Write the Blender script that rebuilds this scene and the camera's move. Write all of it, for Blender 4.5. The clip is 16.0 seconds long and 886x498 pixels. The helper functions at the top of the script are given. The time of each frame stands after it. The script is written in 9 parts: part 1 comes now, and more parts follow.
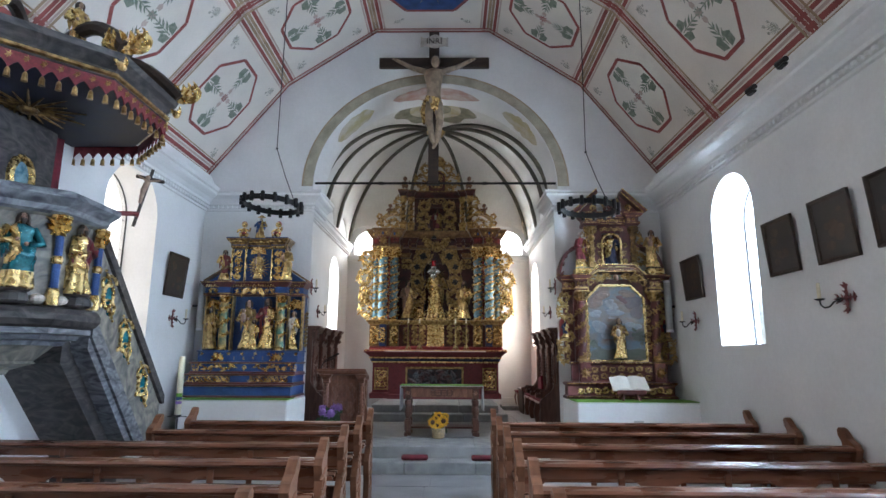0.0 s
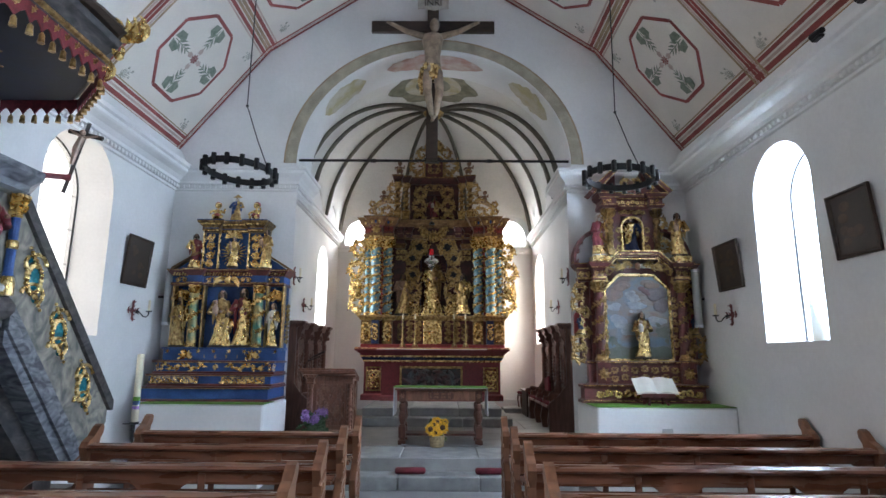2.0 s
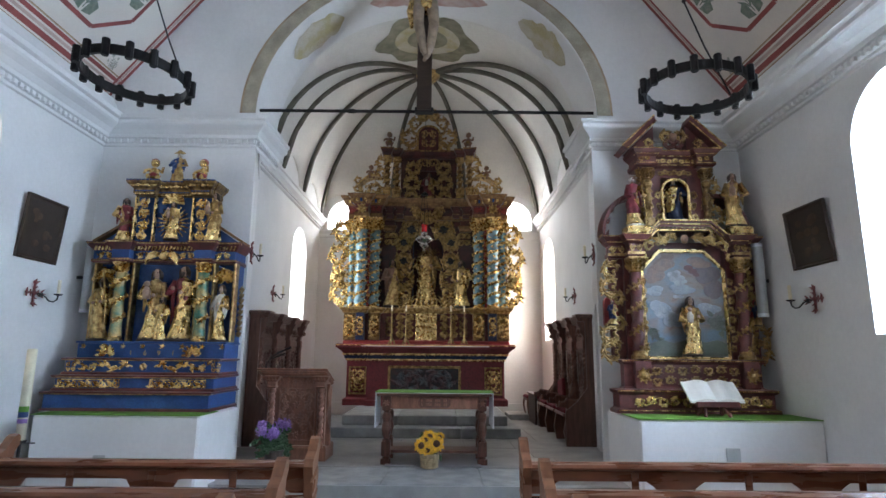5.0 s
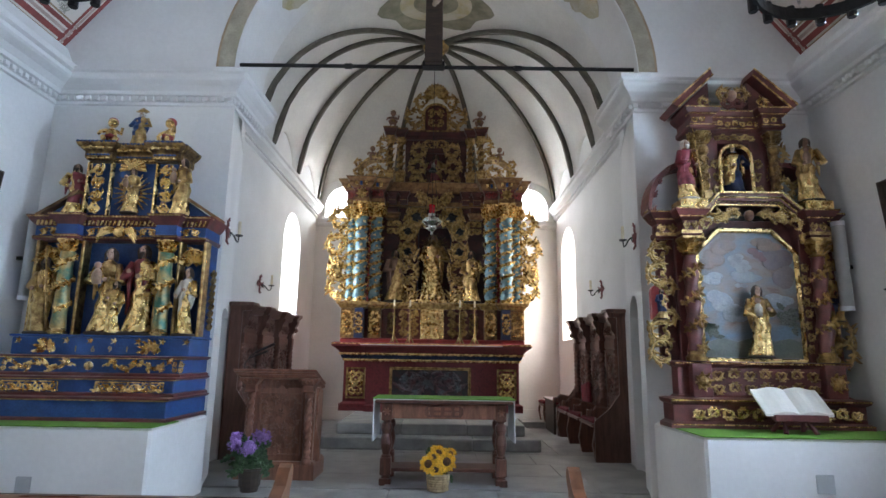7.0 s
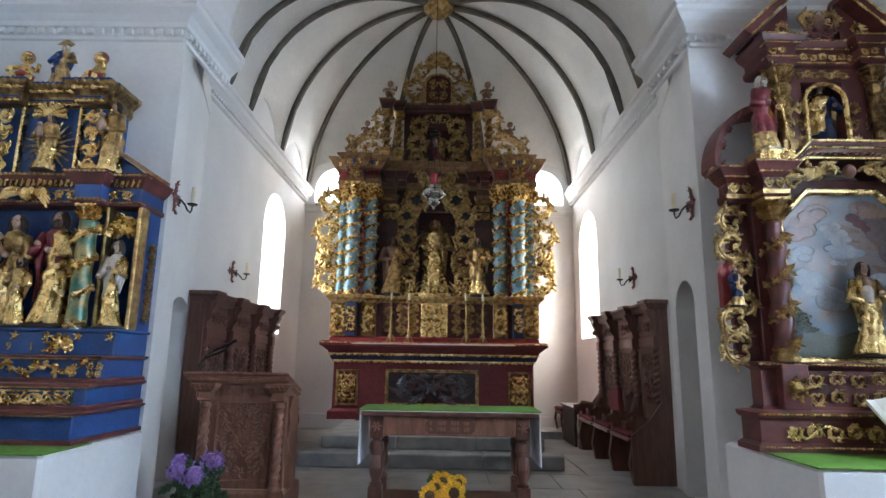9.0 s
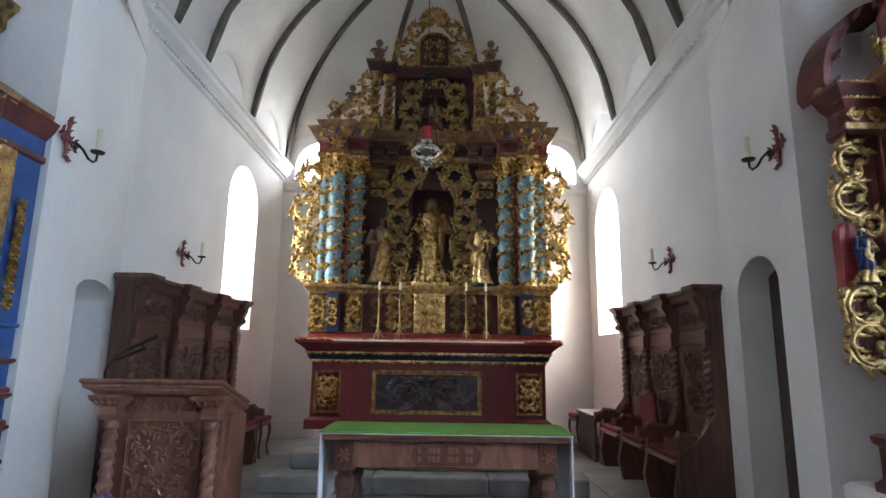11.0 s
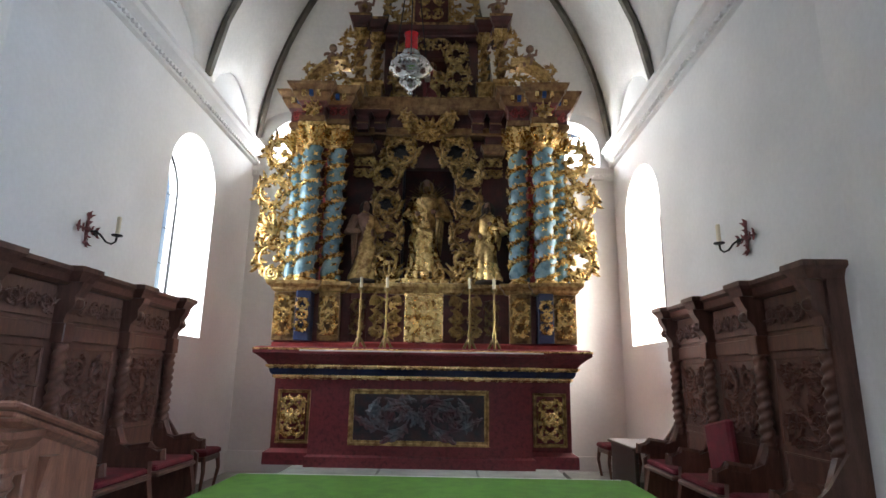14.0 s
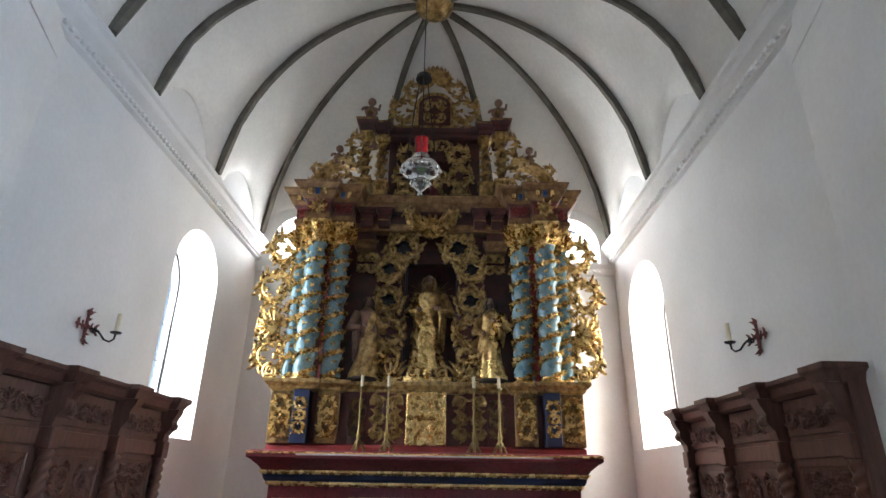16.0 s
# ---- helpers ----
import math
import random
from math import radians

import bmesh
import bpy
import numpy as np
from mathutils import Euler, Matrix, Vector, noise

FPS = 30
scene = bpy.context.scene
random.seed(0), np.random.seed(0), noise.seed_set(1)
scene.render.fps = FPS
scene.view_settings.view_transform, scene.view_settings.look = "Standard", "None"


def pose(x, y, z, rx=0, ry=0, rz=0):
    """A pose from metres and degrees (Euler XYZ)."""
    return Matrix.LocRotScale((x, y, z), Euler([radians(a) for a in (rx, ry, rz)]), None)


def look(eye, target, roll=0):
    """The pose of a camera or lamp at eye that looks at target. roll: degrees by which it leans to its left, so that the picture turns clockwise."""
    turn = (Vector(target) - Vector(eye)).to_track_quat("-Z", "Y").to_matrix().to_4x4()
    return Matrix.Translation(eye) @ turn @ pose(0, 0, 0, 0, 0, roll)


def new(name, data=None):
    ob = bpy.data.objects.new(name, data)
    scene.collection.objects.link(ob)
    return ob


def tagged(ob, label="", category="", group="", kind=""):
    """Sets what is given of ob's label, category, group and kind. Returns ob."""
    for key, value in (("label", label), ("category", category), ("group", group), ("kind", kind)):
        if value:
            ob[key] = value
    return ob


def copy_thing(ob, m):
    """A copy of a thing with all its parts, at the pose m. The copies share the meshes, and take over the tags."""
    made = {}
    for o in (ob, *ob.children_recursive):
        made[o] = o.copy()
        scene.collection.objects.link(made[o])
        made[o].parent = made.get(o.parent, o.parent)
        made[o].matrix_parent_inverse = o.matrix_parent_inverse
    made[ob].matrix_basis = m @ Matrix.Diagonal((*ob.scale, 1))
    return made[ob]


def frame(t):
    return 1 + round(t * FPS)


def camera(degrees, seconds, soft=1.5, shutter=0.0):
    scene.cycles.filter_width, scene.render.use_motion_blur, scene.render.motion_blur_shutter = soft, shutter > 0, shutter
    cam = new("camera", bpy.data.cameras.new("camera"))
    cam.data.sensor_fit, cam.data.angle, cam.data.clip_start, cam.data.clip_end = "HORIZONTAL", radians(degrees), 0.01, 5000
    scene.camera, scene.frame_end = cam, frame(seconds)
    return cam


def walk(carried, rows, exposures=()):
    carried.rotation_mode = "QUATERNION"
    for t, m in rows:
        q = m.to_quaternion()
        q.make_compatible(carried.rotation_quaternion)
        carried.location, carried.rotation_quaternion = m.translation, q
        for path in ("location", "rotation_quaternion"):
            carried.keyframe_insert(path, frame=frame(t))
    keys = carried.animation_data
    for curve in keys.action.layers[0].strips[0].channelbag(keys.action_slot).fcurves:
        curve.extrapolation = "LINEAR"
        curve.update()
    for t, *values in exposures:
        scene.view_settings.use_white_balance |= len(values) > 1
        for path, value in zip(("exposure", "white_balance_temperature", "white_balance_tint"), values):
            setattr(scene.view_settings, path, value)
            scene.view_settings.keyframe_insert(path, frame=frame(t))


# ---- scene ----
cam = camera(76.2, 16.0)
PATH = [
    (0, (0.398, -0.979, 1.694), (0.367, 0.985, 2.071), 0.3),
    (0.5, (0.337, -0.713, 1.682), (0.308, 1.251, 2.061), 0.6),
    (1, (0.267, -0.446, 1.698), (0.24, 1.518, 2.074), 0.9),
    (1.5, (0.27, -0.172, 1.676), (0.252, 1.791, 2.058), 0.6),
    (2, (0.301, 0.146, 1.687), (0.29, 2.11, 2.06), 0.4),
    (2.5, (0.29, 0.415, 1.678), (0.282, 2.379, 2.055), 0.5),
    (3, (0.266, 0.727, 1.658), (0.258, 2.691, 2.031), 0.7),
    (3.5, (0.279, 1.013, 1.642), (0.279, 2.978, 2.015), 0.5),
    (4, (0.322, 1.334, 1.664), (0.324, 3.299, 2.033), 0.4),
    (6.5, (0.259, 2.835, 1.631), (0.252, 4.799, 2.011), 0.8),
    (7, (0.227, 3.13, 1.632), (0.216, 5.094, 2.01), 0.9),
    (7.5, (0.216, 3.449, 1.609), (0.209, 5.412, 1.99), 0.8),
    (8, (0.265, 3.784, 1.63), (0.252, 5.748, 2.009), 0.7),
    (8.5, (0.241, 4.098, 1.605), (0.225, 6.061, 1.99), 0.7),
    (9, (0.193, 4.429, 1.616), (0.176, 6.392, 2.0), 0.9),
    (11.5, (0.243, 6.028, 1.645), (0.23, 7.992, 2.02), 0.8),
    (12, (0.323, 6.298, 1.61), (0.298, 8.258, 2.006), 0.8),
    (12.5, (0.294, 6.601, 1.602), (0.263, 8.56, 2.004), 1.0),
    (13, (0.243, 6.874, 1.545), (0.215, 8.829, 1.97), 1.0),
    (13.5, (0.269, 7.162, 1.535), (0.241, 9.115, 1.964), 0.9),
    (14, (0.291, 7.363, 1.581), (0.261, 9.313, 2.027), 0.9),
    (14.5, (0.261, 7.426, 1.604), (0.231, 9.362, 2.105), 1.1),
    (15, (0.229, 7.428, 1.621), (0.201, 9.34, 2.207), 1.1),
    (15.5, (0.219, 7.403, 1.631), (0.195, 9.284, 2.31), 1.0),
    (16, (0.214, 7.385, 1.63), (0.192, 9.236, 2.387), 1.0),
]
walk(cam, [(t, look(eye, target, roll)) for t, eye, target, roll in PATH])

# ---- world, light ----
world = bpy.data.worlds.new("sky")
scene.world = world
world.use_nodes = True
sky = world.node_tree.nodes.new("ShaderNodeTexSky")
sky.sky_type = "NISHITA"
sky.sun_disc = False
sky.sun_elevation, sky.sun_rotation = radians(48), radians(150)
world.node_tree.links.new(sky.outputs["Color"], world.node_tree.nodes["Background"].inputs["Color"])
world.node_tree.nodes["Background"].inputs["Strength"].default_value = 0.12
sun = new("sun", bpy.data.lights.new("sun", "SUN"))
sun.data.energy, sun.data.angle, sun.data.color = 1.2, radians(12), (1.0, 0.95, 0.88)
sun.matrix_world = look((6, 14, 16), (0, 5, 0))


def window_lamp(x, y, z, w, h, aim, power, color):
    """Daylight in a window's opening."""
    lamp = new("window_light", bpy.data.lights.new("window_light", "AREA"))
    lamp.data.shape, lamp.data.size, lamp.data.size_y = "RECTANGLE", w, h
    lamp.data.energy, lamp.data.color = power, color
    lamp.matrix_world = look((x, y, z), aim)


COOL, NEUTRAL, WARM = (0.60, 0.77, 1.0), (0.92, 0.96, 1.0), (1.0, 0.92, 0.84)
NL, NR, CH = 80, 880, 200
for wy in (6.55, 1.6, -3.4):
    window_lamp(-4.85, wy, 3.05, 2.6, 3.4, (0, wy, 2.85), NL, WARM)
for wy in (6.37, 1.6, -3.4):
    window_lamp(5.02, wy, 3.0, 2.6, 3.4, (-0.5, wy, 1.2), NR, COOL)
window_lamp(-3.75, 12.9, 3.2, 1.2, 2.6, (0, 14.6, 1.4), 185, NEUTRAL)
window_lamp(3.75, 13.7, 3.2, 1.2, 2.6, (0, 15.2, 1.4), CH, WARM)
for wx in (-2.0, 2.0):
    window_lamp(wx, 15.74, 4.85, 1.3, 1.2, (wx, 13.0, 5.8), 185, NEUTRAL)


# ---- materials ----
def mat(name, base, rough=0.6, metal=0.0, vary=0.12, scale=6.0, bump=0.15, fine=60.0, second=None, stretch=None, spot=0.5, spec=0.5, distort=0.0):
    """A painted or natural surface: colour that varies at two scales, with fine relief."""
    m = bpy.data.materials.new(name)
    m.use_nodes = True
    nt = m.node_tree
    n, ln = nt.nodes, nt.links
    b = n["Principled BSDF"]
    b.inputs["Roughness"].default_value, b.inputs["Metallic"].default_value = rough, metal
    b.inputs["Specular IOR Level"].default_value = spec
    co = n.new("ShaderNodeTexCoord")
    mp = n.new("ShaderNodeMapping")
    ln.new(co.outputs["Object"], mp.inputs["Vector"])
    if stretch:
        mp.inputs["Scale"].default_value = stretch
    big = n.new("ShaderNodeTexNoise")
    big.inputs["Scale"].default_value, big.inputs["Detail"].default_value = scale, 6
    big.inputs["Distortion"].default_value = distort
    small = n.new("ShaderNodeTexNoise")
    small.inputs["Scale"].default_value, small.inputs["Detail"].default_value = fine, 4
    for t in (big, small):
        ln.new(mp.outputs["Vector"], t.inputs["Vector"])
    ramp = n.new("ShaderNodeValToRGB")
    lo = second or tuple(c * (1 - vary) for c in base)
    hi = base if second else tuple(min(1, c * (1 + vary)) for c in base)
    ramp.color_ramp.elements[0].position, ramp.color_ramp.elements[1].position = spot - 0.14, spot + 0.14
    ramp.color_ramp.elements[0].color, ramp.color_ramp.elements[1].color = (*lo, 1), (*hi, 1)
    ln.new(big.outputs["Fac"], ramp.inputs["Fac"])
    mix = n.new("ShaderNodeMix")
    mix.data_type, mix.blend_type = "RGBA", "MULTIPLY"
    grain = n.new("ShaderNodeMapRange")
    grain.inputs["From Min"].default_value, grain.inputs["From Max"].default_value = 0.3, 0.7
    grain.inputs["To Min"].default_value, grain.inputs["To Max"].default_value = 1 - vary, 1.0
    ln.new(small.outputs["Fac"], grain.inputs["Value"])
    mix.inputs["Factor"].default_value = 1
    ln.new(ramp.outputs["Color"], mix.inputs["A"])
    ln.new(grain.outputs["Result"], mix.inputs["B"])
    ln.new(mix.outputs["Result"], b.inputs["Base Color"])
    rr = n.new("ShaderNodeMapRange")
    rr.inputs["To Min"].default_value, rr.inputs["To Max"].default_value = max(0.05, rough - 0.1), min(1, rough + 0.1)
    ln.new(big.outputs["Fac"], rr.inputs["Value"])
    ln.new(rr.outputs["Result"], b.inputs["Roughness"])
    if bump:
        bp = n.new("ShaderNodeBump")
        bp.inputs["Strength"].default_value, bp.inputs["Distance"].default_value = bump, 0.01
        ln.new(small.outputs["Fac"], bp.inputs["Height"])
        ln.new(bp.outputs["Normal"], b.inputs["Normal"])
    return m


PLASTER = mat("plaster", (0.79, 0.785, 0.775), 0.85, vary=0.05, scale=1.1, fine=24, bump=0.14)
VAULT = mat("vault_plaster", (0.77, 0.755, 0.72), 0.85, vary=0.08, scale=1.0, fine=20, bump=0.12)
CEIL = mat("ceiling_paint", (0.72, 0.665, 0.60), 0.8, vary=0.05, scale=1.5, fine=40, bump=0.05)
BAND_RED = mat("red_band_paint", (0.30, 0.07, 0.06), 0.7, vary=0.2, scale=4)
BAND_TAN = mat("tan_band_paint", (0.38, 0.27, 0.17), 0.7, vary=0.2, scale=4)
BAND_PINK = mat("pink_band_paint", (0.52, 0.40, 0.35), 0.7, vary=0.15, scale=4)
LEAF_GREEN = mat("painted_leaf_green", (0.17, 0.225, 0.165), 0.8, vary=0.25, scale=20, second=(0.28, 0.30, 0.24))
LEAF_GREY = mat("painted_sprig_grey", (0.42, 0.41, 0.35), 0.8, vary=0.25, scale=20)
SKY_BLUE = mat("painted_blue", (0.03, 0.07, 0.20), 0.7, vary=0.3, scale=5)
ARCH_PAINT = mat("arch_band_ochre", (0.42, 0.37, 0.28), 0.85, vary=0.18, scale=5)
RIB = mat("rib_grey", (0.16, 0.145, 0.12), 0.85, vary=0.2, scale=6)
FRESCO_A = mat("fresco_ochre", (0.50, 0.43, 0.24), 0.9, vary=0.2, scale=4, second=(0.62, 0.58, 0.48))
FRESCO_B = mat("fresco_grey_green", (0.20, 0.195, 0.135), 0.9, second=(0.32, 0.30, 0.22), scale=5)
FRESCO_C = mat("fresco_pink", (0.46, 0.27, 0.22), 0.9, second=(0.58, 0.47, 0.42), scale=5)
STONE = mat("grey_stone", (0.38, 0.375, 0.365), 0.5, vary=0.18, scale=3, fine=90, second=(0.26, 0.26, 0.255))
STONE_STEP = mat("step_granite", (0.42, 0.42, 0.41), 0.62, vary=0.25, scale=5, fine=140, second=(0.28, 0.285, 0.285))
SLATE = mat("nave_slab", (0.36, 0.36, 0.37), 0.4, vary=0.16, scale=2.5, fine=60, second=(0.25, 0.25, 0.26))
WOOD = mat("pew_wood", (0.225, 0.085, 0.044), 0.28, vary=0.2, scale=4, fine=14, stretch=(0.5, 3, 3), second=(0.125, 0.046, 0.025), bump=0.03)
WOOD_END = mat("pew_end_wood", (0.27, 0.115, 0.058), 0.36, vary=0.2, scale=4, fine=14, stretch=(3, 3, 0.6), second=(0.16, 0.064, 0.033), bump=0.04)
WALNUT = mat("carved_walnut", (0.165, 0.068, 0.045), 0.34, vary=0.3, scale=4, fine=30, stretch=(6, 6, 1), second=(0.085, 0.034, 0.024), bump=0.12)
WALNUT_L = mat("walnut_light", (0.31, 0.138, 0.088), 0.36, vary=0.3, scale=4, fine=30, stretch=(6, 6, 1), second=(0.18, 0.075, 0.046), bump=0.12)
STALLWOOD = mat("stall_walnut", (0.165, 0.078, 0.058), 0.32, vary=0.3, scale=4, fine=30, stretch=(6, 6, 1), second=(0.088, 0.041, 0.031), bump=0.12)
DARKWOOD = mat("dark_wood", (0.045, 0.026, 0.018), 0.5, vary=0.3, scale=5, fine=40, stretch=(1, 1, 6))
GOLD = mat("gilding", (1.0, 0.74, 0.33), 0.27, 1.0, vary=0.3, scale=18, fine=85, second=(0.66, 0.42, 0.15), bump=0.45, spot=0.46)
GOLD_OLD = mat("old_gilding", (0.82, 0.58, 0.25), 0.32, 0.9, vary=0.4, scale=16, fine=85, second=(0.30, 0.175, 0.07), bump=0.45)
GOLD_DARK = mat("dark_gilding", (0.46, 0.30, 0.12), 0.38, 0.8, vary=0.4, scale=16, fine=85, second=(0.12, 0.065, 0.035), bump=0.45)
BLUE = mat("ultramarine_paint", (0.033, 0.098, 0.285), 0.52, vary=0.3, scale=5, second=(0.018, 0.060, 0.205), spec=0.4)
NAVY = mat("navy_paint", (0.012, 0.025, 0.09), 0.5, vary=0.3, scale=6)
TURQ = mat("turquoise_paint", (0.20, 0.335, 0.395), 0.30, vary=0.3, scale=11, second=(0.10, 0.205, 0.265))
GREENP = mat("green_glaze", (0.05, 0.17, 0.125), 0.35, 0.3, vary=0.3, scale=8, second=(0.50, 0.33, 0.11), spot=0.47)
REDP = mat("oxblood_paint", (0.225, 0.032, 0.042), 0.40, vary=0.3, scale=24, second=(0.105, 0.015, 0.022), bump=0.06, spot=0.40)
REDBRIGHT = mat("red_paint", (0.30, 0.035, 0.035), 0.45, vary=0.2, scale=8)
REDWOOD = mat("red_brown_marbling", (0.185, 0.050, 0.045), 0.42, vary=0.3, scale=8, second=(0.090, 0.025, 0.024), bump=0.1)
MARB = mat("blue_grey_marbling", (0.25, 0.26, 0.275), 0.42, vary=0.3, scale=3.0, fine=14, second=(0.055, 0.057, 0.075), stretch=(1, 1, 2.2), distort=2.5)
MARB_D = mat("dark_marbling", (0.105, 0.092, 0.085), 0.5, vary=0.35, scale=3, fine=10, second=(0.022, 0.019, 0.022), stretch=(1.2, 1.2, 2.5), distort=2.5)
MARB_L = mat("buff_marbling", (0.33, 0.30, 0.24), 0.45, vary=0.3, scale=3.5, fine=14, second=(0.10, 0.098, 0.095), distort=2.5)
SKIN = mat("painted_flesh", (0.40, 0.26, 0.19), 0.5, vary=0.2, scale=15)
SKIN_D = mat("darkened_flesh", (0.26, 0.145, 0.10), 0.5, vary=0.2, scale=15)
PALE = mat("pale_paint", (0.55, 0.50, 0.44), 0.55, vary=0.2, scale=12)
HAIR = mat("dark_hair_paint", (0.045, 0.028, 0.02), 0.6)
IRON = mat("black_iron", (0.012, 0.012, 0.014), 0.4, 0.3, vary=0.3, scale=30, bump=0.2)
REDIRON = mat("red_iron", (0.20, 0.05, 0.05), 0.5, vary=0.3, scale=30)
BRASS = mat("brass", (0.33, 0.25, 0.11), 0.36, 1.0, vary=0.2, scale=20)
SILVER = mat("silver", (0.62, 0.61, 0.57), 0.16, 1.0, vary=0.12, scale=15, bump=0.1)
WAX = mat("candle_wax", (0.75, 0.68, 0.50), 0.5, vary=0.06, scale=10)
GREEN_CLOTH = mat("green_felt", (0.13, 0.30, 0.035), 0.9, vary=0.12, scale=20, fine=300, bump=0.2)
RED_CLOTH = mat("red_velvet", (0.16, 0.012, 0.025), 0.8, vary=0.25, scale=10, fine=200)
WHITE_CLOTH = mat("white_linen", (0.78, 0.80, 0.84), 0.85, vary=0.05, scale=12, fine=300)
PAPER = mat("paper", (0.78, 0.75, 0.68), 0.8, vary=0.05, scale=8)
BLUE_BOOK = mat("blue_book_cover", (0.018, 0.055, 0.17), 0.45, vary=0.15, scale=10)
RUBY = mat("ruby_glass", (0.42, 0.008, 0.012), 0.15, vary=0.2, scale=30)
GREY_METAL = mat("speaker_grey", (0.42, 0.43, 0.43), 0.5, vary=0.06, scale=10)
PETAL = mat("sunflower_petal", (0.80, 0.42, 0.02), 0.6, vary=0.2, scale=30)
SEED = mat("sunflower_disc", (0.09, 0.04, 0.015), 0.8, vary=0.3, scale=60, bump=0.5)
PLANT = mat("plant_leaf", (0.035, 0.085, 0.025), 0.5, vary=0.3, scale=25)
LILAC = mat("lilac_petal", (0.30, 0.16, 0.46), 0.6, vary=0.25, scale=40)
WICKER = mat("wicker", (0.40, 0.30, 0.18), 0.7, vary=0.3, scale=30, fine=120, bump=0.4)
PICTURE = mat("dark_canvas", (0.055, 0.042, 0.034), 0.4, vary=0.3, scale=4, second=(0.030, 0.022, 0.02))
ANTEP = mat("painted_antependium", (0.042, 0.046, 0.06), 0.5, vary=0.3, scale=9, second=(0.10, 0.05, 0.055))
SKYPAINT = mat("painted_sky", (0.15, 0.215, 0.275), 0.30, vary=0.25, scale=2.3, second=(0.235, 0.165, 0.135), spot=0.5, distort=0.8, stretch=(1, 1, 1.9))
HILL = mat("painted_hills", (0.10, 0.13, 0.095), 0.45, vary=0.3, scale=8, second=(0.17, 0.17, 0.15))
GILTBROWN = mat("gilded_brown_wood", (0.36, 0.215, 0.095), 0.36, 0.45, vary=0.35, scale=12, second=(0.17, 0.085, 0.04), bump=0.15)
DEEPWOOD = mat("deep_red_brown", (0.105, 0.024, 0.022), 0.4, vary=0.35, scale=7, second=(0.045, 0.012, 0.012), bump=0.1)
GLASS = bpy.data.materials.new("window_glass")
GLASS.use_nodes = True
g = GLASS.node_tree.nodes["Principled BSDF"]
g.inputs["Transmission Weight"].default_value, g.inputs["Roughness"].default_value, g.inputs["IOR"].default_value = 1.0, 0.25, 1.1


# ---- mesh helpers ----
def link(name, bm, material, parent=None, label="", smooth=False):
    me = bpy.data.meshes.new(name)
    bmesh.ops.recalc_face_normals(bm, faces=bm.faces)
    if smooth:
        for f in bm.faces:
            f.smooth = True
    bm.to_mesh(me)
    bm.free()
    for m in material if isinstance(material, (list, tuple)) else [material]:
        me.materials.append(m)
    ob = new(name, me)
    if parent:
        ob.parent = parent
    if label:
        tagged(ob, label)
    return ob


def part(name, bm, material, parent, label="", smooth=False):
    """One mesh object under a thing or under a part."""
    return link(name, bm, material, parent, label, smooth)


def thing(name, label, category, group="", at=(0, 0, 0)):
    e = new(name)
    e.empty_display_size = 0.1
    e.location = at
    bpy.context.view_layer.update()
    return tagged(e, label, category, group)


def setting(name, bm, material, label="", smooth=False):
    return tagged(link(name, bm, material, None, label, smooth), kind="structure")


def B():
    return bmesh.new()


def quadring(bm, rings, close=True, caps=True, mi=0):
    """Skin successive rings of points."""
    vs = [[bm.verts.new(p) for p in r] for r in rings]
    n = len(vs[0])
    for a, b in zip(vs, vs[1:]):
        for i in range(n if close else n - 1):
            j = (i + 1) % n
            f = bm.faces.new((a[i], a[j], b[j], b[i]))
            f.material_index = mi
    if caps and n > 2:
        for r in (vs[0][::-1], vs[-1]):
            try:
                bm.faces.new(r).material_index = mi
            except ValueError:
                pass
    return vs


def box(bm, x0, x1, y0, y1, z0, z1, c=0.006, mi=0):
    """A box with small chamfers along its upright edges and top."""
    c = min(c, (x1 - x0) * 0.3, (y1 - y0) * 0.3, (z1 - z0) * 0.3)

    def ring(i, z):
        a, b, d, e = x0 + i, x1 - i, y0 + i, y1 - i
        return [(a + c, d, z), (b - c, d, z), (b, d + c, z), (b, e - c, z), (b - c, e, z), (a + c, e, z), (a, e - c, z), (a, d + c, z)]
    quadring(bm, [ring(c, z0), ring(0, z0 + c), ring(0, z1 - c), ring(c, z1)], mi=mi)


def plainbox(bm, x0, x1, y0, y1, z0, z1, mi=0):
    quadring(bm, [[(x0, y0, z), (x1, y0, z), (x1, y1, z), (x0, y1, z)] for z in (z0, z1)], mi=mi)


def moulding(bm, x0, x1, y0, y1, profile, mi=0):
    """Rings round a rectangle: profile rows are (projection, z). It stands out on the front and the two sides."""
    quadring(bm, [[(x0 - o, y0 - o, z), (x1 + o, y0 - o, z), (x1 + o, y1, z), (x0 - o, y1, z)] for o, z in profile], mi=mi)


def lathe(bm, prof, cx=0, cy=0, seg=14, mi=0, sx=1, sy=1):
    quadring(bm, [[(cx + r * sx * math.cos(2 * math.pi * k / seg), cy + r * sy * math.sin(2 * math.pi * k / seg), z) for k in range(seg)] for r, z in prof], mi=mi)


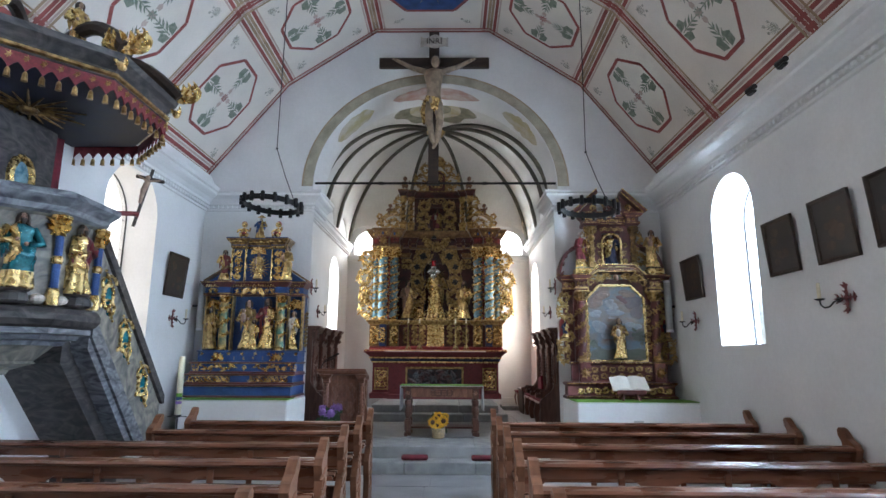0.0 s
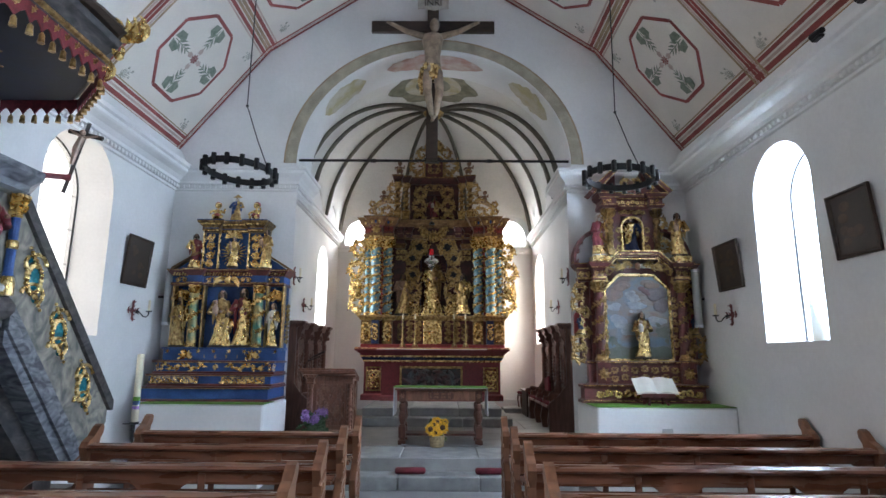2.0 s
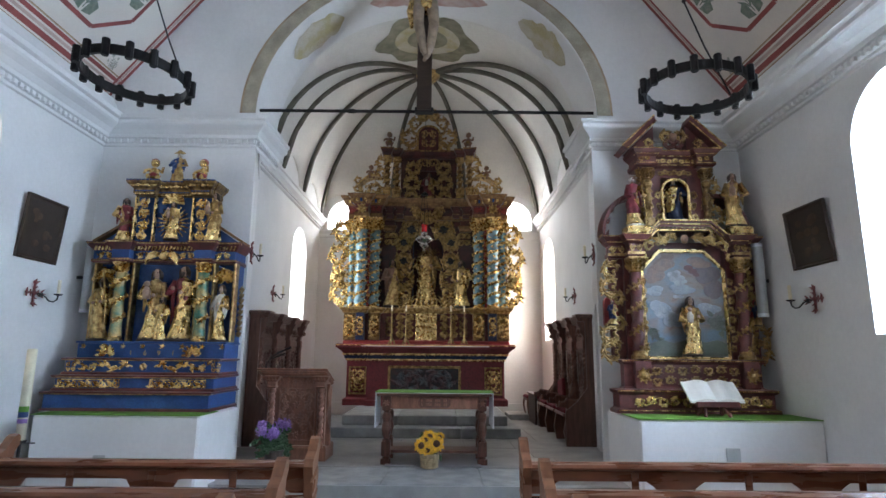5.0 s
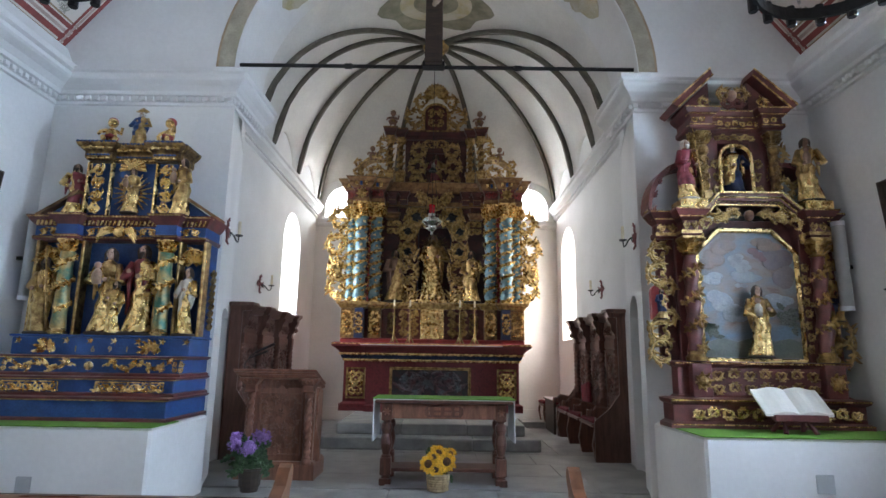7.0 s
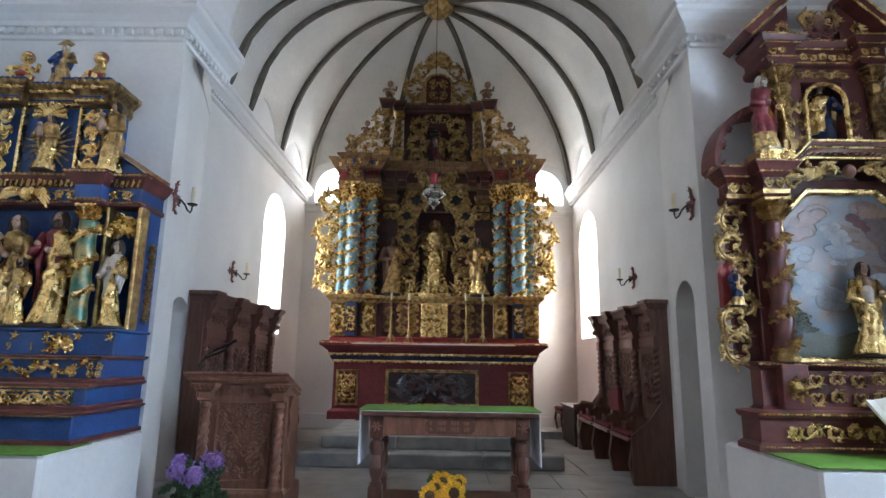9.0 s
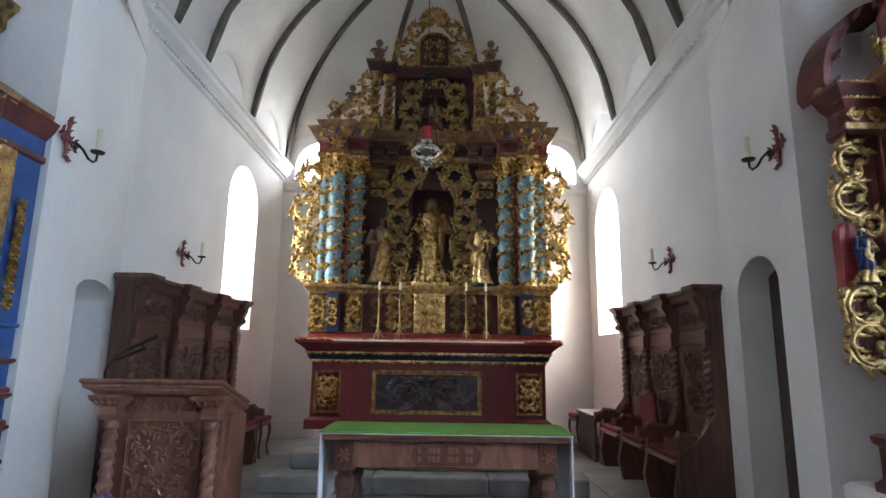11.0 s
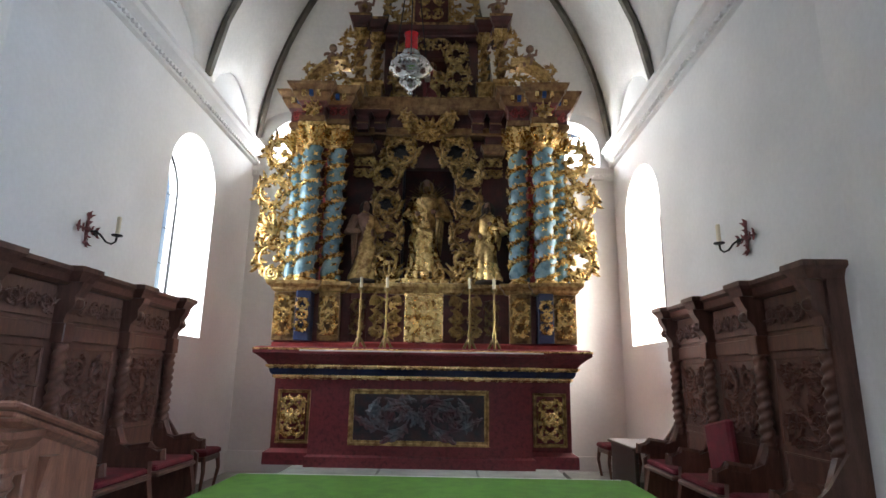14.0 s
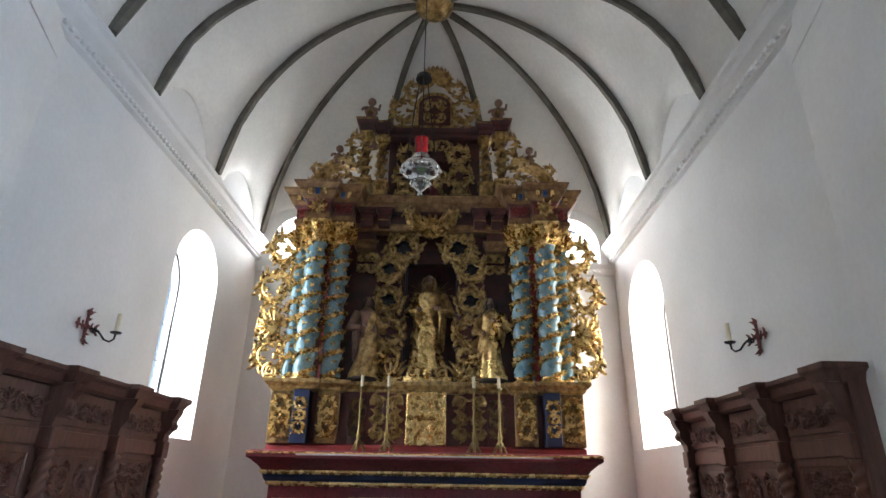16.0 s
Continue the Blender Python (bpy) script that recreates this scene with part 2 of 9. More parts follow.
def tube(bm, pts, radii, seg=6, flat=1.0, mi=0):
    """A tube along points; flat squeezes it along y."""
    pts = [Vector(p) for p in pts]
    if not isinstance(radii, (list, tuple)):
        radii = [radii] * len(pts)
    rings = []
    for i, p in enumerate(pts):
        d = (pts[min(i + 1, len(pts) - 1)] - pts[max(i - 1, 0)]).normalized()
        up = Vector((0, 1, 0)) if abs(d.y) < 0.8 else Vector((0, 0, 1))
        a = d.cross(up).normalized()
        b = a.cross(d).normalized()
        rings.append([p + radii[i] * (math.cos(2 * math.pi * k / seg) * a + flat * math.sin(2 * math.pi * k / seg) * b) for k in range(seg)])
    quadring(bm, rings, mi=mi)


def ball(bm, c, r, seg=10, rows=7, s=(1, 1, 1), mi=0):
    vs = []
    for i in range(rows + 1):
        a = math.pi * i / rows
        rr, z = max(math.sin(a), 0.02) * r, math.cos(a) * r
        vs.append([(c[0] + s[0] * rr * math.cos(2 * math.pi * k / seg), c[1] + s[1] * rr * math.sin(2 * math.pi * k / seg), c[2] + s[2] * z) for k in range(seg)])
    quadring(bm, vs, mi=mi)


def leaf(bm, p, ang, size, y=0.0, curl=0.3, mi=0, thick=0.22):
    """A carved acanthus leaf in the x-z plane, lobed, with a raised midrib and a tip that curls forward."""
    c, s = math.cos(ang), math.sin(ang)
    x, yy, z = p

    def at(u, v, o):
        v = v + curl * 0.5 * u * u
        return (x + (u * c - v * s) * size, yy - o * size, z + (u * s + v * c) * size)
    mid = [bm.verts.new(at(u, 0, o)) for u, o in ((0, 0.05), (0.3, thick), (0.6, thick * 1.25), (0.85, thick * 1.5))]
    tip = bm.verts.new(at(1.0, 0, thick * 1.9))
    rim = []
    for sg in (1, -1):
        rim.append([bm.verts.new(at(u, sg * v, o)) for u, v, o in ((0.16, 0.17, 0.0), (0.36, 0.33, 0.10), (0.44, 0.19, 0.0), (0.66, 0.28, 0.12), (0.74, 0.13, 0.02), (0.93, 0.13, 0.2))])
    for r in rim:
        for f in ((mid[0], mid[1], r[0]), (r[0], mid[1], r[1]), (r[1], mid[1], r[2]), (r[2], mid[1], mid[2]), (r[2], mid[2], r[3]), (r[3], mid[2], r[4]), (r[4], mid[2], mid[3]), (r[4], mid[3], r[5]), (r[5], mid[3], tip)):
            bm.faces.new(f).material_index = mi
    bm.faces.new([mid[0], *rim[0], tip, *rim[1][::-1]]).material_index = mi


def scroll(cx, cz, r0, a0, turns, n=16, shrink=0.25, y=0.0):
    """Points of a spiral in the x-z plane that closes in to its middle."""
    out = []
    for i in range(n + 1):
        t = i / n
        a, r = a0 + turns * 2 * math.pi * t, r0 * (1 - t * (1 - shrink))
        out.append((cx + r * math.cos(a), y, cz + r * math.sin(a)))
    return out


def tongue(bm, x, y, z, ang, size, bend, th, mi=0):
    """A tapered carved tongue that bends to one side and stands a little forward."""
    pts = []
    for k in range(5):
        u = k / 4
        a = ang + bend * u
        pts.append((x + size * u * math.cos(a), y - 0.35 * size * math.sin(2.2 * u), z + size * u * math.sin(a)))
    tube(bm, pts, [th * 0.8, th * 1.2, th * 1.1, th * 0.8, th * 0.3], 5, 0.7, mi)


def swirl(bm, mx, s, cx, cz, r, mid, sweep, y, th, curl=0.8, tongues=5, inner=2, mi=0):
    """A carved C-scroll whose two ends curl in, with leaf tongues along its back; s = -1 mirrors it about mx."""
    halves = []
    for sg in (1, -1):
        px, pz, h = cx + r * math.cos(mid), cz + r * math.sin(mid), mid + sg * math.pi / 2
        pts, turned, ds = [(px, pz, h)], 0.0, r * 0.16
        total = sweep / 2 + curl * 2 * math.pi
        while turned < total:
            over = max(0.0, turned - sweep / 2) / max(0.01, total - sweep / 2)
            rho = r * (1 - 0.84 * over ** 0.45)
            step = min(ds, rho * 0.45)
            h += sg * step / rho
            turned += step / rho
            px, pz = px + step * math.cos(h), pz + step * math.sin(h)
            pts.append((px, pz, h))
        halves.append(pts)
        ball(bm, (mx + s * px, y - th * 0.4, pz), th * 0.75, 8, 6, mi=mi)
    line = [(p[0], p[1], p[2] + math.pi / 2) for p in halves[1][:0:-1]] + [(p[0], p[1], p[2] - math.pi / 2) for p in halves[0]]
    n = len(line)
    bow = [max(0.0, math.sin(math.pi * i / (n - 1))) ** 0.8 for i in range(n)]
    # two ribs side by side that run together at the curls
    for off, fwd, k in ((0.55, 0.0, 0.46), (-0.35, 0.4, 0.42)):
        pts = [(mx + s * (p[0] + off * th * w * math.cos(p[2])), y - fwd * th * w, p[1] + off * th * w * math.sin(p[2])) for p, w in zip(line, bow)]
        tube(bm, pts, [k * th * (0.6 + 0.5 * w) for w in bow], 6, 1.0, mi)
    # acanthus leaves that spring from the back of the scroll and flick outwards, smaller towards the curls
    count = 2 + tongues // 2
    for sg, half in ((1, halves[0]), (-1, halves[1])):
        m = len(half)
        for j in range(count):
            u = 0.04 + 0.66 * j / count
            p = half[int(m * u)]
            size = (r * 0.52 + th * 0.9) * (1.0 - 0.5 * u)
            ang = p[2] - sg * (0.38 + 0.22 * (j % 2))
            nx, nz = math.cos(p[2] - sg * 1.57), math.sin(p[2] - sg * 1.57)
            leaf(bm, (mx + s * (p[0] + th * 0.4 * nx), y - th * 0.25, p[1] + th * 0.4 * nz), ang if s > 0 else math.pi - ang, size, curl=(-0.55 if j % 2 else 0.35) * sg * s, mi=mi, thick=0.30)
        for j in range(1 + inner // 2):
            p = half[int(m * (0.06 + 0.2 * j))]
            ang = p[2] + sg * (0.75 - 0.15 * j)
            leaf(bm, (mx + s * p[0], y - th * 0.1, p[1]), ang if s > 0 else math.pi - ang, r * 0.62 + th * 0.4, curl=0.9 * sg * s, mi=mi, thick=0.24)


def acanthus(bm, pts, r, leaves=6, size=0.1, side=1, mi=0, flat=0.7):
    """A tapered stem along points with carved leaves springing from it."""
    n = len(pts)
    tube(bm, pts, [r * (1.0 - 0.55 * abs(2 * i / (n - 1) - 0.6)) for i in range(n)], 6, flat, mi)
    for k in range(leaves):
        i = 1 + int((n - 3) * k / max(1, leaves - 1))
        p, q = pts[i], pts[i + 1]
        a = math.atan2(q[2] - p[2], q[0] - p[0])
        s = side if k % 3 else -side
        leaf(bm, (p[0], p[1] - r * 0.5, p[2]), a + s * 0.75, size * (0.8 + 0.4 * ((k * 37) % 10) / 10), curl=-0.5 * s, mi=mi)


def relief(bm, x0, x1, z0, z1, y, seed=0, r=0.012, mirror=True, mi=0, dense=1.0):
    """Scrolling leafwork that fills a panel: one S-scroll after another, the same on both halves of a wide panel."""
    rnd = random.Random(seed)
    w, h = x1 - x0, z1 - z0
    if mirror and w < 0.75 * h:
        mirror = False
    half = w / 2 if mirror else w
    cell = min(half, h)
    nx, nz = max(1, round(half / cell)), max(1, round(h / cell))
    xm = (x0 + x1) / 2
    for i in range(nx):
        for j in range(nz):
            lx, cz = (i + 0.5) * half / nx, z0 + (j + 0.5) * h / nz
            rx, rz = half / nx * 0.42, h / nz * 0.42
            rr = min(rx, rz)
            th = min(r * 1.3, rr * 0.17)
            a0, turn = rnd.uniform(0, 6.28), (1.5 if (i + j + seed) % 2 else -1.5)
            jig = [(rnd.uniform(-0.5, 0.5), rnd.uniform(0.75, 1.1)) for _ in range(16)]
            for sgn in ((-1, 1) if mirror else (1,)):
                cx = xm + sgn * lx if mirror else x0 + lx
                pts = [(cx + sgn * p[0] * rx / rr, y, cz + p[2] * rz / rr) for p in scroll(0, 0, rr, a0, turn, 18, 0.18)]
                tube(bm, pts, [th * (1.25 - 0.03 * k) for k in range(len(pts))], 6, 1.0, mi)
                for k in range(int(8 * dense)):
                    q = min(len(pts) - 2, 1 + int(k * 14 / (8 * dense)))
                    a = math.atan2(pts[q + 1][2] - pts[q][2], pts[q + 1][0] - pts[q][0])
                    side = (1 if turn < 0 else -1) * (1 if k % 3 else -1) * sgn
                    leaf(bm, pts[q], a + side * (0.9 + jig[k % 16][0]), rr * jig[k % 16][1], curl=-0.8 * side, mi=mi, thick=0.2)
                for k in range(5):
                    leaf(bm, (cx, y - th * 0.4, cz), k * 1.256 + a0, rr * 0.3, mi=mi, thick=0.3)


def twisted(bm, cx, cy, z0, z1, r, turns, seg=14, rows=44, depth=0.22, mi=0, taper=0.08):
    """A barley-sugar shaft."""
    rings = []
    for i in range(rows + 1):
        t = i / rows
        rad = r * (1 - taper * t)
        tw = turns * 2 * math.pi * t
        rings.append([(cx + rad * ((1 + depth * math.cos(2 * a - tw)) * math.cos(a)), cy + rad * ((1 + depth * math.cos(2 * a - tw)) * math.sin(a)), z0 + (z1 - z0) * t)
                      for a in [2 * math.pi * k / seg for k in range(seg)]])
    made = len(bm.faces)
    quadring(bm, rings, mi=mi)
    bm.faces.ensure_lookup_table()
    for f in bm.faces[made:]:
        f.smooth = True


def garland(bm, cx, cy, z0, z1, r, turns, n, size, mi=0, hand=1):
    """Leaves that wind closely round a shaft."""
    rnd = random.Random(n)
    for i in range(int(n * 1.7)):
        t = (i + 0.5) / (n * 1.7)
        a = hand * turns * 2 * math.pi * t - math.pi / 2
        if math.sin(a) > 0.5:
            continue
        x, y, z = cx + r * math.cos(a), cy + r * math.sin(a), z0 + (z1 - z0) * t
        for s in (0.45, 2.6, -0.7, 3.9):
            leaf(bm, (x, y, z), s + rnd.uniform(-0.4, 0.4), size * rnd.uniform(0.6, 0.85), curl=rnd.uniform(-0.8, 0.8), mi=mi, thick=0.3)


def statue(name, x, y, z, h, mats, label, turn=0.0, pose_kind="robed", group="carved saints", girth=1.0, seed=0, category="statue"):
    """A carved standing figure as one plain mesh: robe with folds, mantle, head and arms."""
    bm = B()
    rnd = random.Random(seed)
    seg, rows = 44, 46
    ph, k = rnd.uniform(0, 6), rnd.choice((5, 6, 7))
    prof = [(0.0, 0.140), (0.03, 0.155), (0.22, 0.120), (0.42, 0.118), (0.55, 0.106), (0.62, 0.094), (0.70, 0.110), (0.78, 0.116), (0.825, 0.078), (0.845, 0.045), (0.87, 0.034)]
    rings, hip, side = [], rnd.choice((-1, 1)) * 0.04, rnd.choice((-1, 1))
    for i in range(rows + 1):
        t = 0.87 * i / rows
        for (t0, r0), (t1, r1) in zip(prof, prof[1:]):
            if t0 <= t <= t1 + 1e-6:
                r = r0 + (r1 - r0) * (t - t0) / (t1 - t0)
                break
        sway = hip * math.sin(t * 3.6)
        ring = []
        for j in range(seg):
            a = 2 * math.pi * j / seg
            low = max(0.0, 0.62 - t) * 0.72 * (abs(math.sin(k * a / 2 + ph + 0.9 * math.sin(5 * t + ph))) ** 0.7 - 0.55)
            wave = math.sin(side * 2.2 * a + 34 * t + ph + 0.8 * math.sin(3 * a))
            mid = 0.15 * math.exp(-((t - 0.52) / 0.17) ** 2) * (abs(wave) ** 0.6 * (1 if wave > 0 else -1))
            knee = 0.26 * math.exp(-((t - 0.30) / 0.09) ** 2 - ((math.cos(a) + side * 0.45) / 0.45) ** 2) * (math.sin(a) < 0)
            fold = 1 + low + mid + knee
            ring.append(((r * girth * fold * math.cos(a) + sway) * h, r * girth * fold * 0.8 * math.sin(a) * h, t * h))
        rings.append(ring)
    quadring(bm, rings)
    for f in bm.faces:
        c = f.calc_center_median()
        u, v = c.x / h, c.z / h
        edge = 0.02 * math.sin(30 * v + ph)
        if 0.34 + 0.08 * math.sin(8 * u) < v < 0.84 and side * u * 2.2 + v * 0.55 > 0.33 + edge:
            f.material_index = 1
        elif 0.22 < v < 0.42 + side * u + edge and k == 6:
            f.material_index = 1
    # hanging ends of the mantle at both flanks
    for sg, lo in ((side, 0.20), (-side, 0.38)):
        for q in range(3):
            ox = 0.016 * q
            tube(bm, [(sg * (0.10 - ox) * girth * h, 0.0, 0.74 * h), (sg * (0.135 - ox) * girth * h, -0.035 * h * q, 0.54 * h), (sg * (0.125 - ox + 0.03 * math.sin(q * 3)) * girth * h, -0.03 * h, (lo + 0.05 * q) * h)], [0.014 * h, 0.024 * h, 0.010 * h], 7, 1.0, 1)
    hx = hip * h * 0.3
    tube(bm, [(hx, 0, 0.82 * h), (hx, -0.01 * h, 0.90 * h)], 0.032 * h, 8, 1, 2)
    ball(bm, (hx, -0.012 * h, 0.925 * h), 0.054 * h, 14, 10, (0.82, 0.95, 1.2), 2)
    ball(bm, (hx, -0.068 * h, 0.920 * h), 0.011 * h, 6, 5, (0.8, 1, 1.5), 2)
    for sg in (-1, 1):
        ball(bm, (hx + sg * 0.019 * h, -0.054 * h, 0.934 * h), 0.009 * h, 6, 4, (1.3, 0.6, 0.6), 3)
        for q in range(3):
            tube(bm, [(hx + sg * (0.036 + 0.006 * q) * h, (-0.03 + 0.02 * q) * h, 0.962 * h), (hx + sg * (0.054 + 0.005 * q) * h, (-0.025 + 0.02 * q) * h, 0.915 * h), (hx + sg * (0.050 + 0.012 * q) * h, (-0.03 + 0.02 * q) * h, (0.85 - 0.01 * q) * h)], [0.016 * h, 0.018 * h, 0.006 * h], 6, 1, 3)
    ball(bm, (hx, 0.014 * h, 0.943 * h), 0.058 * h, 12, 8, (0.98, 0.9, 1.08), 3)
    if k != 5 and pose_kind != "child":
        tube(bm, [(hx, -0.045 * h, 0.905 * h), (hx, -0.062 * h, 0.87 * h), (hx, -0.06 * h, 0.825 * h)], [0.034 * h, 0.030 * h, 0.008 * h], 8, 0.7, 3)
    if pose_kind == "crowned":
        lathe(bm, [(0.05 * h, 0.985 * h), (0.065 * h, 1.02 * h), (0.05 * h, 1.03 * h), (0.01 * h, 1.06 * h)], 0, 0, 10, 0)
    if pose_kind == "hat":
        quadring(bm, [[(0.20 * h, -0.02 * h, 0.99 * h), (0, 0.10 * h, 0.99 * h), (-0.20 * h, -0.02 * h, 0.99 * h), (0, -0.14 * h, 0.99 * h)], [(0.01 * h, 0, 1.13 * h), (0, 0.01 * h, 1.13 * h), (-0.01 * h, 0, 1.13 * h), (0, -0.01 * h, 1.13 * h)]])
    ex = 0.19 * girth
    for s in (-1, 1):
        hand = (s * rnd.uniform(0.02, 0.1) * h, -0.15 * h, rnd.uniform(0.52, 0.68) * h)
        elbow = (s * ex * h, -0.05 * h, 0.58 * h)
        if pose_kind == "open" and s > 0:
            hand, elbow = (0.26 * h, -0.14 * h, 0.66 * h), (0.19 * h, -0.04 * h, 0.6 * h)
        tube(bm, [(s * 0.11 * h * girth, 0, 0.79 * h), elbow, tuple(0.75 * np.array(hand) + 0.25 * np.array(elbow))], [0.048 * h, 0.056 * h, 0.04 * h], 8, 1, 1 if s == side else 0)
        ball(bm, hand, 0.028 * h, 7, 5, mi=2)
    if pose_kind == "child":
        tube(bm, [(-0.06 * h, -0.13 * h, 0.55 * h), (-0.06 * h, -0.14 * h, 0.66 * h), (-0.06 * h, -0.13 * h, 0.72 * h)], [0.05 * h, 0.055 * h, 0.03 * h], 9, 1, 4 if len(mats) > 4 else 2)
        ball(bm, (-0.06 * h, -0.14 * h, 0.765 * h), 0.042 * h, 9, 6, mi=2)
    if pose_kind == "staff":
        tube(bm, [(0.16 * h, -0.16 * h, 0.0), (0.10 * h, -0.17 * h, 0.55 * h), (0.03 * h, -0.17 * h, 1.12 * h)], 0.012 * h, 6, 1, 0)
    lathe(bm, [(0.17 * h, -0.03 * h), (0.19 * h, -0.012 * h), (0.17 * h, 0.012 * h)], 0, 0, 8, 3)
    ob = link(name, bm, mats, None, smooth=True)
    tagged(ob, label, category, group)
    ob.matrix_world = pose(x, y, z + 0.03 * h, 0, 0, turn)
    return ob


def putto(name, x, y, z, h, mats, label, turn=0.0, group="carved cherubs", wings=False):
    """A small seated carved child as one plain mesh."""
    bm = B()
    ball(bm, (0, 0, 0.36 * h), 0.2 * h, 10, 8, (0.9, 0.8, 1.3), 0)
    ball(bm, (0.02 * h, -0.03 * h, 0.78 * h), 0.16 * h, 10, 8, mi=0)
    ball(bm, (0.02 * h, 0.02 * h, 0.83 * h), 0.165 * h, 10, 7, mi=1)
    for s in (-1, 1):
        tube(bm, [(s * 0.14 * h, 0, 0.52 * h), (s * 0.3 * h, -0.1 * h, 0.42 * h), (s * 0.34 * h, -0.16 * h, 0.62 * h if s > 0 else 0.3 * h)], [0.07 * h, 0.06 * h, 0.045 * h], 7, 1, 0)
        tube(bm, [(s * 0.1 * h, 0, 0.18 * h), (s * 0.18 * h, -0.25 * h, 0.2 * h), (s * 0.12 * h, -0.27 * h, -0.05 * h)], [0.1 * h, 0.08 * h, 0.05 * h], 7, 1, 0)
        if wings:
            for k in range(4):
                leaf(bm, (s * 0.1 * h, 0.08 * h, 0.5 * h), (0.3 + 0.35 * k) if s > 0 else math.pi - 0.3 - 0.35 * k, 0.5 * h, mi=1)
    tube(bm, [(-0.2 * h, -0.05 * h, 0.25 * h), (0, -0.2 * h, 0.3 * h), (0.22 * h, -0.05 * h, 0.22 * h)], 0.08 * h, 7, 1, 1)
    ob = tagged(link(name, bm, mats, None, smooth=True), label, "statue", group)
    ob.matrix_world = pose(x, y, z, 0, 0, turn)
    return ob


# ---- the large structure ----
LX, RX, FRONT, BACK = -4.05, 4.10, 8.85, -8.0
CL, CR, END = -2.62, 2.62, 15.15
CHF = 0.355


def pierced(bm, f, u0, u1, z0, z1, depth, holes):
    """A wall with round-headed openings, one closed skin; a hole is (middle, half width, sill, spring, rise)."""
    cells, at, left = [], u0, []
    for c, hw, sill, spring, rise in sorted(holes):
        n = 40
        mids = [sill, spring] if sill > z0 else [spring]
        cells.append([(at, z0), (c - hw, z0)] + [(c - hw, z) for z in mids] + [(c - hw, z1), (at, z1)] + [(at, z) for z in left[::-1]])
        if sill > z0:
            cells.append([(c - hw, z0), (c + hw, z0), (c + hw, sill), (c - hw, sill)])
        top = [(c - hw * math.cos(math.pi * k / n), spring + rise * math.sin(math.pi * k / n)) for k in range(n + 1)]
        for (ua, za), (ub, zb) in zip(top, top[1:]):
            cells.append([(ua, za), (ub, zb), (ub, z1), (ua, z1)])
        at, left = c + hw, mids
    cells.append([(at, z0), (u1, z0), (u1, z1), (at, z1)] + [(at, z) for z in left[::-1]])
    found, edges = {}, {}

    def vert(p, d):
        key = (round(p[0], 5), round(p[1], 5), d)
        if key not in found:
            found[key] = bm.verts.new(f(p[0], p[1], d))
        return found[key]
    for cell in cells:
        for d, ring in ((0, cell), (depth, cell[::-1])):
            bm.faces.new([vert(p, d) for p in ring])
        for p, q in zip(cell, cell[1:] + cell[:1]):
            key = tuple(sorted(((round(p[0], 5), round(p[1], 5)), (round(q[0], 5), round(q[1], 5)))))
            edges[key] = None if key in edges else (p, q)
    for pair in edges.values():
        if pair:
            p, q = pair
            bm.faces.new((vert(q, 0), vert(p, 0), vert(p, depth), vert(q, depth)))


def wall(name, f, u0, u1, z0, z1, depth, holes, label):
    bm = B()
    pierced(bm, f, u0, u1, z0, z1, depth, holes)
    return setting(name, bm, PLASTER, label)


LWIN = [(6.6, 0.65, 1.91, 3.68, 0.65), (1.6, 0.65, 1.91, 3.68, 0.65), (-3.4, 0.65, 1.91, 3.68, 0.65)]
RWIN = [(6.37, 0.56, 1.87, 3.57, 0.56), (1.6, 0.56, 1.87, 3.57, 0.56), (-3.4, 0.56, 1.87, 3.57, 0.56)]
wall("wall_left", lambda u, z, d: (LX - d, u, z), BACK, FRONT, -0.1, 5.2, 0.55, LWIN, "white plastered nave wall with deep round-headed window")
wall("wall_right", lambda u, z, d: (RX + d, u, z), BACK, FRONT, -0.1, 5.2, 0.55, RWIN, "white plastered nave wall with deep round-headed window")
wall("wall_rear", lambda u, z, d: (u, BACK - d, z), LX - 0.5, RX + 0.5, -0.1, 8.4, 0.4, [], "white plastered rear wall of the nave")
wall("wall_arch", lambda u, z, d: (u, FRONT + d, z), LX - 0.5, RX + 0.5, 4.62, 8.6, 0.9, [(0.09, 2.21, 4.0, 4.74, 1.99)], "white plastered wall over the round chancel arch")
CLWIN, CRWIN = (13.38, 0.57, 1.99, 3.67, 0.57), (14.08, 0.62, 2.01, 3.60, 0.60)
wall("wall_chancel_left", lambda u, z, d: (CL - d, u, z), 10.6, END + 0.5, 0.0, 5.6, 0.56, [CLWIN], "white plastered chancel wall with tall round-headed window")
wall("wall_chancel_right", lambda u, z, d: (CR + d, u, z), 10.6, END + 0.5, 0.0, 5.6, 0.56, [CRWIN], "white plastered chancel wall with tall round-headed window")
LUN = [(-2.0, 0.44, 4.62, 4.86, 0.46), (2.0, 0.44, 4.62, 4.86, 0.46)]
wall("wall_end", lambda u, z, d: (u, END + d, z), CL, CR, 0.0, 6.2, 0.4, LUN, "white plastered end wall with two small lunette windows")


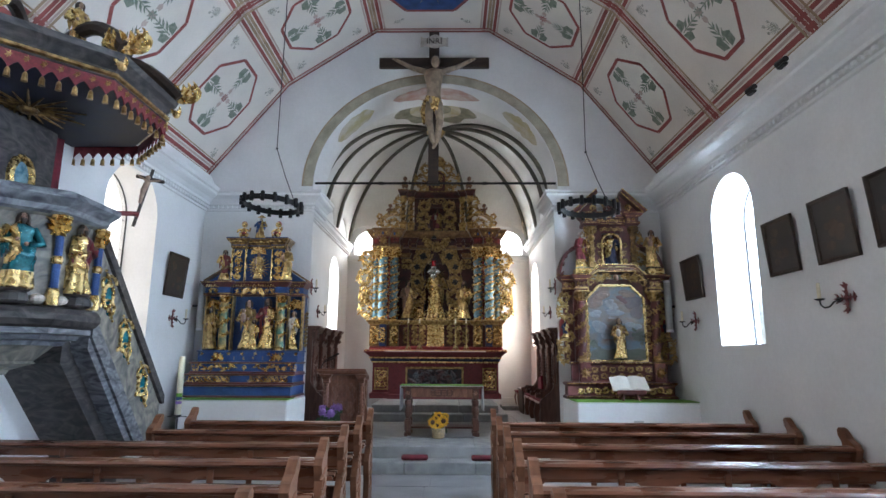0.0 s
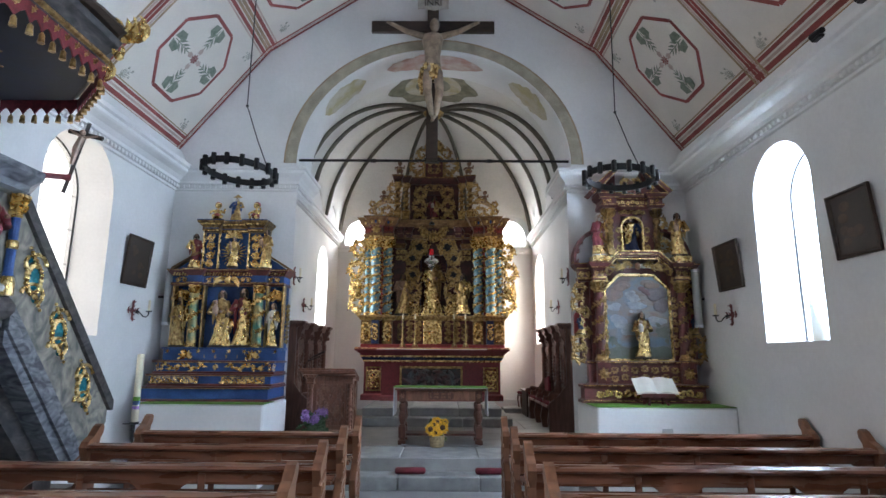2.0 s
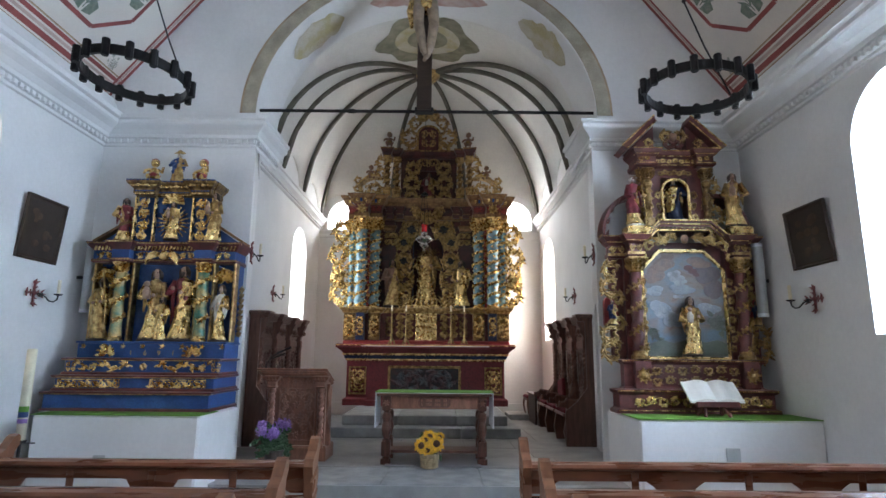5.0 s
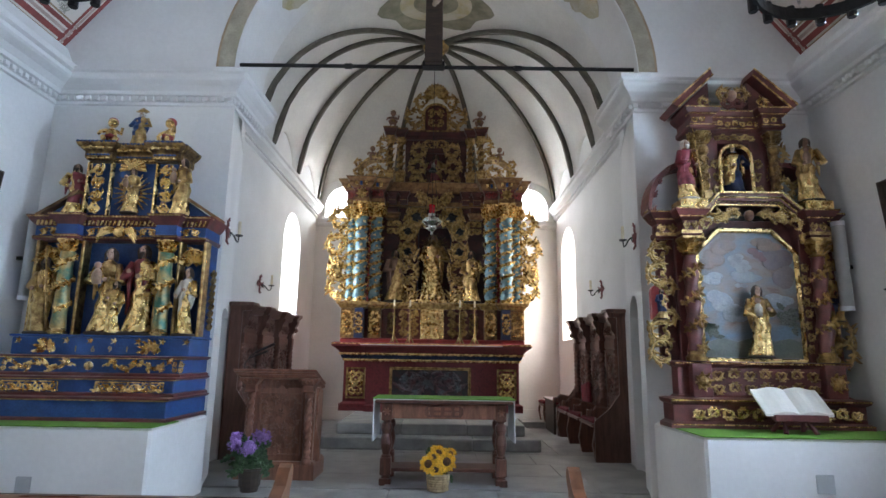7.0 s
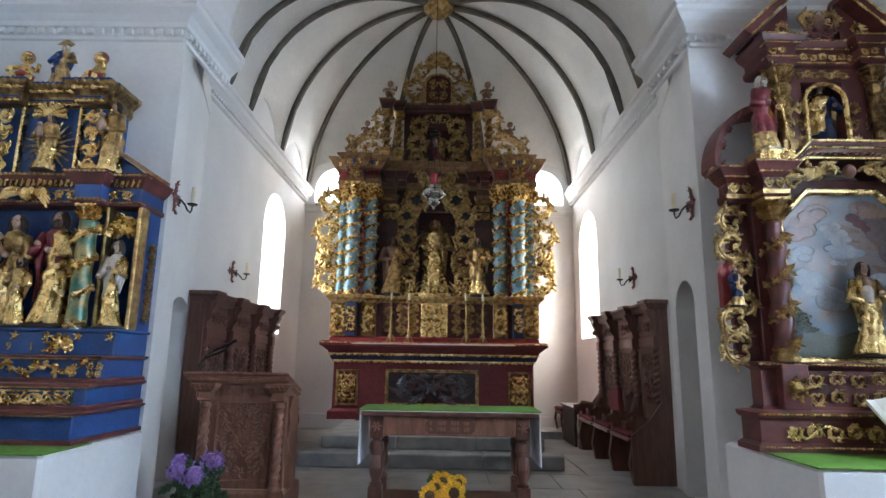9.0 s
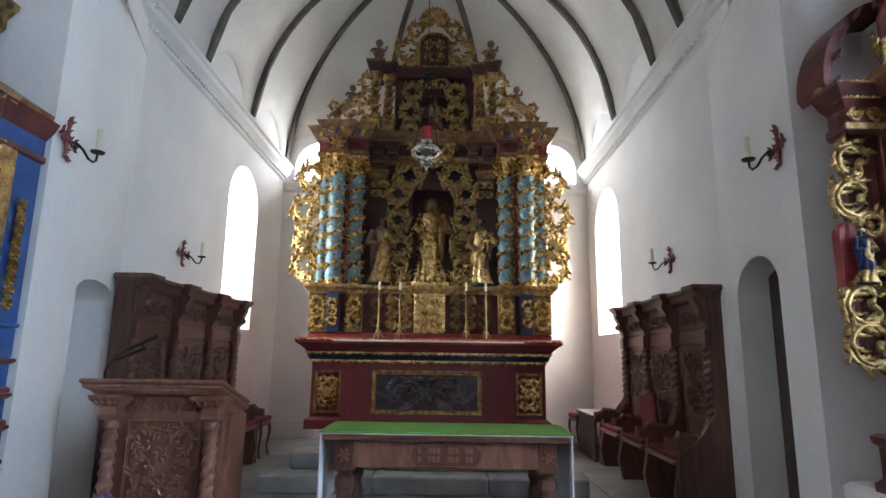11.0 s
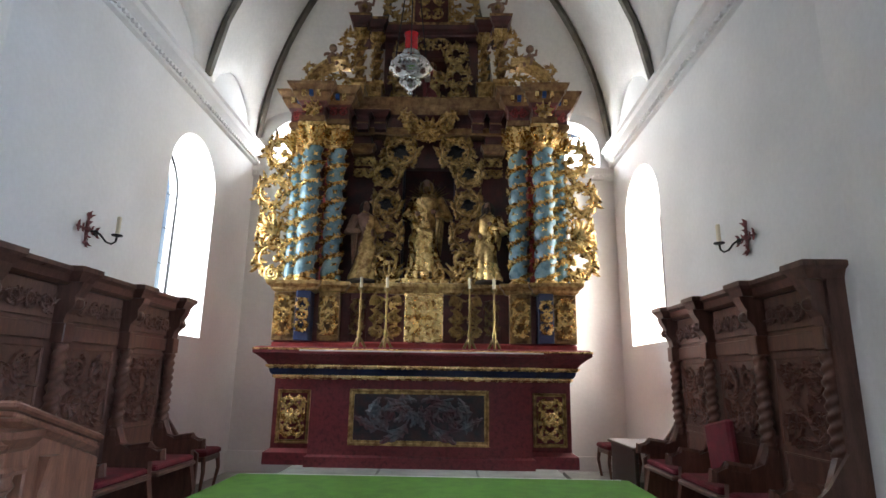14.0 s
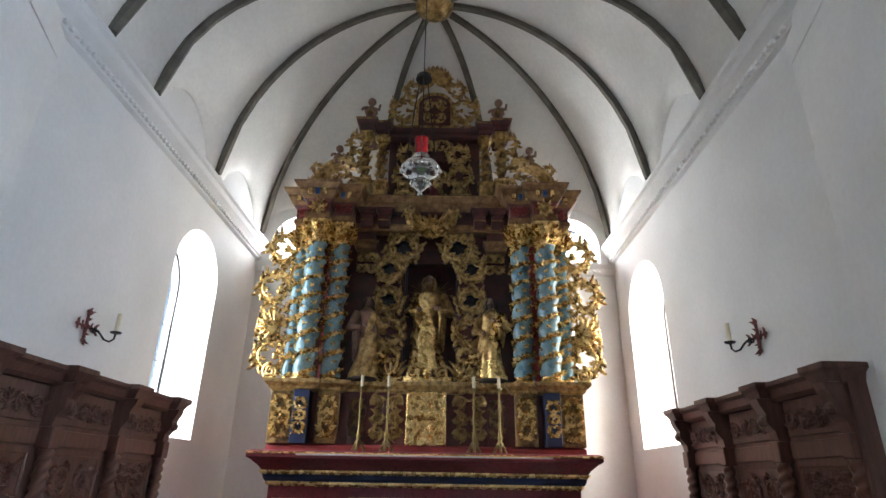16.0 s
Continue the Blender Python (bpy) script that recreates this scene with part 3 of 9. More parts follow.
def pier(name, s, xe, door):
    """The splayed side of the chancel arch with a round-headed door recess."""
    bm = B()
    x0, y0, x1, y1 = xe, FRONT, (CL if s < 0 else CR), 10.6
    L = math.hypot(x1 - x0, y1 - y0)
    ux, uy = (x1 - x0) / L, (y1 - y0) / L

    def f(u, z, d):
        return (x0 + ux * u + s * d * uy, y0 + uy * u + 0.012 * (d > 0), z)
    pierced(bm, f, 0, L, 0.0, 4.4, 0.7, [door] if door else [])
    out = LX - 0.5 if s < 0 else RX + 0.5
    a, b = (out, xe) if s < 0 else (xe, out)
    quadring(bm, [[(a, FRONT, z), (b, FRONT, z), (b, FRONT + 0.45, z), (a + 0.2, FRONT + 0.45, z)] if s > 0 else
                  [(a, FRONT, z), (b, FRONT, z), (b - 0.22, FRONT + 0.45, z), (a, FRONT + 0.45, z)] for z in (0.0, 4.4)])
    return setting(name, bm, PLASTER, "white plastered splayed pier of the chancel arch")


pier("wall_pier_left", -1, -2.09, (1.24, 0.48, CHF, 2.06, 0.12))
pier("wall_pier_right", 1, 2.22, (0.95, 0.48, CHF, 2.13, 0.25))
for s, xb in ((-1, -2.36), (1, 2.43)):
    bm = B()
    quadring(bm, [[(xb, 9.8, z), (s * 2.62, 10.62, z), (s * 3.1, 10.62, z), (s * 3.1, 9.8, z)] for z in (4.39, 4.66)])
    setting("wall_pier_cap", bm, PLASTER, "white plastered top of the arch pier")
for s, xa in ((-1, -3.6), (1, 2.95)):
    bm = B()
    plainbox(bm, xa, xa + 0.65, 9.6, 10.6, CHF, 2.7)
    setting("wall_recess", bm, PLASTER, "plain plastered back of a door recess")
door = thing("door", "dark brown wooden door standing in its recess", "door", at=(2.77, 9.75, CHF))
bm = B()
box(bm, -0.03, 0.03, -0.42, 0.4, 0.0, 2.0)
part("leaf", bm, DARKWOOD, door)
bm = B()
tube(bm, [(-0.03, -0.3, 1.05), (-0.08, -0.3, 1.05), (-0.085, -0.18, 1.05)], 0.012, 6)
part("handle", bm, IRON, door, "black iron lever handle")

# floors
bm = B()
plainbox(bm, LX - 0.5, RX + 0.5, BACK - 0.4, FRONT + 0.5, -0.12, 0.0)
setting("floor_nave", bm, SLATE, "grey stone nave floor")
bm = B()
plainbox(bm, -3.2, 3.2, 8.1, END + 0.5, 0.0, CHF - 0.012)
setting("floor_chancel", bm, STONE, "grey stone slab floor of the raised chancel")


def slabs(name, x0, x1, y0, y1, z, nx, ny, material, seed, gap=0.008):
    """Floor slabs, each with its own edges."""
    rnd = random.Random(seed)
    cuts = [y0 + (y1 - y0) * j / ny for j in range(ny + 1)]
    for j in range(ny):
        xs = [x0 + (x1 - x0) * (i + (0.0 if i in (0, nx) else rnd.uniform(-0.25, 0.25))) / nx for i in range(nx + 1)]
        for i in range(nx):
            bm = B()
            box(bm, xs[i] + gap / 2, xs[i + 1] - gap / 2, cuts[j] + gap / 2, cuts[j + 1] - gap / 2, z - 0.012, z + rnd.uniform(0, 0.003), 0.004)
            yield link(name, bm, material)


for ob in slabs("slab", -2.6, 2.6, 9.02, 14.9, CHF, 5, 8, STONE, 5):
    ob.parent = bpy.data.objects["floor_chancel"]
for ob in slabs("slab", -0.62, 0.9, 2.4, 7.72, 0.012, 2, 7, SLATE, 8):
    ob.parent = bpy.data.objects["floor_nave"]
# the two broad steps up to the chancel
for k, (ya, yb, za, zb) in enumerate(((7.75, 8.2, 0.0, 0.178), (8.12, 9.02, 0.178, CHF))):
    bm = B()
    for xa, xb in ((-1.75, -0.3), (-0.3, 0.75), (0.75, 2.0)):
        box(bm, xa + 0.003, xb - 0.003, ya, yb, za, zb, 0.012)
    setting("step_%d" % (k + 1), bm, STONE_STEP, "broad worn granite step up to the chancel")
for k, (xa, xb, ya, za, zb) in enumerate(((-1.55, 1.60, 11.40, CHF, 0.52), (-1.34, 1.42, 11.72, 0.52, 0.68))):
    bm = B()
    for xl, xr in ((xa, xa * 0.3), (xa * 0.3, xb * 0.4), (xb * 0.4, xb)):
        box(bm, xl + 0.002, xr - 0.002, ya, 14.6, za, zb, 0.014)
    setting("altar_step_%d" % (k + 1), bm, STONE_STEP, "grey stone step round the high altar")

# baseboards of the chancel end
bm = B()
box(bm, CL, CR, END - 0.03, END, CHF, 0.62)
setting("baseboard", bm, PLASTER, "plain painted skirting along the end wall")

# ---- nave ceiling: five facets with painted bands, octagons and sprigs, all one mesh ----
PROF = [(-4.06, 4.93), (-2.67, 6.70), (-1.04, 7.80), (1.10, 7.80), (2.77, 6.70), (4.12, 4.95)]
ceil = B()


def facet(i):
    (xa, za), (xb, zb) = PROF[i], PROF[i + 1]
    L = math.hypot(xb - xa, zb - za)
    dx, dz = (xb - xa) / L, (zb - za) / L

    def at(u, y, o=0.0):
        """u metres up the facet, o metres below it"""
        return (xa + dx * u + dz * o, y, za + dz * u - dx * o)
    return at, L


def poly(at, pts, mi, o=0.003):
    """A painted patch: a thin plate on the facet."""
    top = [ceil.verts.new(at(u, y, o)) for u, y in pts]
    ceil.faces.new(top).material_index = mi


def strip(at, a, b, w, mi, o=0.003):
    """A painted stripe from a to b."""
    d = Vector((b[0] - a[0], b[1] - a[1])).normalized()
    n = Vector((-d.y, d.x)) * w / 2
    poly(at, [(a[0] + n.x, a[1] + n.y), (b[0] + n.x, b[1] + n.y), (b[0] - n.x, b[1] - n.y), (a[0] - n.x, a[1] - n.y)], mi, o)


def spray(at, u, y, du, dy, size, mi, o=0.004):
    """A painted sprig: stalk, pairs of leaves and a flower head."""
    def q(a, b):
        return (u + du * a * size - dy * b * size, y + dy * a * size + du * b * size)
    strip(at, q(0, 0), q(0.95, 0), 0.012 * size * 3, mi, o)
    for a, b, l in ((0.15, 1, 0.42), (0.15, -1, 0.42), (0.4, 1, 0.36), (0.4, -1, 0.36), (0.62, 1, 0.26), (0.62, -1, 0.26)):
        poly(at, [q(a, 0), q(a + l * 0.35, b * l * 0.38), q(a + l * 0.95, b * l * 0.62), q(a + l * 0.5, b * l * 0.14)], mi, o + 0.001)
    poly(at, [q(0.9, 0), q(1.02, 0.11), q(1.2, 0.07), q(1.14, 0), q(1.2, -0.07), q(1.02, -0.11)], 3 if mi == 4 else mi, o + 0.001)


def octagon(at, L, y0, y1, ua, ub, mi=1):
    """A red octagon with four large sprigs and a rosette."""
    cu, cy, hu, hy = (ua + ub) / 2, (y0 + y1) / 2, (ub - ua) / 2, (y1 - y0) / 2
    pts = [(cu - hu, cy - hy * .42), (cu - hu * .42, cy - hy), (cu + hu * .42, cy - hy), (cu + hu, cy - hy * .42), (cu + hu, cy + hy * .42), (cu + hu * .42, cy + hy), (cu - hu * .42, cy + hy), (cu - hu, cy + hy * .42)]
    for p, q in zip(pts, pts[1:] + pts[:1]):
        strip(at, p, q, 0.055, 1, 0.003)
    for du, dy in ((1, 0), (-1, 0), (0, 1), (0, -1)):
        r = hu if du else hy
        for off in (-0.11, 0.11):
            poly(at, [(cu - du * r * 0.93 + dy * off * 0.2, cy - dy * r * 0.93 + du * off * 0.2), (cu - du * r * 0.88 + dy * off * 1.3, cy - dy * r * 0.88 + du * off * 1.3),
                      (cu - du * r * 0.68 + dy * off * 1.5, cy - dy * r * 0.68 + du * off * 1.5), (cu - du * r * 0.6 + dy * off * 0.7, cy - dy * r * 0.6 + du * off * 0.7), (cu - du * r * 0.74 + dy * off * 0.3, cy - dy * r * 0.74 + du * off * 0.3)], 4, 0.004)
        spray(at, cu - du * r * 0.86, cy - dy * r * 0.86, du, dy, 0.40, 4)
    for k in range(8):
        a = 2 * math.pi * k / 8
        poly(at, [(cu, cy), (cu + 0.055 * math.cos(a - .3), cy + 0.055 * math.sin(a - .3)), (cu + 0.085 * math.cos(a), cy + 0.085 * math.sin(a)), (cu + 0.055 * math.cos(a + .3), cy + 0.055 * math.sin(a + .3))], 5 if y1 > 7 else 4, 0.005)


CUTS = [FRONT, 6.45, 4.3, 2.15, 0.0]
for i in range(5):
    at, L = facet(i)
    vs = [ceil.verts.new(at(u, y, o)) for o in (0, -0.12) for u, y in ((0, FRONT + 0.2), (L, FRONT + 0.2), (L, BACK - 0.2), (0, BACK - 0.2))]
    for f in ((0, 1, 2, 3), (4, 5, 6, 7), (0, 1, 5, 4), (1, 2, 6, 5), (2, 3, 7, 6), (3, 0, 4, 7)):
        ceil.faces.new([vs[k] for k in f])
    # stripes along both edges, running the length of the nave
    for base, sg in ((0, 1), (L, -1)):
        for off, w, mi in ((0.03, 0.05, 2), (0.105, 0.06, 1), (0.165, 0.03, 3)) if i not in (0, 4) or (base == 0) != (i == 0) else ((0.03, 0.03, 2), (0.10, 0.065, 1), (0.17, 0.035, 3), (0.235, 0.05, 1), (0.285, 0.02, 2)):
            strip(at, (base + sg * off, FRONT), (base + sg * off, -0.5), w, mi)
    for j, (ya, yb) in enumerate(zip(CUTS, CUTS[1:])):
        for yy, sg in ((ya, -1), (yb, 1)):
            for off, w, mi in ((0.03, 0.05, 1), (0.085, 0.03, 3), (0.125, 0.035, 1 if yy == FRONT else 2)):
                strip(at, (0.0, yy + sg * off), (L, yy + sg * off), w, mi, 0.005)
        lo, hi = 0.42 if i in (0, 4) else 0.36, L - 0.40
        if i == 0:
            lo, hi = 0.52, L - 0.42
        if i == 4:
            lo, hi = 0.42, L - 0.52
        if i == 2:
            continue
        octagon(at, L, yb + 0.5, ya - 0.62, lo, hi)
        for cu, su in ((0.3, 1), (L - 0.3, -1)):
            for cy, sy in ((ya - 0.3, -1), (yb + 0.3, 1)):
                spray(at, cu, cy, su * 0.71, sy * 0.71, 0.20, 6)
                spray(at, cu, cy, su * 0.35, sy * 0.94, 0.16, 6)
                spray(at, cu, cy, su * 0.94, sy * 0.35, 0.16, 6)
# the blue octagon with a gilt sunburst in the flat middle
at, L = facet(2)
for y0 in (7.35,):
    c, hw, hy = L / 2 - 0.03, 0.72, 0.8
    pts = [(c - hw, y0 - hy * .5), (c - hw * .6, y0 - hy), (c + hw * .6, y0 - hy), (c + hw, y0 - hy * .5), (c + hw, y0 + hy * .5), (c + hw * .6, y0 + hy), (c - hw * .6, y0 + hy), (c - hw, y0 + hy * .5)]
    poly(at, pts, 7, 0.003)
    for p, q in zip(pts, pts[1:] + pts[:1]):
        strip(at, p, q, 0.06, 1, 0.006)
    for k in range(24):
        a = 2 * math.pi * k / 24
        r0, r1 = 0.2, 0.62 if k % 2 else 0.5
        poly(at, [(c + r0 * math.cos(a - .08), y0 + r0 * math.sin(a - .08)), (c + r1 * math.cos(a), y0 + r1 * math.sin(a)), (c + r0 * math.cos(a + .08), y0 + r0 * math.sin(a + .08))], 8, 0.006)
for cu, su in ((0.34, 1), (L - 0.34, -1)):
    spray(at, cu, FRONT - 0.3, su * 0.8, -0.6, 0.22, 6)
me = bpy.data.meshes.new("ceiling")
ceil.to_mesh(me)
ceil.free()
for m in (CEIL, BAND_RED, BAND_TAN, BAND_PINK, LEAF_GREEN, BAND_RED, LEAF_GREY, SKY_BLUE, GOLD_OLD):
    me.materials.append(m)
tagged(new("ceiling", me), "cream wooden ceiling painted with red octagons and green flower sprigs", kind="structure")

# ---- cornices with dentils ----
CORN = [(0.0, 4.26), (0.03, 4.27), (0.03, 4.30), (0.05, 4.31), (0.05, 4.36), (0.09, 4.37), (0.10, 4.41), (0.16, 4.46), (0.24, 4.50), (0.26, 4.52), (0.26, 4.56), (0.30, 4.58), (0.30, 4.62), (0.0, 4.63)]


def run(name, pts, profile, label, closed=False):
    """A moulding along a plan line; it stands out to the line's left."""
    bm = B()
    n = len(pts)
    rings = []
    for i in range(n):
        a, b, c = Vector(pts[max(i - 1, 0)]), Vector(pts[i]), Vector(pts[min(i + 1, n - 1)])
        d0 = (b - a).normalized() if i else (c - b).normalized()
        d1 = (c - b).normalized() if i < n - 1 else d0
        n0, n1 = Vector((-d0.y, d0.x)), Vector((-d1.y, d1.x))
        m = (n0 + n1).normalized()
        k = 1 / max(0.3, m.dot(n0))
        rings.append([(b.x + m.x * o * k, b.y + m.y * o * k, z) for o, z in profile])
    quadring(bm, rings)
    return setting(name, bm, PLASTER, label)


def dentils(owner, a, b, z, size, pitch, out):
    bm = B()
    a, b = Vector(a), Vector(b)
    d = (b - a).normalized()
    nrm = Vector((-d.y, d.x))
    k, L = 0, (b - a).length
    while k * pitch < L:
        p = a + d * (k * pitch) + nrm * out
        q = p + d * size
        r = nrm * size * 0.8
        quadring(bm, [[(p.x, p.y, zz), (q.x, q.y, zz), (q.x + r.x, q.y + r.y, zz), (p.x + r.x, p.y + r.y, zz)] for zz in (z, z + size)])
        k += 1
    ob = link("dentil_row", bm, PLASTER, owner)
    ob["kind"] = "stuff"


SIDE = CORN[:-1] + [(0.30, 4.64), (0.12, 4.78), (0.05, 4.93), (0.0, 4.95)]
cl = run("trim_cornice_left", [(LX, FRONT), (LX, BACK)], SIDE, "white moulded cornice with dentils")
cr = run("trim_cornice_right", [(RX, BACK), (RX, FRONT)], SIDE, "white moulded cornice with dentils")
PIERC = [(o * 0.67, z) for o, z in CORN]
pl = run("trim_cornice_pier_left", [(-2.12, 9.76), (-2.12, FRONT), (LX, FRONT)], PIERC, "white moulded impost cornice with dentils")
pr = run("trim_cornice_pier_right", [(RX, FRONT), (2.25, FRONT), (2.25, 9.76)], PIERC, "white moulded impost cornice with dentils")
dentils(cl, (LX, FRONT), (LX, -1.0), 4.305, 0.045, 0.085, 0.045)
dentils(cr, (RX, -1.0), (RX, FRONT), 4.305, 0.045, 0.085, 0.045)
dentils(pl, (-2.1, FRONT), (LX, FRONT), 4.305, 0.045, 0.085, 0.03)
dentils(pl, (-2.12, 9.76), (-2.12, FRONT), 4.305, 0.045, 0.085, 0.03)
dentils(pr, (RX, FRONT), (2.23, FRONT), 4.305, 0.045, 0.085, 0.03)
dentils(pr, (2.25, FRONT), (2.25, 9.76), 4.305, 0.045, 0.085, 0.03)
CC = [(0.0, 4.58), (0.04, 4.60), (0.05, 4.68), (0.11, 4.74), (0.12, 4.80), (0.15, 4.82), (0.15, 4.86), (0.0, 4.87)]
c1 = run("trim_chancel_left", [(CL, END), (CL, 9.76)], CC, "white moulded chancel cornice")
c2 = run("trim_chancel_right", [(CR, 9.76), (CR, END)], CC, "white moulded chancel cornice")
c3 = run("trim_chancel_end", [(CR, END), (CL, END)], [(0, 4.40), (0.04, 4.42), (0.05, 4.5), (0.08, 4.56), (0.0, 4.58)], "white moulded chancel cornice")
dentils(c1, (CL, END), (CL, 10.5), 4.62, 0.035, 0.07, 0.045)
dentils(c2, (CR, 10.5), (CR, END), 4.62, 0.035, 0.07, 0.045)
dentils(c3, (CR, END), (CL, END), 4.44, 0.035, 0.07, 0.045)

# ---- chancel vault ----
AX, AY, AZ, SP = -0.03, 13.27, 7.67, 4.66


def vault_z(x, y):
    u = abs(x) / 2.64
    if y > AY:
        u = max(u, (y - AY) / (END + 0.04 - AY))
    z = SP + (AZ - SP) * math.sqrt(max(0.0, 1 - u * u))
    for lx in (-2.0, 2.0):
        if y > AY and abs(x - lx) < 0.52:
            z = max(z, 4.86 + 0.56 * math.sqrt(1 - ((x - lx) / 0.52) ** 2))
    for ly, hw in ((14.15, 0.62), (12.45, 0.6)):
        if abs(y - ly) < hw:
            z = max(z, SP + 0.78 * math.sqrt(1 - ((y - ly) / hw) ** 2))
    return z


bm = B()
NX, NY = 84, 72
grid = [[bm.verts.new((CL - 0.02 + (CR - CL + 0.04) * i / NX, 9.7 + (END + 0.04 - 9.7) * j / NY, vault_z(CL - 0.02 + (CR - CL + 0.04) * i / NX, 9.7 + (END + 0.04 - 9.7) * j / NY))) for i in range(NX + 1)] for j in range(NY + 1)]
for j in range(NY):
    for i in range(NX):
        bm.faces.new((grid[j][i], grid[j][i + 1], grid[j + 1][i + 1], grid[j + 1][i]))
ob = setting("ceiling_chancel", bm, VAULT, "white plastered umbrella vault of the chancel", True)
mod = ob.modifiers.new("thick", "SOLIDIFY")
mod.thickness, mod.offset = 0.12, 1.0


def rib(name, fx, fy):
    bm = B()
    pts, n = [], 26
    for i in range(n + 1):
        t = 1 - (1 - i / n) ** 1.6
        x, y = fx + (AX - fx) * t * 0.97, fy + (AY - fy) * t * 0.97
        u = 1 - t * 0.97
        pts.append((x, y, SP + (AZ - SP) * math.sqrt(max(0.0, 1 - u * u * 0.985)) - 0.02))
    d = Vector((AX - fx, AY - fy, 0)).normalized()
    side = Vector((-d.y, d.x, 0)) * 0.046
    rings = []
    for k, p in enumerate(pts):
        p = Vector(p)
        tan = (Vector(pts[min(k + 1, n)]) - Vector(pts[max(k - 1, 0)])).normalized()
        nrm = tan.cross(side).normalized()
        if nrm.z > 0:
            nrm = -nrm
        rings.append([p + side, p + side * 0.75 + nrm * 0.05, p - side * 0.75 + nrm * 0.05, p - side, p - nrm * 0.06])
    quadring(bm, rings)
    return setting(name, bm, RIB, "grey painted vault rib")


for k, fy in enumerate((11.0, 11.78, 13.32, 15.1)):
    rib("trim_rib_left_%d" % k, -2.6, fy)
    rib("trim_rib_right_%d" % k, 2.6, fy)
for k, fx in enumerate((-0.95, 0.9)):
    rib("trim_rib_end_%d" % k, fx, 15.1)
bm = B()
lathe(bm, [(0.05, AZ - 0.20), (0.16, AZ - 0.19), (0.2, AZ - 0.14), (0.25, AZ - 0.10), (0.27, AZ - 0.04), (0.22, AZ)], AX, AY, 20)
boss = setting("trim_boss", bm, GOLD_OLD, "round gilded keystone where the ribs meet", True)

# painted band round the arch and faded frescoes
bm = B()
for ra, rb, mi in ((2.22, 2.40, 0), (2.40, 2.425, 1)):
    n = 40
    def ap(r, a, o): return (0.09 + r * math.cos(a), FRONT - o, 4.74 + r * 0.905 * math.sin(a))
    for k in range(n):
        a, b = math.pi * k / n, math.pi * (k + 1) / n
        quadring(bm, [[ap(ra, a, o), ap(rb, a, o), ap(rb, b, o), ap(ra, b, o)] for o in (0.0, 0.004)], mi=mi)
setting("trim_arch_band", bm, [ARCH_PAINT, BAND_TAN], "ochre painted band round the chancel arch")


def patch(name, a0, a1, y0, y1, material, seed, label, ragged=0.3):
    """A faded patch of painting on the underside of the arch."""
    rnd = random.Random(seed)
    bm = B()
    n = 14
    c0, c1 = [], []
    for k in range(n + 1):
        a = a0 + (a1 - a0) * k / n
        e = math.sin(math.pi * k / n) ** 0.5
        yc = (y0 + y1) / 2
        h = (y1 - y0) / 2 * (e * (1 - ragged * rnd.random()) + 0.03)
        for c, s in ((c0, -1), (c1, 1)):
            c.append(bm.verts.new((0.09 + 2.196 * math.cos(a), yc + s * h, 4.74 + 1.976 * math.sin(a))))
    for k in range(n):
        bm.faces.new((c0[k], c0[k + 1], c1[k + 1], c1[k]))
    return setting(name, bm, material, label)


patch("trim_fresco_pink", 1.18, 1.96, 8.92, 9.5, FRESCO_C, 1, "faded pink fresco fragment on the arch")
patch("trim_fresco_left", 2.15, 2.6, 8.95, 9.6, FRESCO_A, 2, "faded ochre fresco fragment on the arch")
patch("trim_fresco_right", 0.5, 0.95, 8.95, 9.6, FRESCO_A, 3, "faded ochre fresco fragment on the arch")
bm = B()
n = 36
for ra, rb, mi in ((0.0, 0.42, 0), (0.42, 0.68, 1), (0.68, 1.0, 0)):
    for k in range(n):
        q = []
        for r, kk in ((ra, k), (rb, k), (rb, k + 1), (ra, k + 1)):
            a = 2 * math.pi * kk / n
            rr = r * (1 + (0.10 * math.cos(6 * a) if rb == 1.0 and r == rb else 0))
            x, y = -0.01 + 0.92 * rr * math.cos(a), 11.93 + 0.78 * rr * math.sin(a)
            q.append((x, y, vault_z(x, y) - 0.012))
        vs = [bm.verts.new(p) for p in (q if ra else q[:3])]
        bm.faces.new(vs).material_index = mi
setting("trim_fresco_medallion", bm, [FRESCO_B, FRESCO_A], "faded grey-green painted cartouche on the vault")


# ---- windows ----
def window(name, f, c, hw, sill, spring, rise, bars, verticals, label):
    """Glazing with iron glazing bars at the outer side of an opening; f maps along, up, depth."""
    e = tagged(new(name), label, kind="structure")
    n = 16
    arc = [(c - hw * math.cos(math.pi * k / n), spring + rise * math.sin(math.pi * k / n)) for k in range(n + 1)]
    bm = B()
    quadring(bm, [[f(u, z, d) for u, z in [(c + hw, sill), (c - hw, sill)] + arc] for d in (0.48, 0.488)])
    pane = part("pane", bm, GLASS, e)
    pane.visible_shadow = False
    bm = B()
    tube(bm, [f(u, z, 0.47) for u, z in [(c - hw + .02, sill)] + arc + [(c + hw - .02, sill)]], 0.012, 6)
    part("window_frame", bm, IRON, e)
    for k in range(bars):
        z = sill + (spring - sill) * (k + 1) / (bars + 0.0)
        bm = B()
        tube(bm, [f(c - hw, z, 0.465), f(c + hw, z, 0.465)], 0.0045, 5)
        part("glazing_bar", bm, IRON, e)
    for k in range(verticals):
        u = c - hw + 2 * hw * (k + 1) / (verticals + 1)
        bm = B()
        tube(bm, [f(u, sill, 0.465), f(u, spring + rise * math.sqrt(1 - ((u - c) / hw) ** 2), 0.465)], 0.0045, 5)
        part("glazing_bar", bm, IRON, e)


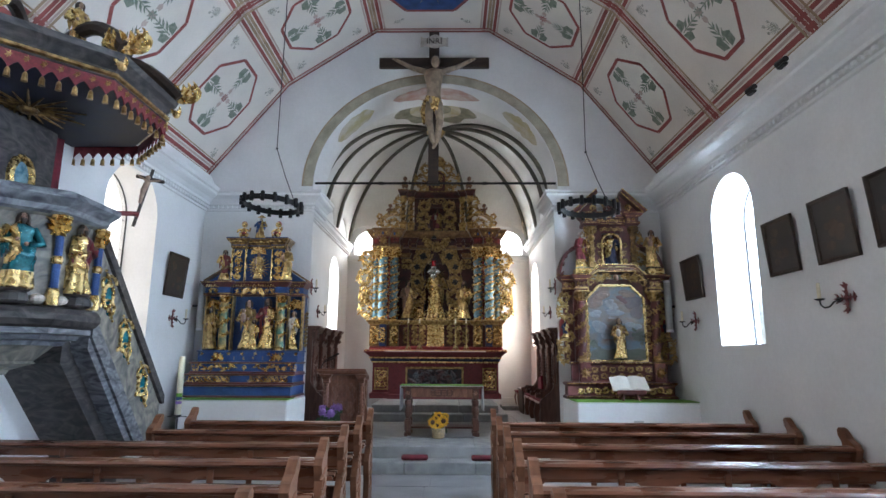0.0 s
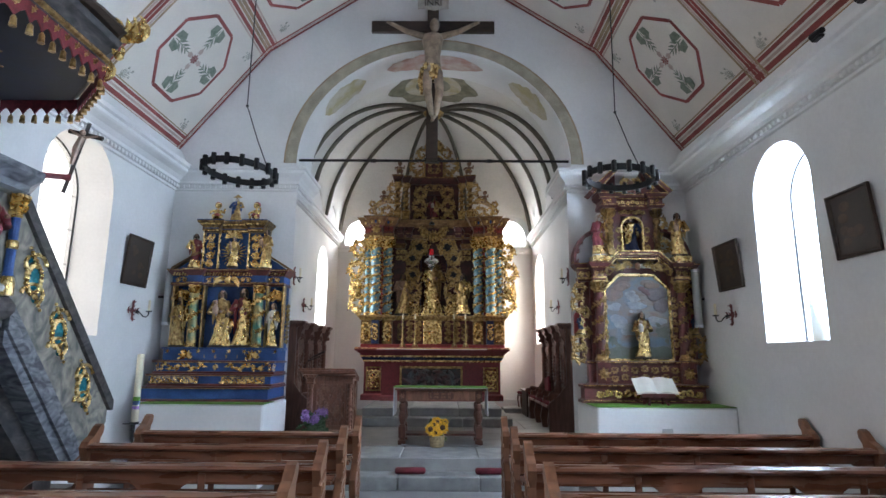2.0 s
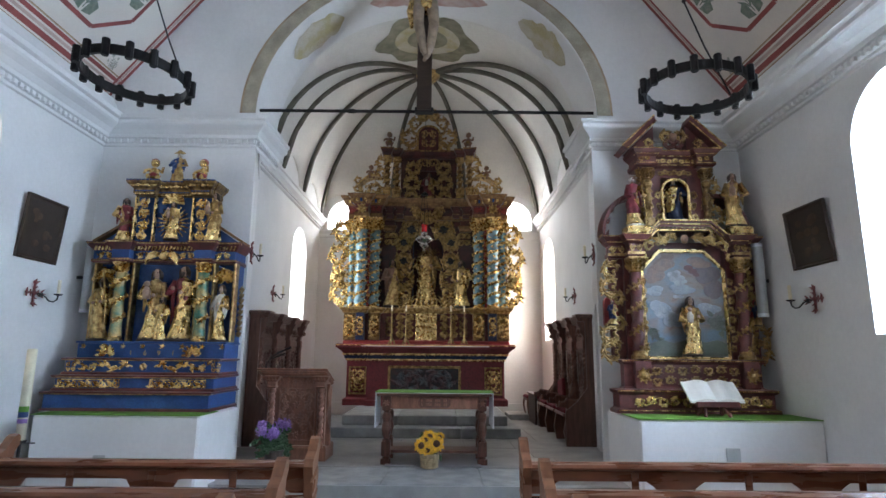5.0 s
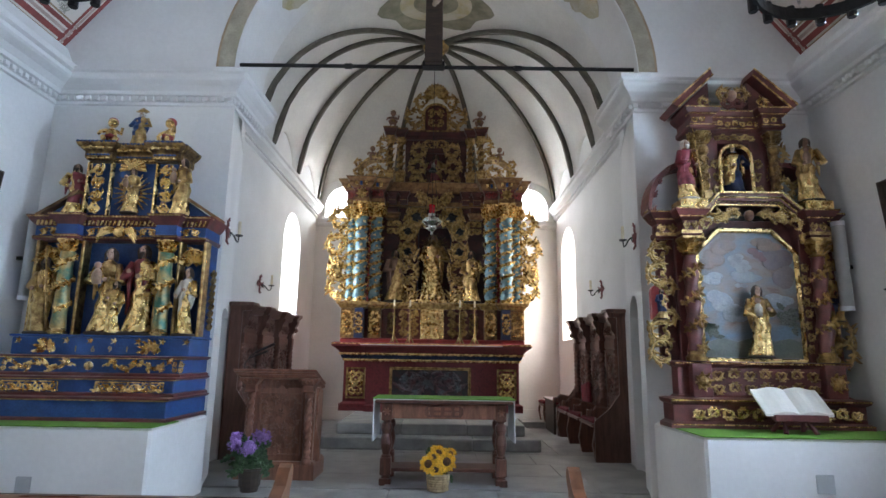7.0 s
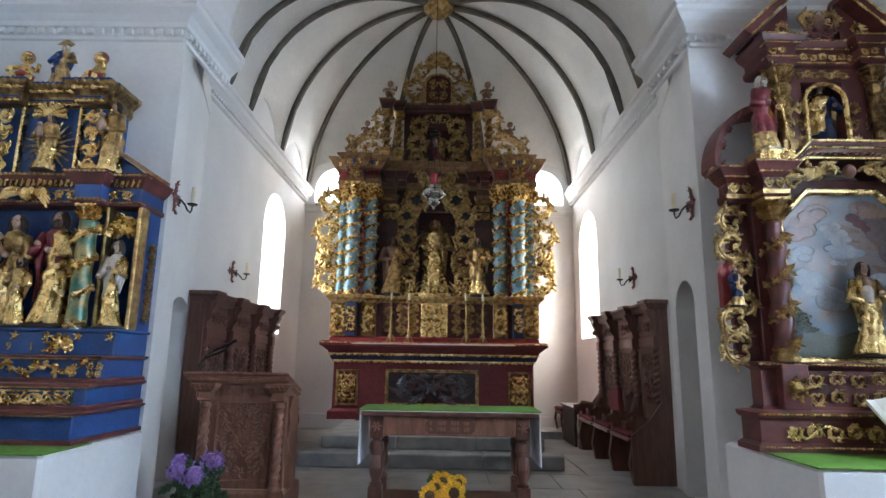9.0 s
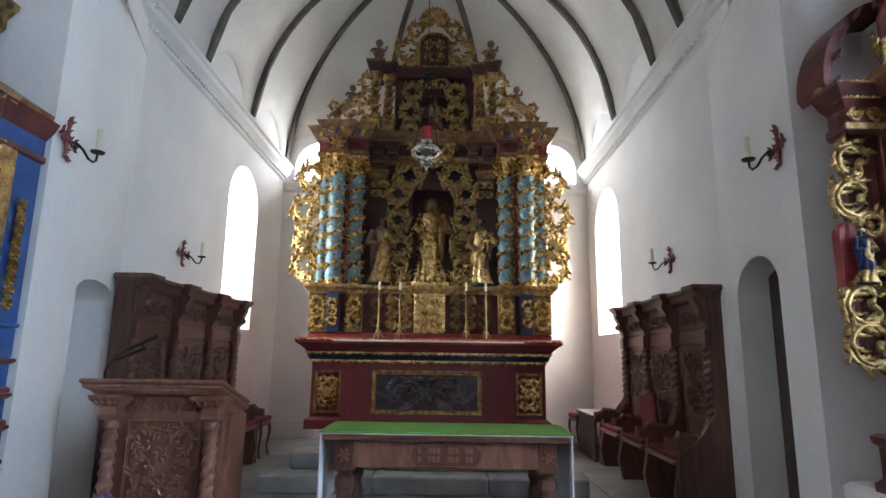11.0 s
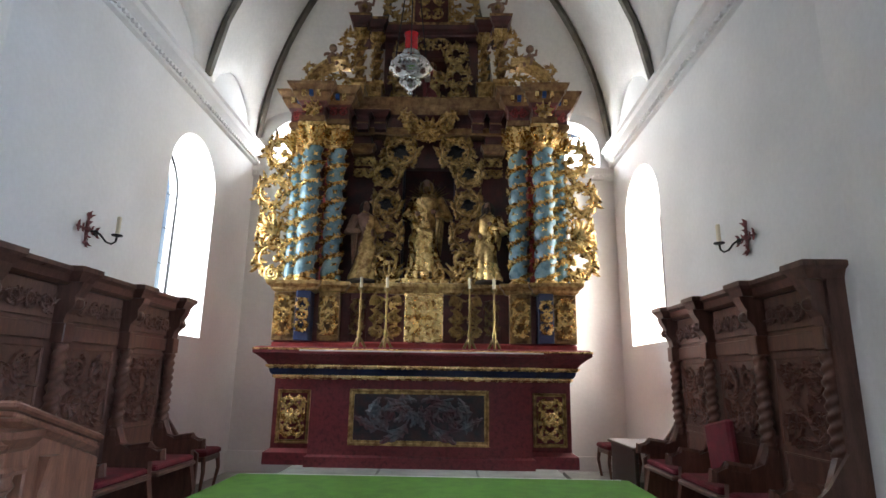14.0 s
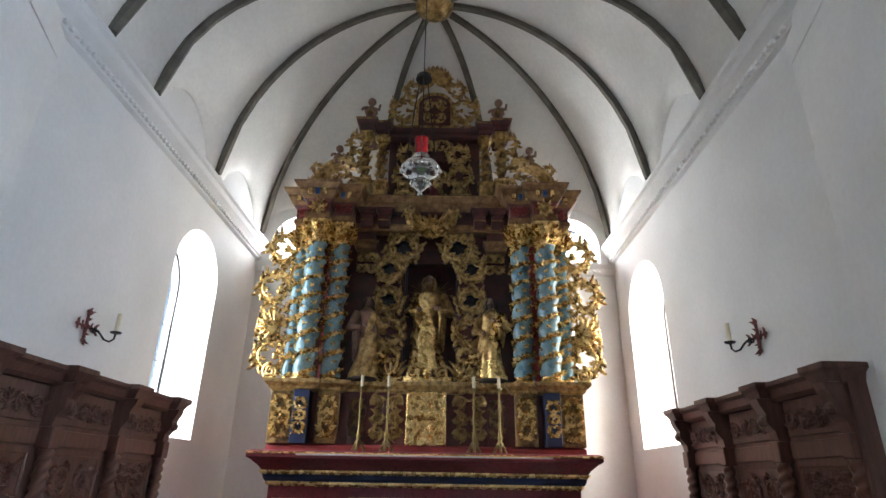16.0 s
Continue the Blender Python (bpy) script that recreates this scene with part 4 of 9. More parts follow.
i = 0
for holes, f in ((LWIN, lambda u, z, d: (LX - d, u, z)), (RWIN, lambda u, z, d: (RX + d, u, z)), ([CLWIN], lambda u, z, d: (CL - d, u, z)),
                 ([CRWIN], lambda u, z, d: (CR + d, u, z)), (LUN, lambda u, z, d: (u, END + d * 0.8, z))):
    for c, hw, sill, spring, rise in holes:
        i += 1
        window("window_%d" % i, f, c, hw, sill, spring, rise, 4 if hw > 0.5 else 2, 1, "round-headed window of pale glass with thin iron bars")

# wall of the sky side: ground outside
bm = B()
plainbox(bm, -400, 400, -400, 400, -0.6, -0.5)
setting("ground", bm, PLANT, "meadow round the church")
# plain roof over everything
bm = B()
plainbox(bm, LX - 0.6, RX + 0.6, BACK - 0.5, END + 0.6, 8.7, 8.8)
setting("ceiling_roof", bm, DARKWOOD, "plain roof boards over the church")


def wpart(name, bm, material, parent, label="", smooth=False):
    """A part given in the place's own coordinates."""
    ob = link(name, bm, material, parent, label, smooth)
    if parent.parent is None and parent.data is None:
        ob.matrix_parent_inverse = Matrix.Translation(parent.location).inverted()
    return ob


def frame_rect(bm, x0, x1, z0, z1, y, w, d, mi=0):
    """A moulded picture frame, standing out d from y."""
    rings = []
    for o, dy in ((0, 0), (0, -d), (w * 0.35, -d), (w * 0.6, -d * 0.5), (w, -d * 0.5), (w, 0)):
        rings.append([(x0 + o, y + dy, z0 + o), (x1 - o, y + dy, z0 + o), (x1 - o, y + dy, z1 - o), (x0 + o, y + dy, z1 - o)])
    quadring(bm, rings, caps=False, mi=mi)


def capital(bm, cx, cy, z0, z1, r, mi=0):
    """A leafy capital with an abacus."""
    h = z1 - z0
    lathe(bm, [(r * 0.9, z0), (r * 1.15, z0 + h * 0.08), (r * 0.85, z0 + h * 0.15), (r * 1.0, z0 + h * 0.5), (r * 1.35, z0 + h * 0.82)], cx, cy, 12, mi)
    box(bm, cx - r * 1.45, cx + r * 1.45, cy - r * 1.45, cy + r * 1.45, z0 + h * 0.82, z1, 0.008, mi)
    for k in range(5):
        a = math.pi + math.pi * k / 4
        for lev, s in ((0.12, 0.5), (0.42, 0.5)):
            leaf(bm, (cx + r * 0.9 * math.cos(a), cy + r * 0.95 * math.sin(a), z0 + h * lev), math.pi / 2 - 0.5 * math.cos(a), h * s, curl=0.5 if k < 2 else -0.5, mi=mi, thick=0.4)


def gilt_edge(parent, x0, x1, y, z, r=0.009, side=0.0, gold=None):
    """A gilded fillet with beads along a moulding's front edge and its two returns."""
    bm = B()
    path = [(x0, y + side, z), (x0, y, z), (x1, y, z), (x1, y + side, z)] if side else [(x0, y, z), (x1, y, z)]
    tube(bm, path, r * 0.6, 5)
    n = max(2, int((x1 - x0) / (r * 3.2)))
    for k in range(n):
        ball(bm, (x0 + (x1 - x0) * (k + 0.5) / n, y - r * 0.3, z), r, 6, 4)
    wpart("gilt_edge", bm, gold or GOLD, parent, "gilded beaded edge", True)


# ================= high altar =================
DARKROUND = mat("dark_roundel_paint", (0.055, 0.06, 0.075), 0.4, vary=0.4, scale=14, second=(0.02, 0.018, 0.022))
ha = thing("high_altar", "tall baroque high altar of gilded and painted carved wood", "altar", at=(0, 13.9, 0.68))
Y = 13.45
bm = B()
moulding(bm, -1.60, 1.58, 13.62, 14.7, [(0.06, 0.68), (0.06, 0.80), (0.0, 0.84), (0.0, 1.55)])
wpart("mensa_wing", bm, REDP, ha, "dark red marbled altar base")
bm = B()
moulding(bm, -1.16, 1.14, Y, 14.0, [(0.03, 0.68), (0.03, 0.78), (0.0, 0.80), (0.0, 1.57)])
wpart("mensa", bm, REDP, ha, "dark red marbled altar front")
for x0, x1, y0, nm in ((-1.60, 1.58, 13.62, "lower_moulding"), (-1.16, 1.14, Y, "front_moulding")):
    bm = B()
    moulding(bm, x0, x1, y0, 14.5, [(0.0, 1.55), (0.03, 1.57), (0.03, 1.595)], 0)
    moulding(bm, x0, x1, y0, 14.5, [(0.03, 1.595), (0.05, 1.62), (0.06, 1.66)], 1)
    moulding(bm, x0, x1, y0, 14.5, [(0.06, 1.66), (0.09, 1.68), (0.09, 1.70)], 0)
    moulding(bm, x0, x1, y0, 14.5, [(0.07, 1.70), (0.10, 1.74), (0.16, 1.79), (0.17, 1.80)], 2)
    wpart(nm, bm, [GOLD, NAVY, REDP], ha, "red, green-black and gilded moulding")
bm = B()
moulding(bm, -1.68, 1.66, 13.56, 14.6, [(0.1, 1.80), (0.13, 1.82), (0.13, 1.87), (0.1, 1.89)])
box(bm, -1.3, 1.28, 13.3, 13.6, 1.802, 1.835)
wpart("mensa_top", bm, REDP, ha, "red painted altar table top")
bm = B()
moulding(bm, -1.68, 1.66, 13.56, 14.6, [(0.13, 1.852), (0.136, 1.856), (0.136, 1.868), (0.13, 1.872)])
wpart("gilt_fillet", bm, GOLD, ha, "thin gilded fillet")
bm = B()
box(bm, -1.28, 1.26, 13.31, 13.7, 1.836, 1.85, 0.003)
wpart("altar_linen", bm, WHITE_CLOTH, ha, "narrow white linen altar cloth")
bm = B()
frame_rect(bm, -0.75, 0.70, 0.90, 1.46, Y, 0.05, 0.03)
wpart("panel_frame", bm, GOLD_OLD, ha)
ap = B()
plainbox(ap, -0.72, 0.67, Y - 0.006, Y, 0.93, 1.43)
ap = wpart("painted_panel", ap, ANTEP, ha, "dark painted panel with scrolling flowers")
bm = B()
relief(bm, -0.70, 0.65, 0.95, 1.41, Y - 0.008, 3, 0.007, dense=2)
for k in range(5):
    leaf(bm, (-0.02, Y - 0.01, 1.18), k * 1.256, 0.13)
wpart("painted_scrollwork", bm, [mat("faded_flowers", (0.15, 0.185, 0.225), 0.5, vary=0.3, scale=5, second=(0.17, 0.055, 0.06))], ap)
for s, x0, x1 in ((-1, -1.55, -1.2), (1, 1.18, 1.53)):
    bm = B()
    frame_rect(bm, x0, x1, 0.89, 1.44, 13.62, 0.035, 0.025)
    wpart("panel_frame", bm, GOLD_OLD, ha)
    bm = B()
    cx = (x0 + x1) / 2
    for sg in (-1, 1):
        for zz, mid in ((1.30, 0.9), (1.17, 0.0), (1.03, -0.9)):
            swirl(bm, cx, sg, 0.055, zz, 0.055, mid, 2.8, 13.60, 0.022, 0.5, 6, 2)
    for k in range(9):
        tongue(bm, cx, 13.59, 1.17, k * 0.698, 0.085, 0.4, 0.022)
    ball(bm, (cx, 13.57, 1.17), 0.035, 10, 6)
    for zz in (1.02, 1.34):
        ball(bm, (cx, 13.58, zz), 0.03, 10, 6)
    wpart("carved_relief", bm, GOLD, ha, "gilded carved flower relief", True)
# red step and predella
bm = B()
moulding(bm, -1.70, 1.68, 13.82, 14.6, [(0.03, 1.89), (0.03, 1.95), (0.0, 1.97)])
box(bm, -1.05, 1.03, 13.72, 13.9, 1.89, 1.95)
wpart("predella_step", bm, REDBRIGHT, ha, "red painted step under the predella")
bm = B()
box(bm, -1.70, 1.68, 13.88, 14.6, 1.97, 2.54)
wpart("predella", bm, REDWOOD, ha, "dark red-brown predella")
for cx, w, y0, col in ((-1.60, 0.26, 13.76, GOLD_OLD), (-1.38, 0.17, 13.70, NAVY), (-1.10, 0.24, 13.78, GOLD_OLD), (-0.78, 0.2, 13.86, REDWOOD), (1.58, 0.26, 13.76, GOLD_OLD), (1.36, 0.17, 13.70, NAVY), (1.08, 0.24, 13.78, GOLD_OLD), (0.76, 0.2, 13.86, REDWOOD)):
    bm = B()
    box(bm, cx - w / 2, cx + w / 2, y0, 13.9, 1.97, 2.53)
    ped = wpart("pedestal", bm, col if col is not GOLD_OLD else GOLD_DARK, ha)
    bm = B()
    for zz, mid in ((2.37, 1.57), (2.14, -1.57)):
        swirl(bm, cx, 1, 0.0, zz, w * 0.34, mid, 3.4, y0 - 0.012, 0.017, 0.45, 6, 4)
    for sg in (-1, 1):
        swirl(bm, cx, sg, w * 0.06, 2.255, w * 0.26, 0.0, 2.6, y0 - 0.014, 0.014, 0.5, 4, 2)
    wpart("carved_relief", bm, GOLD if abs(cx) > 1 else GOLD_DARK, ped, "gilded carved leafwork")
bm = B()
for s in (-1, 1):
    relief(bm, s * 0.46 - 0.2, s * 0.46 + 0.2, 2.0, 2.52, 13.86, 31, 0.016, dense=1.6)
wpart("predella_carving", bm, GOLD_OLD, ha, "gilded carved leafwork")
tab = B()
box(tab, -0.235, 0.205, 13.78, 13.9, 1.97, 2.53)
tab = wpart("tabernacle_door", tab, GOLD, ha, "gilded tabernacle door with dense relief")
bm = B()
frame_rect(bm, -0.225, 0.195, 1.99, 2.51, 13.78, 0.03, 0.02)
relief(bm, -0.19, 0.16, 2.03, 2.48, 13.775, 12, 0.012, dense=2)
wpart("relief", bm, GOLD, tab)
bm = B()
PC = [(0.0, 2.52), (0.03, 2.54), (0.035, 2.565), (0.08, 2.60), (0.085, 2.64), (0.02, 2.65)]
moulding(bm, -1.68, 1.66, 13.90, 14.5, PC)
moulding(bm, -1.72, -1.27, 13.72, 14.4, PC)
moulding(bm, 1.25, 1.70, 13.72, 14.4, PC)
moulding(bm, -1.2, -0.95, 13.8, 14.4, PC)
moulding(bm, 0.93, 1.18, 13.8, 14.4, PC)
moulding(bm, -0.42, 0.40, 13.82, 14.4, [(a * 0.6, z) for a, z in PC])
wpart("predella_cornice", bm, GOLD_OLD, ha, "gilded moulded cornice")

# back boards with a real niche
bm = B()
for x0, x1, z0, z1 in ((-1.75, -0.34, 2.6, 4.62), (0.32, 1.73, 2.6, 4.62), (-0.34, 0.32, 4.2, 4.62), (-0.34, 0.32, 2.6, 2.78)):
    box(bm, x0, x1, 14.18, 14.3, z0, z1, 0.003)
wpart("back_board", bm, DEEPWOOD, ha, "dark red retable back board")
bm = B()
box(bm, -0.36, 0.34, 14.5, 14.54, 2.7, 4.3, 0.002, 1)
box(bm, -0.36, -0.33, 14.3, 14.54, 2.7, 4.3)
box(bm, 0.31, 0.34, 14.3, 14.54, 2.7, 4.3)
wpart("niche", bm, [NAVY, DEEPWOOD], ha, "dark blue statue niche")
bm = B()
for k in range(26):
    a = math.pi * (k / 25) * 1.3 - 0.45
    r1 = 0.30 if k % 2 else 0.24
    tube(bm, [(-0.02 + 0.1 * math.cos(a), 14.47, 3.86 + 0.1 * math.sin(a)), (-0.02 + r1 * math.cos(a), 14.46, 3.86 + r1 * math.sin(a))], [0.011, 0.003], 4)
wpart("rays", bm, GOLD_DARK, ha, "gilded rays in the niche")
for s in (-1, 1):
    bm = B()
    box(bm, s * 1.26 - 0.035, s * 1.26 + 0.035, 14.0, 14.18, 2.65, 4.45)
    box(bm, s * 1.50 - 0.03, s * 1.50 + 0.03, 14.05, 14.18, 2.65, 4.45)
    wpart("pilaster", bm, REDBRIGHT, ha, "bright red strip behind the columns")

# twisted columns
COLS = [(-1.635, 14.0, 0.075), (-1.41, 13.80, 0.115), (-1.13, 13.88, 0.105), (1.09, 13.88, 0.105), (1.385, 13.80, 0.115), (1.61, 14.0, 0.075)]
for cx, cy, r in COLS:
    bm = B()
    rows = 60
    rings = []
    for i in range(rows + 1):
        t = i / rows
        bulge = 1 + 0.10 * math.sin(2 * math.pi * 7 * t)
        rings.append([(cx + r * bulge * (1 + 0.12 * math.cos(a - 7 * 2 * math.pi * t)) * math.cos(a), cy + r * bulge * (1 + 0.12 * math.cos(a - 7 * 2 * math.pi * t)) * math.sin(a), 2.68 + 1.62 * t) for a in [2 * math.pi * k / 16 for k in range(16)]])
    quadring(bm, rings)
    col = wpart("column", bm, TURQ, ha, "turquoise twisted column wound with gilded vines", True)
    bm = B()
    garland(bm, cx, cy, 2.72, 4.28, r * 1.06, 7, 64, 0.068)
    garland(bm, cx, cy, 2.72 + 0.115, 4.28 + 0.115, r * 1.04, 7, 22, 0.05)
    pts = [(cx + r * 1.06 * math.cos(7 * 2 * math.pi * t - math.pi / 2), cy + r * 1.06 * math.sin(7 * 2 * math.pi * t - math.pi / 2), 2.7 + 1.6 * t) for t in [k / 112 for k in range(113)]]
    tube(bm, pts, 0.013, 5)
    wpart("vine", bm, GOLD, col, "gilded vine")
    bm = B()
    capital(bm, cx, cy, 4.28, 4.58, r)
    lathe(bm, [(r * 1.25, 2.64), (r * 1.3, 2.66), (r * 1.05, 2.69), (r * 1.1, 2.71)], cx, cy, 14)
    wpart("capital", bm, GOLD, col, "gilded leaf capital")

# pierced gilded wings
for s in (-1, 1):
    bm = B()
    cx, up = -0.03, 0.0 if s < 0 else -0.06
    swirl(bm, cx, s, 1.80, 4.30 + up, 0.18, 0.5, 3.0, 13.98, 0.052, 0.7, 9, 4)
    swirl(bm, cx, s, 1.72, 4.02 + up, 0.10, -0.5, 2.4, 13.98, 0.036, 0.6, 4, 2)
    swirl(bm, cx, s, 1.88, 3.78 + up, 0.17, 0.35, 4.2, 13.97, 0.052, 0.45, 9, 6)
    swirl(bm, cx, s, 1.91, 3.50 + up, 0.075, 0.0, 3.6, 13.96, 0.036, 0.6, 4, 0)
    swirl(bm, cx, s, 1.88, 3.29 + up, 0.13, 0.1, 3.4, 13.97, 0.044, 0.7, 8, 4)
    for k in range(7):
        a = -1.3 + 0.43 * k
        tongue(bm, cx + s * 1.80, 13.95, 3.30 + up, a if s > 0 else math.pi - a, 0.22, 0.3 * s, 0.03)
    swirl(bm, cx, s, 1.81, 2.95, 0.185, 0.15, 3.0, 13.98, 0.052, 0.6, 9, 4)
    swirl(bm, cx, s, 1.73, 3.42, 0.10, 3.0, 2.6, 13.99, 0.034, 0.6, 4, 2)
    swirl(bm, cx, s, 1.73, 3.08, 0.09, 2.8, 2.6, 13.99, 0.034, 0.6, 4, 2)
    for tw in (0.0, 0.5):
        tube(bm, [(cx + s * p[0], p[1], p[2]) for p in scroll(1.80, 2.76, 0.105 - 0.02 * tw, 1.6, -2.2, 30, 0.12, 13.95 - 0.02 * tw)], 0.021 - 0.008 * tw, 6)
    wpart("wing", bm, GOLD, ha, "pierced gilded acanthus wing", True)

# scrollwork round the niche with dark roundels
for s in (-1, 1):
    bm = B()
    for px, pz, r in ((0.52, 4.09, 0.155), (0.51, 3.68, 0.155), (0.35, 4.38, 0.185)):
        swirl(bm, -0.02, s, px, pz, r, 0.3, 2.7, 14.10, 0.036, 0.3, 7, 4)
        swirl(bm, -0.02, s, px, pz, r, 3.5, 2.7, 14.10, 0.036, 0.3, 7, 4)
    swirl(bm, -0.02, s, 0.50, 3.28, 0.17, math.pi, 3.0, 14.08, 0.044, 0.5, 7, 4)
    swirl(bm, -0.02, s, 0.47, 2.93, 0.16, 0.2, 2.9, 14.06, 0.044, 0.5, 7, 4)
    for k in range(6):
        a = 0.2 + 0.33 * k
        tongue(bm, -0.02 + s * 0.36, 14.03, 2.68, a if s > 0 else math.pi - a, 0.26, 0.5 * s, 0.022)
    swirl(bm, -0.02, s, 0.09, 4.58, 0.09, 2.0, 2.6, 14.04, 0.022, 0.6, 4, 2)
    wpart("scrollwork", bm, GOLD_OLD, ha, "gilded scrollwork round the niche", True)
    for px, pz, r in ((0.52, 4.09, 0.115), (0.51, 3.68, 0.115), (0.35, 4.38, 0.13)):
        bm = B()
        ball(bm, (-0.02 + s * px, 14.17, pz), r, 16, 6, (1, 0.25, 1))
        for k in range(5):
            leaf(bm, (-0.02 + s * px, 14.15, pz), k * 1.257 + px, r * 0.6, thick=0.12)
        wpart("roundel", bm, DARKROUND, ha, "dark painted roundel", True)
    bm = B()
    for zz, mid in ((4.24, 1.57), (4.12, -1.57)):
        swirl(bm, -0.02, s, 0.75, zz, 0.055, mid, 2.6, 14.12, 0.02, 0.6, 4, 2)
        swirl(bm, -0.02, s, 0.87, zz, 0.055, mid, 2.6, 14.12, 0.02, 0.6, 4, 2)
    wpart("field_carving", bm, GOLD_OLD, ha, "gilded leafwork on the back board", True)
    bm = B()
    a, b = sorted((-0.02 + s * 0.72, -0.02 + s * 0.95))
    moulding(bm, a, b, 14.06, 14.3, [(0.0, 4.34), (0.02, 4.36), (0.02, 4.40), (0.05, 4.44), (0.05, 4.46), (0.0, 4.47)], 0)
    box(bm, a, b, 14.06, 14.3, 4.47, 4.60, 0.004, 1)
    wpart("bracket_block", bm, [GILTBROWN, DEEPWOOD], ha, "gilded bracket block under the entablature")
bm = B()
for s in (-1, 1):
    pts = [(-0.02 + s * p[0], p[1], p[2]) for p in scroll(0.17, 2.76, 0.085, 1.2, 1.8, 22, 0.15, 13.95)]
    tube(bm, pts, 0.022, 6)
    pts = [(-0.02 + s * p[0], 13.98, p[2]) for p in scroll(0.50, 2.78, 0.16, 2.6, -0.9, 14, 0.5)]
    acanthus(bm, pts, 0.03, 9, 0.16, s)
box(bm, -0.30, 0.26, 13.9, 14.2, 2.65, 2.72)
putto_head = (-0.02, 13.9, 2.77)
ball(bm, putto_head, 0.06, 8, 6)
wpart("niche_scrollwork", bm, GOLD, ha, "gilded volutes below the niche", True)

# main entablature, stepping forward over the columns
ENT = [(0.0, 4.58), (0.02, 4.60), (0.02, 4.66), (0.0, 4.665), (0.0, 4.80), (0.04, 4.84), (0.07, 4.88), (0.10, 4.93), (0.10, 4.96), (0.15, 5.01), (0.16, 5.04), (0.08, 5.07)]
for x0, x1, y0 in ((-1.55, -1.28, 13.66), (1.25, 1.52, 13.66), (-1.73, -1.5, 13.86), (1.48, 1.71, 13.86), (-1.24, -1.0, 13.76), (0.97, 1.22, 13.76), (-1.0, 0.98, 14.0)):
    bm = B()
    k = 1.0 if x1 - x0 < 1 else 0.6
    moulding(bm, x0, x1, y0, 14.6, [(a * k, z) for a, z in ENT if z <= 4.665])
    moulding(bm, x0, x1, y0, 14.6, [(a * k, z) for a, z in ENT if 4.665 <= z <= 4.84], 1 if k == 1.0 else 2)
    moulding(bm, x0, x1, y0, 14.6, [(a * k, z) for a, z in ENT if 4.84 <= z <= 4.96], 0)
    moulding(bm, x0, x1, y0, 14.6, [(a * k, z) for a, z in ENT if 4.96 <= z], 0)
    ent = wpart("entablature", bm, [GILTBROWN, REDWOOD, DEEPWOOD] if k == 1.0 else [GILTBROWN, DEEPWOOD, DEEPWOOD], ha, "gilded and red stepped entablature")
    if k < 1:
        continue
    bm = B()
    relief(bm, x0 + 0.01, x1 - 0.01, 4.68, 4.83, y0 - 0.012, int(x0 * 100) + 400, 0.012)
    wpart("frieze_carving", bm, REDBRIGHT, ent, "red carved leaf frieze")
    bm = B()
    n = max(3, int((x1 - x0) / 0.07))
    for i in range(n):
        xx = x0 + (x1 - x0) * (i + 0.2) / n
        plainbox(bm, xx, xx + 0.045, y0 - 0.10 * k - 0.02, y0, 4.88, 4.945, i % 2)
    wpart("dentils", bm, [GOLD, BLUE], ent, "blue and gold dentils")
bm = B()
for x in (-1.41, 1.385):
    for k in range(8):
        leaf(bm, (x, 13.64, 4.74), k * 0.785, 0.12)
for k in range(12):
    leaf(bm, (-0.02, 13.97, 4.62), k * 0.52, 0.17)
for s in (-1, 1):
    pts = [(-0.02 + s * p[0], p[1], p[2]) for p in scroll(0.25, 4.72, 0.14, 0.3, 1.3, 16, 0.25, 13.96)]
    acanthus(bm, pts, 0.028, 8, 0.14, s)
wpart("entablature_carving", bm, GOLD_OLD, ha, "gilded carved leaves")

for x in (-0.84, -0.62, 0.60, 0.82):
    bm = B()
    moulding(bm, x - 0.07, x + 0.07, 13.90, 14.1, [(0.0, 4.60), (0.0, 4.76), (0.02, 4.78), (0.02, 4.80), (0.045, 4.83), (0.045, 4.85), (0.0, 4.86)])
    plainbox(bm, x - 0.075, x + 0.075, 13.885, 14.0, 4.68, 4.695, 1)
    plainbox(bm, x - 0.118, x + 0.118, 13.852, 14.0, 4.853, 4.866, 1)
    wpart("console", bm, [DEEPWOOD, GILTBROWN], ha, "dark red console with gilded fillets")
bm = B()
tube(bm, [(-1.0, 13.90, 5.035), (0.98, 13.90, 5.035)], 0.014, 6)
tube(bm, [(-1.0, 13.98, 4.655), (0.98, 13.98, 4.655)], 0.010, 6)
wpart("gilt_fillet", bm, GILTBROWN, ha, "thin gilded fillet")

# upper storey
bm = B()
box(bm, -0.64, -0.22, 14.2, 14.3, 5.0, 6.06)
box(bm, 0.19, 0.62, 14.2, 14.3, 5.0, 6.06)
box(bm, -0.22, 0.19, 14.2, 14.3, 5.78, 6.06)
box(bm, -0.24, 0.21, 14.4, 14.43, 4.95, 5.85)
wpart("upper_back_board", bm, DEEPWOOD, ha, "dark red upper back board with a niche")
for s in (-1, 1):
    bm = B()
    for px, pz, r in ((0.36, 5.12, 0.13), (0.36, 5.46, 0.15), (0.34, 5.80, 0.13)):
        swirl(bm, -0.02, s, px, pz, r, 0.2, 2.8, 14.15, 0.026, 0.4, 7, 4)
        swirl(bm, -0.02, s, px, pz, r, 3.4, 2.6, 14.15, 0.024, 0.4, 7, 4)
    swirl(bm, -0.02, s, 0.12, 5.94, 0.10, 1.8, 2.6, 14.14, 0.024, 0.6, 5, 2)
    wpart("upper_scrollwork", bm, GOLD_OLD, ha, "old gilded scrollwork round the upper niche", True)
